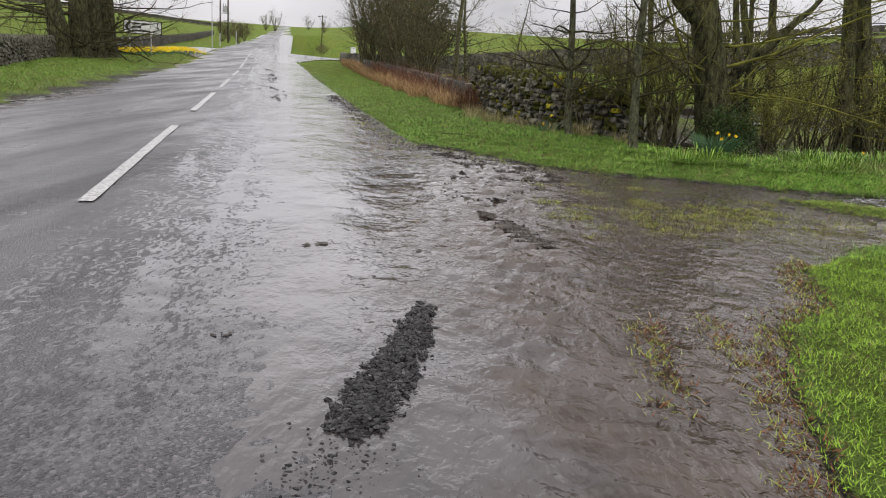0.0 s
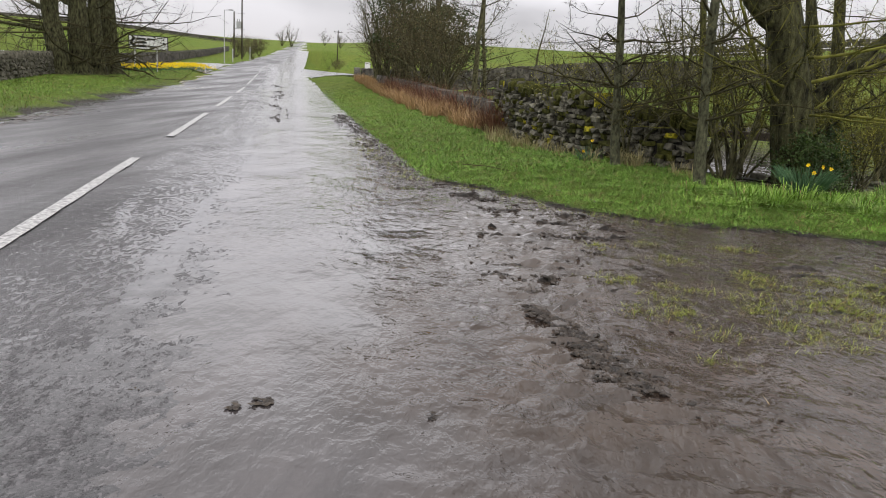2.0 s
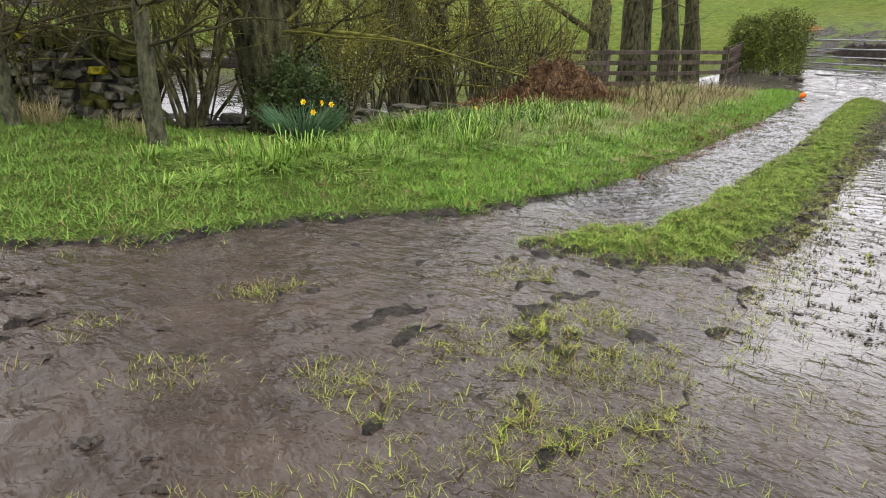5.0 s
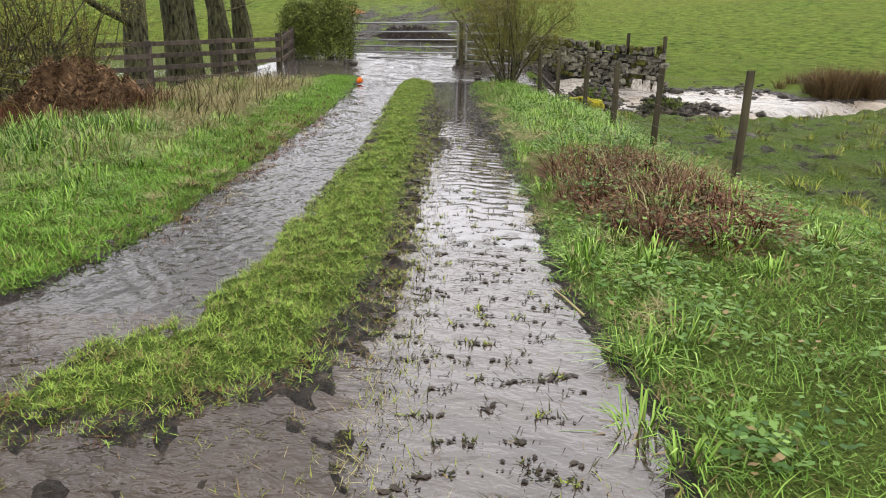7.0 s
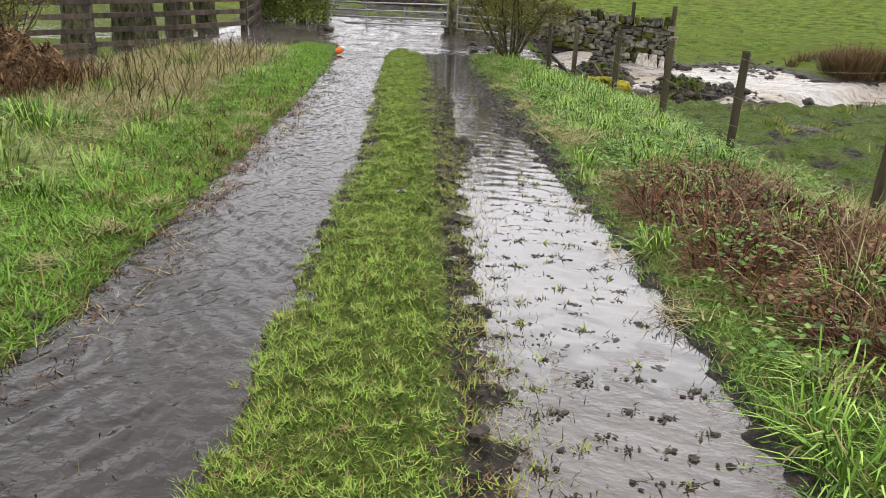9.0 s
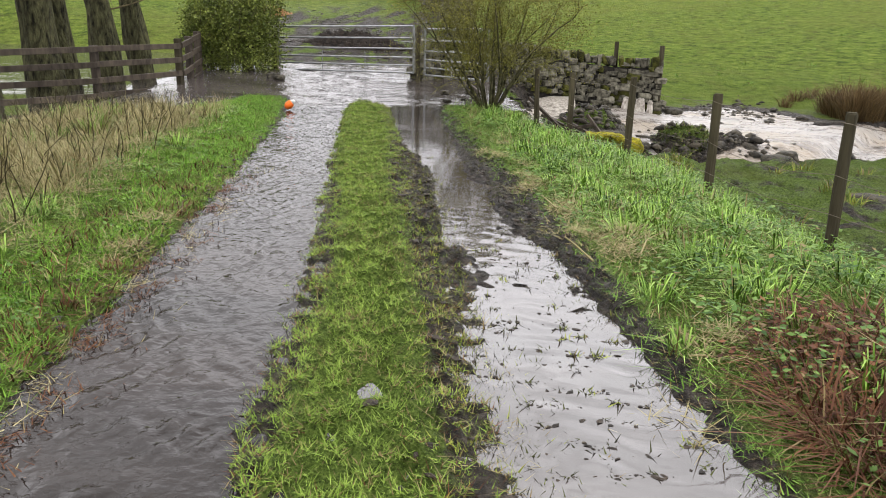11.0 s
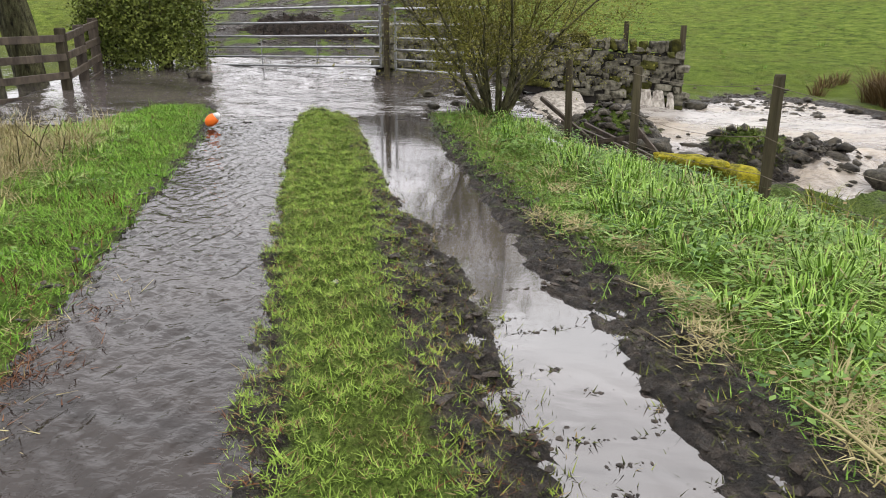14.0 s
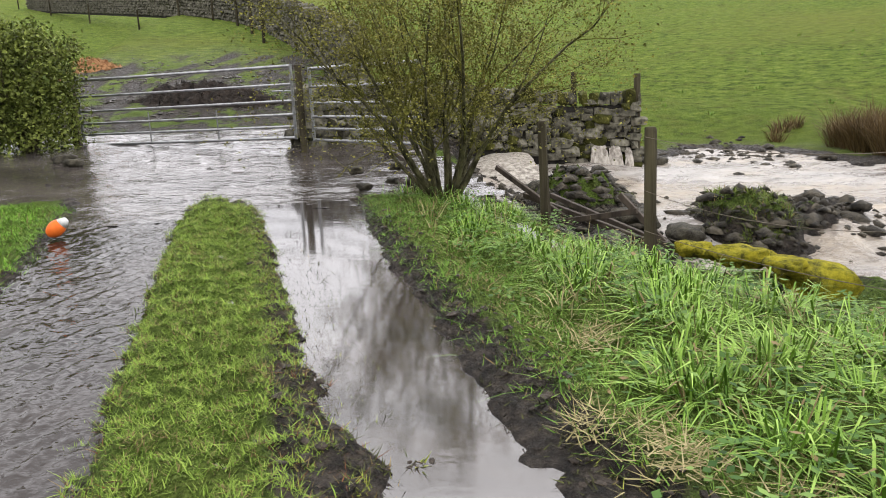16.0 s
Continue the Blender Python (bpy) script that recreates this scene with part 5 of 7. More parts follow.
M_EARTH = simple("wet_black_earth", (0.008, 0.006, 0.005), (0.045, 0.034, 0.026), 8, 0.6, 1.0, 20, 0.06)
M_FODDER = simple("orange_tan_fodder", (0.2, 0.09, 0.035), (0.42, 0.24, 0.12), 9, 0.9, 0.8, 30, 0.03)
heap("mud_bank", 27.1, 16.5, 0.55, 1.7, 0.42, "dark eroded bank of wet earth behind the gate", M_EARTH, M_EARTH, 3, "bank", 1500)
heap("fodder_heap", 31.6, 21.6, 1.0, 0.8, 0.28, "scattered heap of orange-tan fodder on poached ground", M_FODDER, M_FODDER, 4, "heap", 2500)

# ---- far things along the road ----
M_SIGN = simple("white_sign_face", (0.6, 0.6, 0.58), (0.72, 0.72, 0.7), 2, 0.45, 0.05)
M_BLACK = simple("black_sign_paint", (0.012, 0.012, 0.013), (0.02, 0.02, 0.021), 5, 0.5, 0.05)
M_GREY = simple("grey_painted_steel", (0.3, 0.3, 0.3), (0.42, 0.42, 0.42), 6, 0.5, 0.1)


def box(bm, x0, x1, y0, y1, z0, z1):
    bmesh.ops.create_cube(bm, size=1, matrix=Matrix.Translation(((x0 + x1) / 2, (y0 + y1) / 2, (z0 + z1) / 2)) @ Matrix.Diagonal((x1 - x0, y1 - y0, z1 - z0, 1)))


def direction_sign(x, y, rz):
    z = ground_at(x, y)
    s = thing("direction_sign", "white road direction sign with black border and chevron arrow", "road sign", pose(x, y, z, 0, 0, rz))
    for px in (-0.75, 0.45):
        bm = bmesh.new()
        rod(bm, (px, 0.05, -0.2), (px, 0.05, 1.95), 0.038)
        part("sign_post", bm, M_GREY, s)
    bm = bmesh.new()
    box(bm, -1.07, 1.07, -0.01, 0.01, 1.2, 2.0)
    board = part("board", bm, M_BLACK, s, "black-edged sign board")
    bm = bmesh.new()
    box(bm, -1.02, 1.02, -0.018, -0.011, 1.25, 1.95)
    part("face", bm, M_SIGN, board)
    bm = bmesh.new()
    for a, b in (((-0.95, 1.6), (-0.72, 1.87)), ((-0.95, 1.6), (-0.72, 1.33))):
        beam(bm, (a[0], -0.022, a[1]), (b[0], -0.022, b[1]), 0.006, 0.15)
    part("arrow", bm, M_BLACK, board)
    for x0, x1, zz in ((-0.6, -0.14, 1.80), (-0.08, 0.38, 1.80), (0.78, 0.86, 1.80), (-0.6, -0.1, 1.60), (0.78, 0.9, 1.60), (-0.6, -0.12, 1.39), (-0.04, 0.42, 1.39)):
        bm = bmesh.new()
        box(bm, x0, x1, -0.024, -0.0185, zz - 0.05, zz + 0.05)
        part("lettering_bar", bm, M_BLACK, board)


direction_sign(-19.3, 45.5, 20)


def pole(name, x, y, tall, r, label, arm=True, category="telegraph pole", mat=None):
    z = ground_at(x, y)
    p = thing(name, label, category, pose(x, y, z, 0, 0, 15))
    bm = bmesh.new()
    rod(bm, (0, 0, -0.3), (0, 0, tall), r, 10, r * 0.7)
    part("shaft", bm, mat or M_POST, p)
    if arm:
        bm = bmesh.new()
        beam(bm, (-0.9, 0, tall - 0.35), (0.9, 0, tall - 0.35), 0.1, 0.12)
        part("crossarm", bm, mat or M_POST, p)
        for k in (-0.75, 0.0, 0.75):
            bm = bmesh.new()
            rod(bm, (k, 0, tall - 0.3), (k, 0, tall - 0.08), 0.05)
            part("insulator", bm, M_GREY, p)
    return p


pole("telegraph_pole", -32.5, 163, 10.0, 0.13, "wooden telegraph pole with a short crossarm by the road")
pole("telegraph_pole", -31.2, 97.5, 8.2, 0.11, "wooden pole carrying a transformer behind the verge")
tp = pole("telegraph_pole", -32.45, 98.2, 5.7, 0.11, "wooden pole carrying a transformer behind the verge", False)
bm = bmesh.new()
box(bm, 0.3, 1.05, -0.25, 0.25, 3.7, 4.5)
beam(bm, (-0.1, 0, 3.6), (1.3, 0, 3.6), 0.1, 0.08)
beam(bm, (-0.1, 0, 5.5), (1.3, 0, 5.5), 0.08, 0.06)
for k in (0.42, 0.68, 0.94):
    rod(bm, (k, 0, 4.5), (k, 0, 4.8), 0.06)
part("transformer", bm, M_GREY, tp, "grey pole-mounted transformer")
lamp = pole("street_lamp", -25.3, 74.7, 4.9, 0.045, "thin grey roadside lamp post", False, "street lamp", M_GREY)
bm = bmesh.new()
rod(bm, (0, 0, 4.9), (0.5, 0, 4.95), 0.035)
part("lamp_arm", bm, M_GREY, lamp)
bm = bmesh.new()
box(bm, 0.4, 0.85, -0.1, 0.1, 4.9, 5.0)
part("lamp_head", bm, M_GREY, lamp)
for x, y, t, lab in ((-27.0, 82, 1.3, "grey marker post on the far verge"), (-30.0, 97, 1.6, "grey marker post on the far verge")):
    mk = thing("marker_post", lab, "post", pose(x, y, ground_at(x, y)))
    bm = bmesh.new()
    beam(bm, (0, 0, -0.2), (0, 0, t), 0.1, 0.08)
    part("shaft", bm, M_GREY, mk)
fs = thing("finger_sign", "small white sign on a dark post at the crossroads", "road sign", pose(*road_at(58, 8.4), ground_at(*road_at(58, 8.4)), 0, 0, 15))
bm = bmesh.new()
rod(bm, (0, 0, -0.2), (0, 0, 2.4), 0.05)
part("sign_post", bm, M_GREY, fs)
bm = bmesh.new()
box(bm, -0.22, 0.22, -0.06, -0.045, 1.7, 2.4)
part("board", bm, M_SIGN, fs)
bm = bmesh.new()
beam(bm, (0.3, 0, 1.1), (2.2, 0.2, 1.1), 0.05, 0.1)
part("rail", bm, M_POST, fs)
post("old_gate_post", -15.3, 24.2, 1.35, 0.12, (0, 0), 90, "dark square gate post at the end of a wall", square=True)
steel_gate("small_gate", (-15.35, 24.0), (-14.0, 20.8), 1.45, 0.5, RAILS, "dark old field gate by the roadside wall", (0.5,))

for k, (s_, q_, tall, g, sd) in enumerate([(28.6, -21.2, 11, 0.5, 81), (30.8, -20.0, 12, 0.55, 82), (33.0, -19.0, 12, 0.5, 83), (29.4, -19.0, 10, 0.4, 84)]):
    x, y = (-19.3, -18.9, -18.6, -18.4)[k], (36.4, 37.4, 39.8, 38.2)[k]
    tree2("roadside_tree", x, y, tall, g, "massive old roadside tree in a close clump with drooping bare twigs", sd, 20, 6.0, (-0.03, 0), 0.1, 8, 0.1, bark=M_DARKBARK, twig=M_TWIG_DARK, limbs=((2.2, 3.6, 0.1, 5.0, 0.1), (3.0, 2.8, 0.2, 5.0, 0.12)) if k in (0, 1) else ())
HEDGE = [(22.5, 8.6, 8.0, 1), (26, 8.0, 4.2, 0), (28.5, 8.6, 4.6, 0), (31, 8.0, 5.2, 0), (34, 8.6, 5.8, 0), (36.5, 7.8, 5.6, 0), (39, 8.8, 9.5, 2), (42, 8.0, 6.2, 0), (45, 8.8, 8.5, 1), (47, 7.9, 5.6, 0), (35, 10.0, 9.5, 2), (30, 11, 7.0, 1), (33, 7.4, 4.2, 0), (40, 7.2, 4.6, 0)]
for k, (s_, q_, tall, kind_) in enumerate(HEDGE):
    x, y = road_at(s_, q_)
    if kind_ == 0:
        shrub("hedge_shrub", x, y, tall, tall * 0.5, 12, "tall bare hedge shrub of dense brown twigs by the verge", 120 + k, 2200, 0.07, M_TWIG, M_BROWNLEAF, twigs=9, depth=2, fluff=0.12, low=0.2)
    elif kind_ == 1:
        tree2("hedge_tree", x, y, tall, 0.12, "bare slender hedgerow tree", 120 + k, 22, 2.8, (-0.08, 0), 0.2, 8, 0.5, twig=M_TWIG_DARK)
    else:
        tree2("dark_pine", x, y, tall, 0.2, "dark evergreen pine rising above the hedge", 120 + k, 26, 2.6, (-0.06, 0), 0.3, 8, 0.4, leaf=7000, leafmat=M_IVY, needle=0.16)
tree2("field_tree", 5.2, 86, 7.0, 0.14, "small bare tree in a far field", 140, 14, 2.6, (0, 0), 0.2, 6, 0.5)
for k, (x, y, t) in enumerate([(-34.1, 104, 3.2), (-34.6, 108, 3.0), (-31.6, 103, 2.6), (-35.4, 118, 2.8), (-62, 236, 6.5), (-66, 240, 5.5), (-32.5, 160, 4.6), (-31.2, 158, 4.0), (-66, 300, 6), (-50, 252, 5), (-14, 108, 2.2), (-12, 104, 2.0)]):
    shrub("roadside_bush", x, y, t, t * 0.55, 10, "dull brown-green bush on the far verge", 150 + k, 2600, 0.1, M_TWIG, M_BROWNLEAF, twigs=5, depth=2, fluff=0.18, low=0.15)
for k, (x, y, t, r) in enumerate([(1.75, 21.5, 1.35, 0.07), (2.9, 25.5, 1.5, 0.08), (4.6, 20.0, 1.5, 0.08), (3.6, 15.4, 1.35, 0.06)]):
    post("field_post", x, y, t, r, (0.02 * k, 0.0), 95 + k, "old wooden field post behind the ruined wall", "posts behind the wall")
for k, (x, y) in enumerate([(83, 57.5), (76, 50), (69, 42.6), (62, 35.2), (56, 29.7), (50, 25.3), (46, 22.6), (42, 20.6), (38.5, 19.0)]):
    post("field_post", x, y, 1.45, 0.06, (0.03 * (k % 3 - 1), 0.0), 195 + k, "grey wooden post of the field wall's fence", "posts before the field wall")
gp = thing("field_rail", "low timber rail across the gap in the wall", "fence", pose(3.9, 14.0, 0))
bm = bmesh.new()
beam(bm, (0, 0, 0.78), (2.0, 1.0, 0.74), 0.06, 0.12)
part("rail", bm, M_RAIL, gp)

def red_tub(x, y):
    t = thing("plastic_tub", "small red plastic tub lying in a far field", "tub", pose(x, y, ground_at(x, y) + 0.1, 70, 0, 30))
    bm = bmesh.new()
    bmesh.ops.create_cone(bm, cap_ends=False, segments=16, radius1=0.2, radius2=0.26, depth=0.36)
    bmesh.ops.create_circle(bm, cap_ends=True, segments=16, radius=0.2, matrix=Matrix.Translation((0, 0, -0.18)))
    part("tub_wall", bm, simple("red_plastic", (0.6, 0.05, 0.03), (0.7, 0.08, 0.05), 8, 0.45, 0.1), t)


red_tub(58.81, 108.29)

# ---- grass and plants ----
def blade_material(name, dark, mid, light, straw=0.15, rough=0.55, thatch=0.0):
    m = Mat(name, rough, 0.07)
    c = m.ramp(m.rand(True), [(0.0, dark), (0.5, mid), (1.0, light)])
    c = m.mix(m.ramp(m.noise(1.7, 4, 0.6), [(0.42, 0.0), (0.6, 0.55)]), c, m.mix(0.5, mid, light))
    c = m.mix(m.ramp(m.noise(0.9, 3, 0.6, (1, 1.3, 1), 0.6), [(0.5, 0.0), (0.64, 0.22)]), c, dark)
    patch = m.ramp(m.noise(3.1, 5, 0.65, (1.2, 1, 1), 0.3), [(0.54, 0.0), (0.66, thatch)])
    odd = m.math("LESS_THAN", m.math("FRACT", m.math("MULTIPLY", m.rand(True), 37.7)), m.math("ADD", patch, straw))
    m.color(m.mix(odd, c, (0.2, 0.15, 0.07)))
    return m.m


M_GRASS = blade_material("verge_grass", (0.05, 0.1, 0.018), (0.125, 0.245, 0.034), (0.23, 0.36, 0.075), 0.08, 0.5, 0.6)
M_EDGE = blade_material("track_edge_grass", (0.05, 0.11, 0.014), (0.13, 0.275, 0.027), (0.24, 0.42, 0.06), 0.05, 0.5, 0.25)
M_STRIP = blade_material("worn_track_grass", (0.08, 0.125, 0.02), (0.18, 0.285, 0.04), (0.31, 0.42, 0.085), 0.12, 0.5, 0.5)
M_LONG = blade_material("lush_long_grass", (0.035, 0.08, 0.013), (0.15, 0.275, 0.034), (0.36, 0.52, 0.12), 0.07, 0.42)
M_LEEK = blade_material("dense_bulb_leaf", (0.035, 0.085, 0.015), (0.075, 0.165, 0.028), (0.14, 0.25, 0.05), 0.0, 0.4)
M_LAWN = blade_material("mown_lawn_grass", (0.12, 0.22, 0.02), (0.22, 0.38, 0.032), (0.32, 0.47, 0.07), 0.05, 0.5, 0.15)
M_ISLE = blade_material("dark_island_turf", (0.02, 0.032, 0.008), (0.075, 0.11, 0.018), (0.19, 0.24, 0.045), 0.1)
M_DROWNED = blade_material("drowned_stem", (0.014, 0.011, 0.008), (0.045, 0.036, 0.022), (0.13, 0.105, 0.055), 0.1)
M_WEED2 = blade_material("heap_growth_leaf", (0.02, 0.035, 0.01), (0.06, 0.085, 0.02), (0.13, 0.15, 0.035), 0.1)
M_TUFT = blade_material("muddy_grass_tuft", (0.07, 0.085, 0.018), (0.19, 0.23, 0.036), (0.33, 0.37, 0.075), 0.22)
M_STRAW = blade_material("dead_straw_grass", (0.12, 0.1, 0.045), (0.26, 0.22, 0.1), (0.42, 0.37, 0.2), 0.0)
M_RUSH = blade_material("brown_rushes", (0.04, 0.028, 0.014), (0.1, 0.065, 0.03), (0.2, 0.14, 0.065), 0.06)
M_BRACKEN = blade_material("dead_bracken", (0.02, 0.009, 0.006), (0.075, 0.03, 0.017), (0.2, 0.095, 0.045), 0.07)
M_REDSTEM = blade_material("red_brown_bramble", (0.05, 0.018, 0.012), (0.11, 0.045, 0.028), (0.17, 0.09, 0.05), 0.05)
M_SPRIG = blade_material("drowned_sprig", (0.012, 0.011, 0.007), (0.03, 0.03, 0.014), (0.09, 0.1, 0.03), 0.04)
M_TAN = blade_material("tan_dead_grass", (0.2, 0.11, 0.05), (0.34, 0.21, 0.1), (0.45, 0.32, 0.17), 0.0)
rnd = np.random.RandomState(7)


def blades(name, X, Y, H, W, lean, mat, label, category="grass", Z=None, dirs=None, arch=False):
    """Bent tapering blades, three faces each, joined as one."""
    n = len(X)
    if n == 0:
        return None
    Z = (height(X, Y) if Z is None else Z) - 0.01
    a = rnd.uniform(0, 6.283, n) if dirs is None else dirs
    px, py = np.cos(a + 1.57 + rnd.normal(0, 0.4, n)), np.sin(a + 1.57 + rnd.normal(0, 0.4, n))
    bend = H * lean * rnd.uniform(0.3, 1.3, n)
    up = np.sqrt(np.maximum(H ** 2 - (0.8 * bend) ** 2, (0.25 * H) ** 2))
    dx, dy = np.cos(a), np.sin(a)
    V = np.empty((n, 5, 3), np.float32)
    for k, (f, g, w) in enumerate(((0, 0, 0.5), (0, 0, -0.5), (0.9, 0.42, 0.46), (0.9, 0.42, -0.46), (0.75, 1, 0)) if arch else ((0, 0, 0.5), (0, 0, -0.5), (0.62, 0.38, 0.42), (0.62, 0.38, -0.42), (1, 1, 0))):
        V[:, k, 0] = X + dx * bend * g + px * W * w
        V[:, k, 1] = Y + dy * bend * g + py * W * w
        V[:, k, 2] = Z + up * f
    b = (np.arange(n) * 5)[:, None]
    F = np.concatenate([b + np.array([[0, 1, 3]]), b + np.array([[0, 3, 2]]), b + np.array([[2, 3, 4]])], 0)
    me = mesh_from(name, V.reshape(-1, 3), F, mat)
    ob = new(name, me)
    return tagged(ob, label, category, kind="stuff")


def carpet(name, X, Y, H, W, mat, label, low=12, high=60, Z=None):
    """Short flattened turf: one narrow leaf each, joined as one."""
    n = len(X)
    Z = (height(X, Y) if Z is None else Z) - 0.006
    a, e = rnd.uniform(0, 6.283, n), np.radians(rnd.uniform(low, high, n))
    V = np.empty((n, 3, 3), np.float32)
    px, py = -np.sin(a) * W / 2, np.cos(a) * W / 2
    tilt = rnd.uniform(-0.5, 0.5, n) * W
    for k, sgn in ((0, 1), (1, -1)):
        V[:, k, 0], V[:, k, 1], V[:, k, 2] = X + sgn * px, Y + sgn * py, Z + sgn * tilt * 0.5
    V[:, 2, 0], V[:, 2, 1], V[:, 2, 2] = X + H * np.cos(e) * np.cos(a), Y + H * np.cos(e) * np.sin(a), Z + H * np.sin(e)
    me = mesh_from(name, V.reshape(-1, 3), np.arange(3 * n).reshape(-1, 3), mat, False)
    return tagged(new(name, me), label, "grass", kind="stuff")


def tuft_size(X, Y, mean, spread):
    """Leaf lengths that swell and shrink in tufts."""
    return np.clip(mean * (1 + 0.45 * wob(X, Y, 0.35, 2) + 0.35 * wob(X, Y, 1.3, 1)) + rnd.normal(0, spread, len(X)), mean * 0.35, mean * 2.2)


def scatter(x0, x1, y0, y1, per_m2, chance):
    n = int((x1 - x0) * (y1 - y0) * per_m2)
    X, Y = rnd.uniform(x0, x1, n), rnd.uniform(y0, y1, n)
    keep = rnd.uniform(0, 1, n) < chance(X, Y)
    return X[keep], Y[keep]


def verge_chance(x, y):
    d = poly_dist(x, y, VERGE)
    return smooth(-0.1, 0.2, d + 0.14 * wob(x, y, 0.5, 1) + 0.06 * wob(x, y, 1.1, 2)) * (0.6 + 0.4 * (wob(x, y, 0.8, 2) > -0.4))


def lawn_chance(x, y):
    d = poly_dist(x, y, LAWN)
    bu, bv = (x - 8.95) * 0.91 + (y - 7.05) * 0.41, -(x - 8.95) * 0.41 + (y - 7.05) * 0.91
    brown = np.exp(-((bu / 1.7) ** 2 + (bv / 0.55) ** 2))
    return smooth(-0.1, 0.16, d + 0.1 * wob(x, y, 0.5, 3)) * (1 - 0.85 * brown)


def size(n, mean, spread):
    return np.clip(rnd.normal(mean, spread, n), mean * 0.35, mean * 2)


def rock_free(x, y):
    return 1 - np.exp(-(((x - 16.7) * 0.9 + (y - 8.95) * 0.44) / 0.75) ** 4 - ((-(x - 16.7) * 0.44 + (y - 8.95) * 0.9) / 0.42) ** 4)


X, Y = scatter(-2.5, 9.5, 9.4, 15.5, 4200, lambda x, y: verge_chance(x, y) * smooth(15.5, 12.0, y))
carpet("verge_grass", X, Y, tuft_size(X, Y, 0.05, 0.017), 0.0068, M_GRASS, "short wet green grass of the verge", 6, 48)
X, Y = scatter(-2.5, 9.5, 9.4, 15.5, 170, lambda x, y: verge_chance(x, y))
blades("verge_grass", X, Y, size(len(X), 0.1, 0.03), 0.006, 1.15, M_GRASS, "longer green grass leaves on the verge")
X, Y = scatter(-8, 2.5, 12.5, 42, 600, lambda x, y: verge_chance(x, y) * smooth(48, 15, y))
carpet("verge_grass_far", X, Y, tuft_size(X, Y, 0.075, 0.02), 0.011, M_GRASS, "short green grass of the roadside verge", 6, 50)
def straw_bed(x, y):
    """The rough dead bed behind the track's green edge."""
    ts, tn = in_track(x, y)
    return smooth(1.55, 2.0, tn + 0.3 * wob(x, y, 0.8, 2) + 0.15 * wob(x, y, 0.3, 1)) * smooth(4.6, 6.0, ts + 0.5 * wob(x, y, 0.9, 1)) * smooth(14.2, 13.6, ts)


X, Y = scatter(4.6, 19, 9.4, 17, 5600, lambda x, y: verge_chance(x, y) * smooth(4.0, 1.6, in_track(x, y)[1]) * (1 - 0.75 * straw_bed(x, y)) * smooth(17.6, 16.9, in_track(x, y)[0]))
carpet("track_side_grass", X, Y, tuft_size(X, Y, 0.048, 0.018), 0.0058, M_EDGE, "bright green grass along the track's edge", 6, 50)
X, Y = scatter(4.6, 19, 9.4, 17, 160, lambda x, y: verge_chance(x, y) * smooth(4.0, 1.6, in_track(x, y)[1]) * smooth(17.6, 16.9, in_track(x, y)[0]))
blades("track_side_grass", X, Y, size(len(X), 0.11, 0.03), 0.005, 1.2, M_EDGE, "longer grass leaves along the track's edge")
X, Y = scatter(8, 19, 10, 17, 2600, lambda x, y: straw_bed(x, y) * smooth(4.4, 3.6, in_track(x, y)[1]) * (0.35 + 0.65 * (wob(x, y, 0.5, 3) > -0.15)))
carpet("dead_grass", X, Y, size(len(X), 0.12, 0.04), 0.0045, M_STRAW, "matted dead straw of the rough verge", 6, 50, height(X, Y) + 0.02)
def bank_chance(x, y):
    return lawn_chance(x, y) * smooth(-5.0, -4.0, in_track(x, y)[1]) * (x < 20.5) * rock_free(x, y) * smooth(5.6, 6.4, y + 0.4 * (x - 3))


X, Y = scatter(3.0, 21, 4.5, 13, 4800, lambda x, y: bank_chance(x, y) * (1 - 0.3 * smooth(7, 10, in_track(x, y)[0])))
carpet("bank_grass", X, Y, tuft_size(X, Y, 0.05, 0.018), 0.0055, M_GRASS, "green grass of the bank beside the track", 6, 50)
X, Y = scatter(3.0, 21, 4.5, 13, 120, bank_chance)
blades("bank_grass", X, Y, size(len(X), 0.11, 0.03), 0.005, 1.4, M_GRASS, "longer grass leaves on the bank")
X, Y = scatter(1.8, 5.4, 1.4, 6.6, 6500, lambda x, y: smooth(-0.08, 0.12, poly_dist(x, y, LAWN) + 0.07 * wob(x, y, 0.4, 3)) * smooth(6.6, 5.6, y + 0.4 * (x - 3)) * smooth(5.4, 4.4, x))
carpet("lawn_grass", X, Y, size(len(X), 0.034, 0.01), 0.0045, M_LAWN, "short bright green mown grass beside the road", 8, 60)


def strip_chance(x, y):
    ts, tn = in_track(x, y)
    worn = smooth(-0.3, -0.75, tn + 0.2 * wob(x, y, 0.6, 3)) * smooth(11.5, 8.0, ts)
    return smooth(-0.2, 0.14, poly_dist(x, y, STRIP) + 0.09 * wob(x, y, 0.4, 1)) * (1 - 0.6 * worn) * (0.72 + 0.28 * (wob(x, y, 0.22, 2) > -0.45))


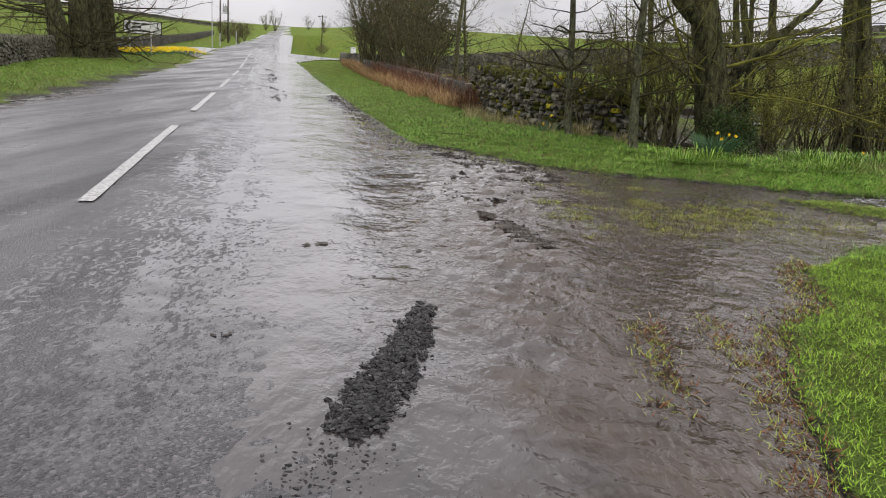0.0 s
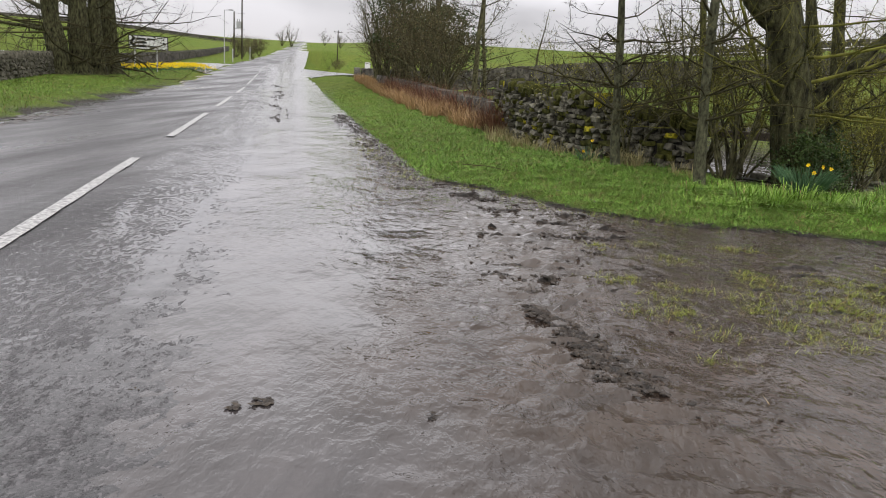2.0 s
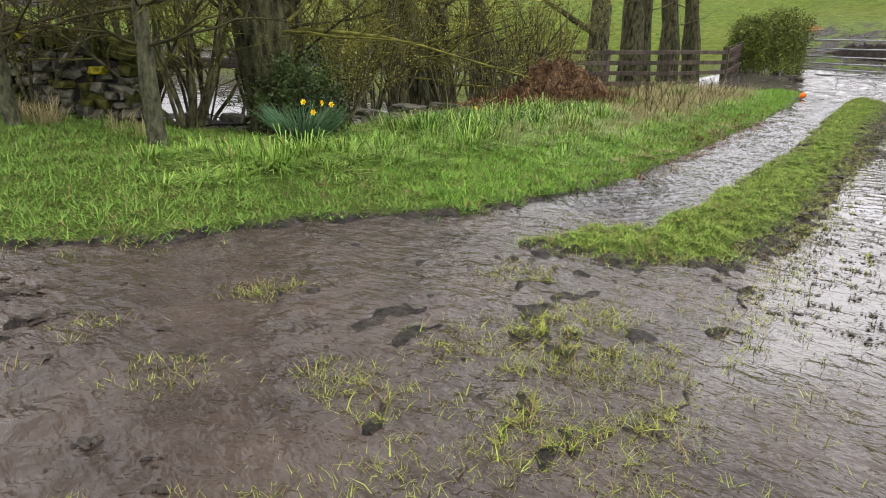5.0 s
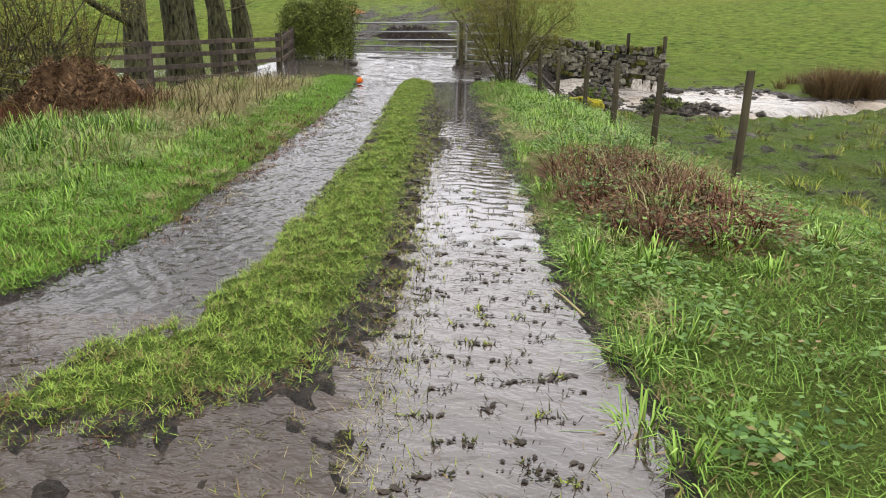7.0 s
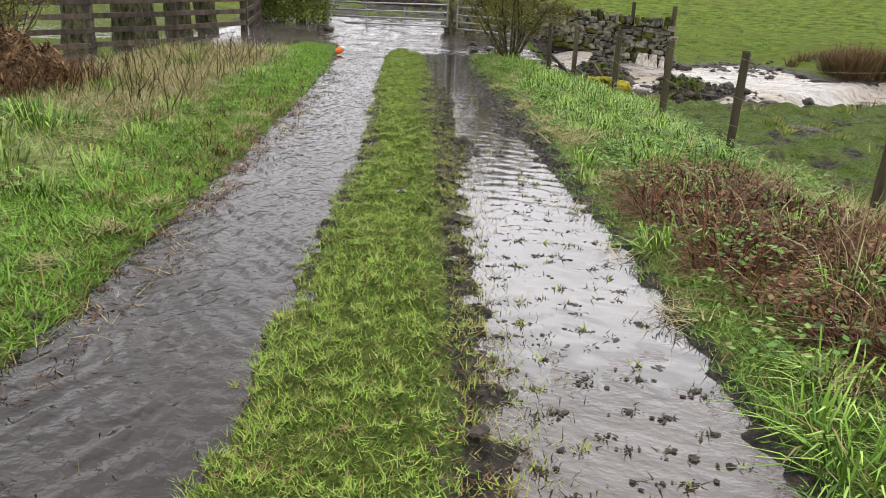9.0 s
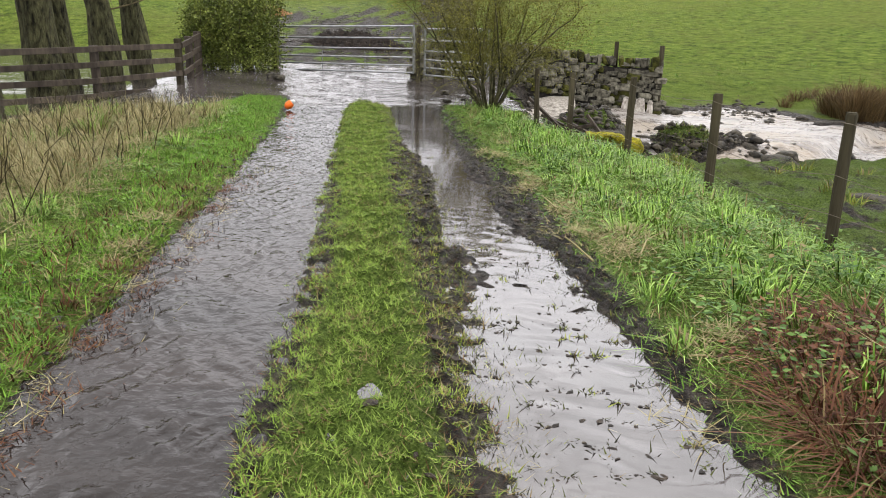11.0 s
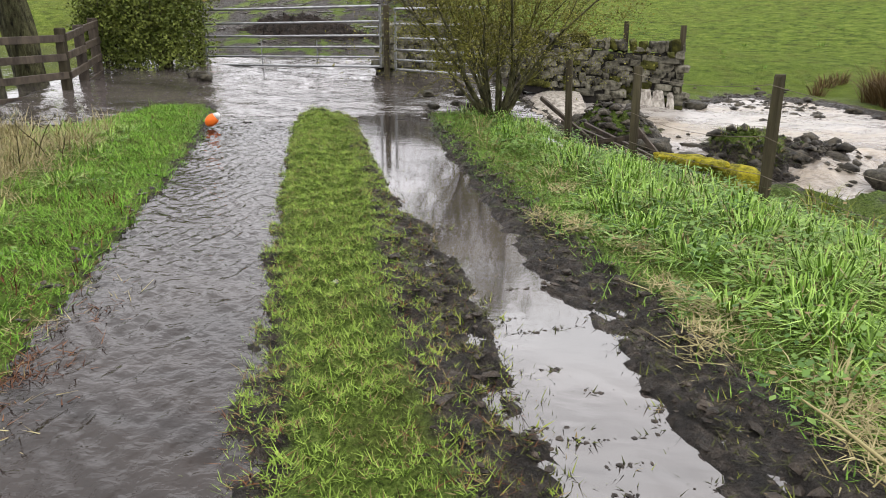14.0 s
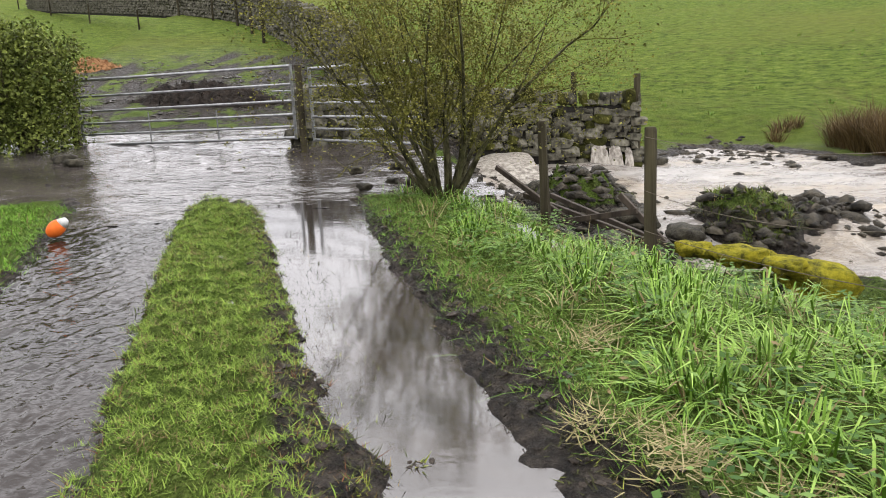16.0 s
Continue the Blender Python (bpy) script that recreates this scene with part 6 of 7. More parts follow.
X, Y = scatter(4, 20, 7.5, 14.5, 15500, strip_chance)
carpet("strip_grass", X, Y, np.clip(0.034 * (1 + 0.16 * wob(X, Y, 0.35, 2)) + rnd.normal(0, 0.011, len(X)), 0.012, 0.07), 0.0038, M_STRIP, "short worn grass of the strip between the ruts", 5, 55)
X, Y = scatter(4, 20, 7.5, 14.5, 260, strip_chance)
blades("strip_grass", X, Y, size(len(X), 0.055, 0.02), 0.004, 1.3, M_STRIP, "longer grass leaves on the strip between the ruts")
X, Y = scatter(4, 20, 7.5, 14.5, 2600, lambda x, y: smooth(-0.3, 0.0, poly_dist(x, y, STRIP)) * (0.12 + 0.88 * smooth(0.3, 0.05, poly_dist(x, y, STRIP))) * (0.3 + 0.7 * (wob(x, y, 0.4, 3) > 0)))
carpet("strip_litter", X, Y, size(len(X), 0.045, 0.02), 0.004, M_BRACKEN, "dead brown stems and muddy leaves along the ruts", 4, 30)
X, Y = scatter(4, 20, 6, 14.5, 700, lambda x, y: np.exp(-((in_track(x, y)[1] + 1.84) / 0.14) ** 2) * (in_track(x, y)[0] > 0.5) * (in_track(x, y)[0] < 15))
carpet("bank_litter", X, Y, size(len(X), 0.05, 0.02), 0.005, M_STRAW, "dead pale stems along the rut's muddy edge", 4, 30)
X, Y = scatter(-26, -5, 8, 50, 90, lambda x, y: smooth(3.5, 3.9, -in_road(x, y)[1]) * (in_road(x, y)[1] > -12))
carpet("far_verge_grass", X, Y, size(len(X), 0.1, 0.03), 0.016, M_GRASS, "green grass of the road's far verge")


TUFTS = [(1.95, 7.3), (1.85, 7.0), (1.7, 6.65), (1.86, 6.75), (2.0, 6.35), (1.87, 5.9), (1.6, 7.42), (2.48, 7.18), (2.71, 7.5), (3.27, 7.77), (3.06, 7.25), (3.4, 7.57), (3.13, 7.08), (2.95, 6.7), (2.68, 6.38),
         (2.5, 6.28), (2.48, 6.62), (3.5, 7.35), (4.05, 8.35), (2.65, 7.77), (1.6, 8.48), (2.04, 8.75), (2.17, 8.13), (2.8, 8.77), (2.85, 7.1), (3.6, 7.75), (2.4, 6.9), (3.3, 6.95), (3.7, 7.2), (3.9, 7.7), (2.1, 7.3)]


def tuft_chance(x, y):
    """Drowned tufts of the drive's mouth, thicker towards the lawn."""
    out = np.zeros(np.shape(x))
    ux, uy = x + 0.09 * wob(x, y, 0.3, 1) + 0.04 * wob(x, y, 0.11, 3), y + 0.09 * wob(x, y, 0.3, 2) + 0.04 * wob(x, y, 0.11, 1)
    for k, (cx, cy) in enumerate(TUFTS):
        r = 0.09 + 0.012 * (k * 7 % 5) + 0.05 * float(smooth(2.4, 3.2, cx))
        out = np.maximum(out, np.exp(-(((ux - cx) / (1.35 * r)) ** 2 + ((uy - cy) / r) ** 2) ** 2))
    thin = smooth(2.2, 3.0, x) * smooth(8.2, 7.8, y) * smooth(6.0, 6.4, y) * smooth(0.3, 0.8, wob(x, y, 0.22, 2) + 0.5 * wob(x, y, 0.1, 3))
    keep = (poly_dist(x, y, LAWN) < 0.05) * (poly_dist(x, y, STRIP) < 0.1)
    return np.maximum(out, 0.5 * thin) * (0.35 + 0.65 * smooth(-0.3, 0.4, wob(x, y, 0.13, 2))) * keep


def afloat(X, Y):
    return np.maximum(height(X, Y), level_water(X, Y) - 0.004)


X, Y = scatter(1.0, 5.0, 4.8, 9.4, 19000, tuft_chance)
carpet("mud_tufts", X, Y, tuft_size(X, Y, 0.036, 0.014), 0.0042, M_TUFT, "drowned grass tufts in the flooded drive mouth", 4, 45, afloat(X, Y))
X, Y = scatter(1.0, 5.0, 4.8, 9.4, 700, tuft_chance)
blades("mud_tufts", X, Y, size(len(X), 0.06, 0.02), 0.0045, 1.2, M_TUFT, "longer grass leaves in the flooded drive mouth", Z=afloat(X, Y))
X, Y = scatter(1.0, 6.5, 4.8, 9.4, 7000, lambda x, y: 0.5 * np.minimum(1, 2.2 * tuft_chance(x, y)) + 0.05 * smooth(0.0, 0.5, wob(x, y, 0.4, 3)) * smooth(1.4, 2, x) * (poly_dist(x, y, LAWN) < 0) * (poly_dist(x, y, VERGE) < 0))
carpet("drowned_stems", X, Y, size(len(X), 0.05, 0.02), 0.005, M_DROWNED, "dead drowned stems in the flooded drive mouth", 2, 30, afloat(X, Y))


X, Y = scatter(-4, 3, 9, 18, 1500, lambda x, y: smooth(-0.35, -0.1, poly_dist(x, y, VERGE)) * smooth(0.1, -0.05, poly_dist(x, y, VERGE)) * (wob(x, y, 0.5, 1) > 0.0) * (y < 17))
carpet("verge_edge_tufts", X, Y, size(len(X), 0.045, 0.015), 0.007, M_TUFT, "muddy grass tufts washed at the verge's edge", 6, 55, afloat(X, Y))


def edge_tufts(x, y):
    rows = np.exp(-((x - 1.74 - 0.05 * wob(x, y, 0.5, 1) - 0.12 * (y - 3.3)) / 0.075) ** 2) * smooth(2.6, 2.8, y) * smooth(3.95, 3.75, y) * (0.5 + 0.5 * (wob(x, y, 0.25, 2) > -0.2))
    rows = np.maximum(rows, np.exp(-((x - 2.15) / 0.07) ** 2) * smooth(3.2, 3.4, y) * smooth(4.1, 3.95, y) * 0.8)
    d = poly_dist(x, y, LAWN)
    return rows + 0.6 * smooth(-0.2, -0.02, d + 0.05 * wob(x, y, 0.3, 1)) * smooth(0.12, 0.0, d) * (y < 6)


X, Y = scatter(1.0, 3.4, 1.8, 6, 3600, edge_tufts)
carpet("mud_tufts", X, Y, size(len(X), 0.034, 0.014), 0.005, M_TUFT, "muddy grass strips along the flooded lawn edge", 6, 50, afloat(X, Y) + 0.01)
X, Y = scatter(1.0, 3.4, 1.8, 6, 5000, lambda x, y: 0.8 * edge_tufts(x - 0.03, y + 0.03))
carpet("mud_tufts", X, Y, size(len(X), 0.05, 0.02), 0.008, M_BRACKEN, "dead muddy roots along the flooded lawn edge", 4, 40, afloat(X, Y) + 0.006)
def lug_spots():
    """Places of the tyre's lug prints along the rut, jittered."""
    rng = random.Random(77)
    out = []
    for row in range(64):
        for k in range(6):
            tn = -1.52 + 0.12 * k + rng.gauss(0, 0.045)
            ts = 0.4 + 0.19 * row - 0.55 * abs(tn + 1.2) + rng.gauss(0, 0.045)
            if 0.3 < ts < 11 and rng.random() < 0.85 * float(smooth(11, 7, ts)) + 0.1:
                out.append((*track(ts, tn), rng.uniform(0.4, 1.0)))
    return out


LUGS = lug_spots()
SX, SY = [], []
for x_, y_, k_ in LUGS:
    n_ = int(10 * k_)
    SX.append(x_ + rnd.normal(0, 0.02, n_))
    SY.append(y_ + rnd.normal(0, 0.012, n_))
X, Y = np.concatenate(SX), np.concatenate(SY)
carpet("rut_sprigs", X, Y, size(len(X), 0.026, 0.01), 0.007, M_SPRIG, "drowned dark weed scraps on the rut's tread ridges", 4, 50, level_water(X, Y) + 0.009)
SPOT = random.Random(78).sample(LUGS, 70)
X = np.concatenate([x_ + rnd.normal(0, 0.015, 9) for x_, y_, k_ in SPOT])
Y = np.concatenate([y_ + rnd.normal(0, 0.015, 9) for x_, y_, k_ in SPOT])
carpet("rut_sprouts", X, Y, size(len(X), 0.03, 0.01), 0.008, M_TUFT, "small green leaves showing above the rut's water", 10, 60, level_water(X, Y) + 0.009)


def clumps(name, spots, per, tall, wide, mat, label, width=0.011, lean=1.0, category="grass"):
    """Tussocks: spots are x, y, radius."""
    XX, YY, HH, AA = [], [], [], []
    for x, y, r in spots:
        n = int(per * r / 0.15)
        a = rnd.uniform(0, 6.283, n)
        d = r * 0.6 * np.sqrt(rnd.uniform(0, 1, n))
        XX.append(x + d * np.cos(a))
        YY.append(y + d * np.sin(a))
        HH.append(np.clip(rnd.normal(tall, tall * 0.25, n), 0.05, None) * (0.7 + 0.3 * r / 0.2))
        AA.append(a + rnd.normal(0, 0.5, n))
    if XX:
        X, Y, H, A_ = (np.concatenate(v) for v in (XX, YY, HH, AA))
        blades(name, X, Y, H, width, lean, mat, label, category, dirs=A_, arch=mat is M_LONG)


def spots_in(count, seed, test, x0, x1, y0, y1, r0, r1):
    rng = random.Random(seed)
    out = []
    while len(out) < count:
        x, y = rng.uniform(x0, x1), rng.uniform(y0, y1)
        if test(x, y):
            out.append((x, y, rng.uniform(r0, r1)))
    return out


def bank_test(x, y):
    ts, tn = in_track(x, y)
    return -3.6 < tn < -1.85 and 6.5 < ts < 15.8


clumps("lush_grass", spots_in(150, 1, lambda x, y: bank_test(x, y) and rock_free(x, y) > 0.6 and in_track(x, y)[1] < -2.0 and in_track(x, y)[1] > -3.6 + 0.9 * float(smooth(11.5, 13.5, in_track(x, y)[0])), 9, 20, 5, 12, 0.1, 0.24), 75, 0.15, 0, M_LONG, "lush long-leaved green grass on the track bank", 0.008, 1.7)
clumps("lush_grass", spots_in(46, 2, lambda x, y: -3.6 < in_track(x, y)[1] < -1.7 and 0.5 < in_track(x, y)[0] < 6.5, 4, 12, 4, 10, 0.1, 0.2), 60, 0.15, 0, M_LONG, "long-leaved green grass on the track bank", 0.0075, 1.3)
clumps("verge_tussocks", spots_in(40, 3, lambda x, y: 6.0 < x < 9.6 and 11.7 + 0.12 * (x - 5) < y < 12.5 + 0.16 * (x - 4), 5, 10, 10, 14, 0.12, 0.24), 80, 0.2, 0, M_LEEK, "dense upright green leaves along the verge's back", 0.009, 0.9)
clumps("verge_tussocks", spots_in(60, 33, lambda x, y: 3.0 < x < 9.0 and not (4.05 < x < 5.35 and y > 11.3) and 10.7 + 0.1 * (x - 4) < y < 11.9 + 0.14 * (x - 4), 3, 10, 10, 14, 0.12, 0.24), 80, 0.13, 0, M_LONG, "sprawling lush grass tussocks on the verge", 0.007, 2.0)
clumps("verge_tussocks", [(4.0, 11.1, 0.3), (4.35, 11.3, 0.3), (4.7, 11.25, 0.25), (3.75, 11.25, 0.25), (5.0, 11.15, 0.25)], 150, 0.2, 0, M_LONG, "bright arching grass tussock on the verge", 0.008, 1.9)
clumps("dead_grass", spots_in(170, 4, lambda x, y: 1.75 < in_track(x, y)[1] < 3.6 and 8.6 < in_track(x, y)[0] < 14.6 and float(wob(x, y, 1.4, 2)) > -0.45, 8, 20, 11, 19, 0.1, 0.22), 48, 0.26, 0, M_STRAW, "dead straw-coloured grass beside the flooded wood", 0.005, 1.5)
clumps("dead_grass", spots_in(110, 44, lambda x, y: 1.7 < in_track(x, y)[1] < 4.2 and 3.5 < in_track(x, y)[0] < 10 and float(wob(x, y, 1.1, 1)) > -0.2, 6, 14, 10, 16, 0.1, 0.24), 60, 0.24, 0, M_STRAW, "arching straw-coloured stems in rough grass", 0.005, 1.7)
clumps("rough_grass", spots_in(110, 47, lambda x, y: 1.5 < in_track(x, y)[1] < 4.2 and 3.0 < in_track(x, y)[0] < 14.5 and float(wob(x, y, 1.2, 3)) > -0.1 and float(straw_bed(x, y)) < 0.35, 6, 20, 10, 19, 0.1, 0.22), 60, 0.15, 0, M_LONG, "rough lush grass beside the track", 0.006, 1.7)
clumps("rough_grass", spots_in(26, 48, lambda x, y: 2.0 < in_track(x, y)[1] < 3.4 and 3.0 < in_track(x, y)[0] < 6.5, 6, 12, 10, 14, 0.15, 0.26), 90, 0.26, 0, M_LONG, "tall arching lush grass beside the track", 0.008, 1.6)
clumps("dead_grass", spots_in(34, 5, bank_test, 9, 20, 5, 12, 0.1, 0.2), 26, 0.16, 0, M_STRAW, "patches of dead grass on the bank", 0.006, 1.3)
clumps("rough_grass", spots_in(40, 6, lambda x, y: 2.4 < in_track(x, y)[1] < 4.0 and 3.5 < in_track(x, y)[0] < 14, 6, 20, 10, 19, 0.1, 0.2), 40, 0.2, 0, M_GRASS, "rough green grass beside the track", 0.008, 0.9)
clumps("beck_bank_grass", spots_in(150, 7, lambda x, y: in_track(x, y)[1] < -3.6 and poly_dist(np.array([x]), np.array([y]), BECK)[0] < -0.15 and in_track(x, y)[0] > 3 and math.hypot(x - 13, y - 6) < 8, 8, 21, -1, 9, 0.1, 0.25), 30, 0.14, 0, M_TUFT, "rough soaked grass on the beck's bank", 0.009, 1.0)
clumps("island_grass", spots_in(60, 8, lambda x, y: ((x - 21.0) / 0.95) ** 2 + ((y - 7.85) / 0.42) ** 2 < 1 or ((x - 22.5) / 0.3) ** 2 + ((y - 9.0) / 0.25) ** 2 < 1, 20, 23, 6, 10, 0.12, 0.25), 70, 0.08, 0, M_ISLE, "short dark green turf on a small island in the beck", 0.009, 1.5)
clumps("rushes", spots_in(70, 9, lambda x, y: (23.2 < x < 27.5 and 2.2 < y < 4.2 and poly_dist(np.array([x]), np.array([y]), BECK)[0] < 0.0), 22, 27.5, 2.0, 4.6, 0.2, 0.45), 70, 0.5, 0, M_RUSH, "tall brown rushes beside the beck", 0.011, 0.7, "rushes")
clumps("rushes", [(29.5, 4.6, 0.3), (29.9, 4.2, 0.3), (28.6, 5.0, 0.25), (28.9, 3.6, 0.35)], 60, 0.26, 0, M_RUSH, "small brown rush clumps at the field's edge", 0.012, 0.8, "rushes")
clumps("tan_grass", spots_in(120, 10, lambda x, y: 13 < in_road(x, y)[0] < 48 and 5.4 + 0.02 * in_road(x, y)[0] < in_road(x, y)[1] < 6.6 + 0.01 * in_road(x, y)[0], -12, 3, 14, 56, 0.2, 0.4), 45, 0.34, 0, M_TAN, "tan dead grass along the verge's back", 0.012, 0.8)
clumps("red_brambles", spots_in(80, 11, lambda x, y: 11.5 < in_road(x, y)[0] < 34 and 6.3 < in_road(x, y)[1] < 7.4 and x < 1.9, -8, 2, 14, 40, 0.25, 0.45), 46, 0.55, 0, M_REDSTEM, "dense red-brown bramble stems before the wall", 0.009, 0.9, "brambles")
clumps("wall_foot_grass", spots_in(40, 12, lambda x, y: 0.6 < x < 4 and abs((y - 13.1) + 1.9 * (x - 3.3)) < 1.3 and y > 12.6, 0.3, 4, 12.5, 19, 0.12, 0.24), 40, 0.24, 0, M_STRAW, "dead grass stems at the wall's foot", 0.006, 0.7)


def bracken_spot(x, y):
    u, v = (x - 8.95) * 0.91 + (y - 7.05) * 0.41, -(x - 8.95) * 0.41 + (y - 7.05) * 0.91
    return (u / 1.75) ** 2 + (v / 0.62) ** 2 < 1


clumps("dead_bracken", spots_in(130, 13, bracken_spot, 6.8, 10.8, 5.8, 8.6, 0.12, 0.25), 55, 0.14, 0, M_BRACKEN, "flattened red-brown dead bracken on the bank", 0.009, 1.9, "bracken")
clumps("dead_bracken", spots_in(60, 34, bracken_spot, 7.2, 10.6, 6.2, 8.4, 0.12, 0.22), 16, 0.26, 0, M_REDSTEM, "arching red-brown bracken stems", 0.007, 1.6, "bracken")
clumps("dead_bracken", spots_in(22, 14, bracken_spot, 7.5, 10.6, 6.4, 8.3, 0.15, 0.25), 14, 0.3, 0, M_STRAW, "pale dead stalks over bracken", 0.006, 1.4, "bracken")
clumps("rut_edge_bracken", spots_in(70, 15, lambda x, y: 0.8 < in_track(x, y)[1] < 1.3 and 3.0 < in_track(x, y)[0] < 12, 7, 16, 10, 15, 0.07, 0.14), 22, 0.1, 0, M_BRACKEN, "dead brown stalks on the rut's edge", 0.006, 1.4, "bracken")
clumps("rut_edge_bracken", spots_in(60, 45, lambda x, y: 0.85 < in_track(x, y)[1] < 1.5 and 5.6 < in_track(x, y)[0] < 9.2, 8, 13, 10, 14, 0.08, 0.16), 34, 0.08, 0, M_BRACKEN, "flattened dead brown growth on the rut's edge", 0.007, 1.8, "bracken")
clumps("rut_edge_straw", spots_in(26, 46, lambda x, y: 0.85 < in_track(x, y)[1] < 1.5 and 5.6 < in_track(x, y)[0] < 9.2, 8, 13, 10, 14, 0.08, 0.14), 24, 0.09, 0, M_STRAW, "flattened pale dead grass on the rut's edge", 0.005, 1.8)
clumps("heap_growth", spots_in(24, 16, lambda x, y: ((x - 10.6) / 0.8) ** 2 + ((y - 15.1) / 0.5) ** 2 < 1, 9.5, 12, 14, 16, 0.15, 0.3), 40, 0.3, 0, M_WEED2, "dark green growth over the leaf heap", 0.02, 1.4, "weeds")
clumps("heap_bracken", spots_in(50, 17, lambda x, y: ((x - 10.3) / 1.5) ** 2 + ((y - 14.2) / 0.7) ** 2 < 1, 8.5, 12, 13.4, 15, 0.15, 0.3), 26, 0.3, 0, M_BRACKEN, "dead stalks round the leaf heap", 0.008, 0.9, "bracken")


def weeds(name, spots, per, leaf, mat, label):
    v, f = [], []
    rng = random.Random(len(spots))
    for x, y, r in spots:
        z = ground_at(x, y)
        for _ in range(per):
            a, d = rng.uniform(0, 6.283), r * math.sqrt(rng.random())
            p = Vector((x + d * math.cos(a), y + d * math.sin(a), z + rng.uniform(0.02, 0.13)))
            b = rng.uniform(0, 6.283)
            u = Vector((math.cos(b), math.sin(b), rng.uniform(-0.3, 0.5)))
            w = Vector((-math.sin(b), math.cos(b), rng.uniform(-0.3, 0.3)))
            s = leaf * rng.uniform(0.6, 1.3)
            n = len(v)
            v += [p, p + u * s * 0.5 + w * s * 0.33, p + u * s, p + u * s * 0.5 - w * s * 0.33]
            f.append((n, n + 1, n + 2, n + 3))
    tagged(new(name, mesh_from(name, [tuple(q) for q in v], f, mat)), label, "weeds", kind="stuff")


M_WEED = blade_material("nettle_and_dock_leaf", (0.025, 0.055, 0.016), (0.075, 0.15, 0.035), (0.19, 0.29, 0.075), 0.05)
weeds("bank_weeds", spots_in(210, 18, lambda x, y: -3.7 < in_track(x, y)[1] < -1.8 and 0.5 < in_track(x, y)[0] < 15, 4, 20, 4, 12, 0.12, 0.28), 50, 0.036, M_WEED, "low leafy green weeds on the bank")
weeds("verge_weeds", spots_in(50, 19, lambda x, y: 1.0 < in_track(x, y)[1] < 3.6 and 3 < in_track(x, y)[0] < 14, 6, 18, 10, 17, 0.12, 0.25), 34, 0.032, M_WEED, "low leafy weeds beside the track")

clumps("field_tussocks", spots_in(70, 40, lambda x, y: in_track(x, y)[1] < -4 and poly_dist(np.array([x]), np.array([y]), BECK)[0] < -0.4, 24, 50, -14, 14, 0.1, 0.25), 22, 0.14, 0, M_GRASS, "rough green tussocks of the grazed field", 0.014, 1.0)
weeds("bracken_leaves", spots_in(65, 20, bracken_spot, 6.8, 10.8, 5.8, 8.6, 0.15, 0.3), 75, 0.03, M_BRACKEN, "curled dead red-brown bracken leaves on the bank")


def dead_mats():
    """Flattened straw-coloured patches of dead grass."""
    XX, YY = [], []
    for x, y, r in ((14.42, 9.94, 0.16), (14.16, 9.64, 0.14), (13.51, 9.51, 0.15), (13.36, 9.39, 0.15), (14.64, 10.18, 0.1), (15.42, 10.08, 0.14), (8.29, 10.55, 0.1), (7.74, 10.42, 0.09), (7.27, 10.33, 0.1),
                    (8.64, 11.56, 0.25), (11.87, 8.45, 0.2), (10.14, 8.15, 0.2), (12.6, 9.05, 0.16), (9.4, 8.35, 0.15), (6.2, 6.7, 0.15), (7.4, 7.1, 0.14), (13.03, 9.43, 0.16), (12.29, 9.02, 0.22), (11.79, 8.88, 0.24), (11.72, 8.68, 0.24), (11.4, 8.6, 0.22), (11.13, 11.63, 0.16), (10.65, 11.08, 0.14), (10.14, 10.97, 0.14), (10.53, 11.39, 0.16), (7.9, 7.65, 0.16), (8.6, 8.0, 0.14)):
        n = int(5200 * r * r) + 40
        XX.append(x + rnd.normal(0, r * 0.6, n))
        YY.append(y + rnd.normal(0, r * 0.4, n))
    X, Y = np.concatenate(XX), np.concatenate(YY)
    carpet("dead_grass_mat", X, Y, size(len(X), 0.1, 0.03), 0.005, M_STRAW, "flattened straw-coloured patches of dead grass", 2, 28, height(X, Y) + 0.03)


dead_mats()
X, Y = scatter(4, 14, 5, 12, 4200, lambda x, y: (lambda ts, tn: np.exp(-((tn + 0.86) / 0.15) ** 2) * (ts > -0.8) * smooth(11, 8, ts) * smooth(-0.25, 0.6, wob(x, y, 0.3, 1) + 0.5 * wob(x, y, 0.12, 3)))(*in_track(x, y)))
carpet("rut_edge_grass", X, Y, size(len(X), 0.04, 0.015), 0.006, M_TUFT, "muddy grass sprigs along the rut's edge", 8, 65, afloat(X, Y))

X, Y = scatter(5, 19, 6, 14, 3800, lambda x, y: (lambda ts, tn: (np.exp(-((tn + 1.58) / 0.16) ** 2) * smooth(5, 7, ts) + np.exp(-((tn + 0.88) / 0.15) ** 2) * (1 + 1.2 * smooth(4, 6, ts) * smooth(11, 9, ts))) * (ts > 1) * (ts < 14.5) * (0.35 + 0.65 * (wob(x, y, 0.3, 3) > 0)))(*in_track(x, y)))
carpet("mud_fibres", X, Y, size(len(X), 0.035, 0.015), 0.006, M_SPRIG, "dead roots and dark fibres in the rut's mud", 3, 45, afloat(X, Y))

X, Y = scatter(4, 12, 6, 12, 2600, lambda x, y: (lambda ts, tn: np.exp(-((tn + 0.84) / 0.13) ** 2) * (ts > 0) * smooth(8, 6, ts) * (0.3 + 0.7 * (wob(x, y, 0.35, 2) > -0.1)))(*in_track(x, y)))
carpet("shoulder_straw", X, Y, size(len(X), 0.05, 0.02), 0.0035, M_STRAW, "trampled straw on the strip's muddy shoulder", 3, 35, afloat(X, Y) + 0.004)

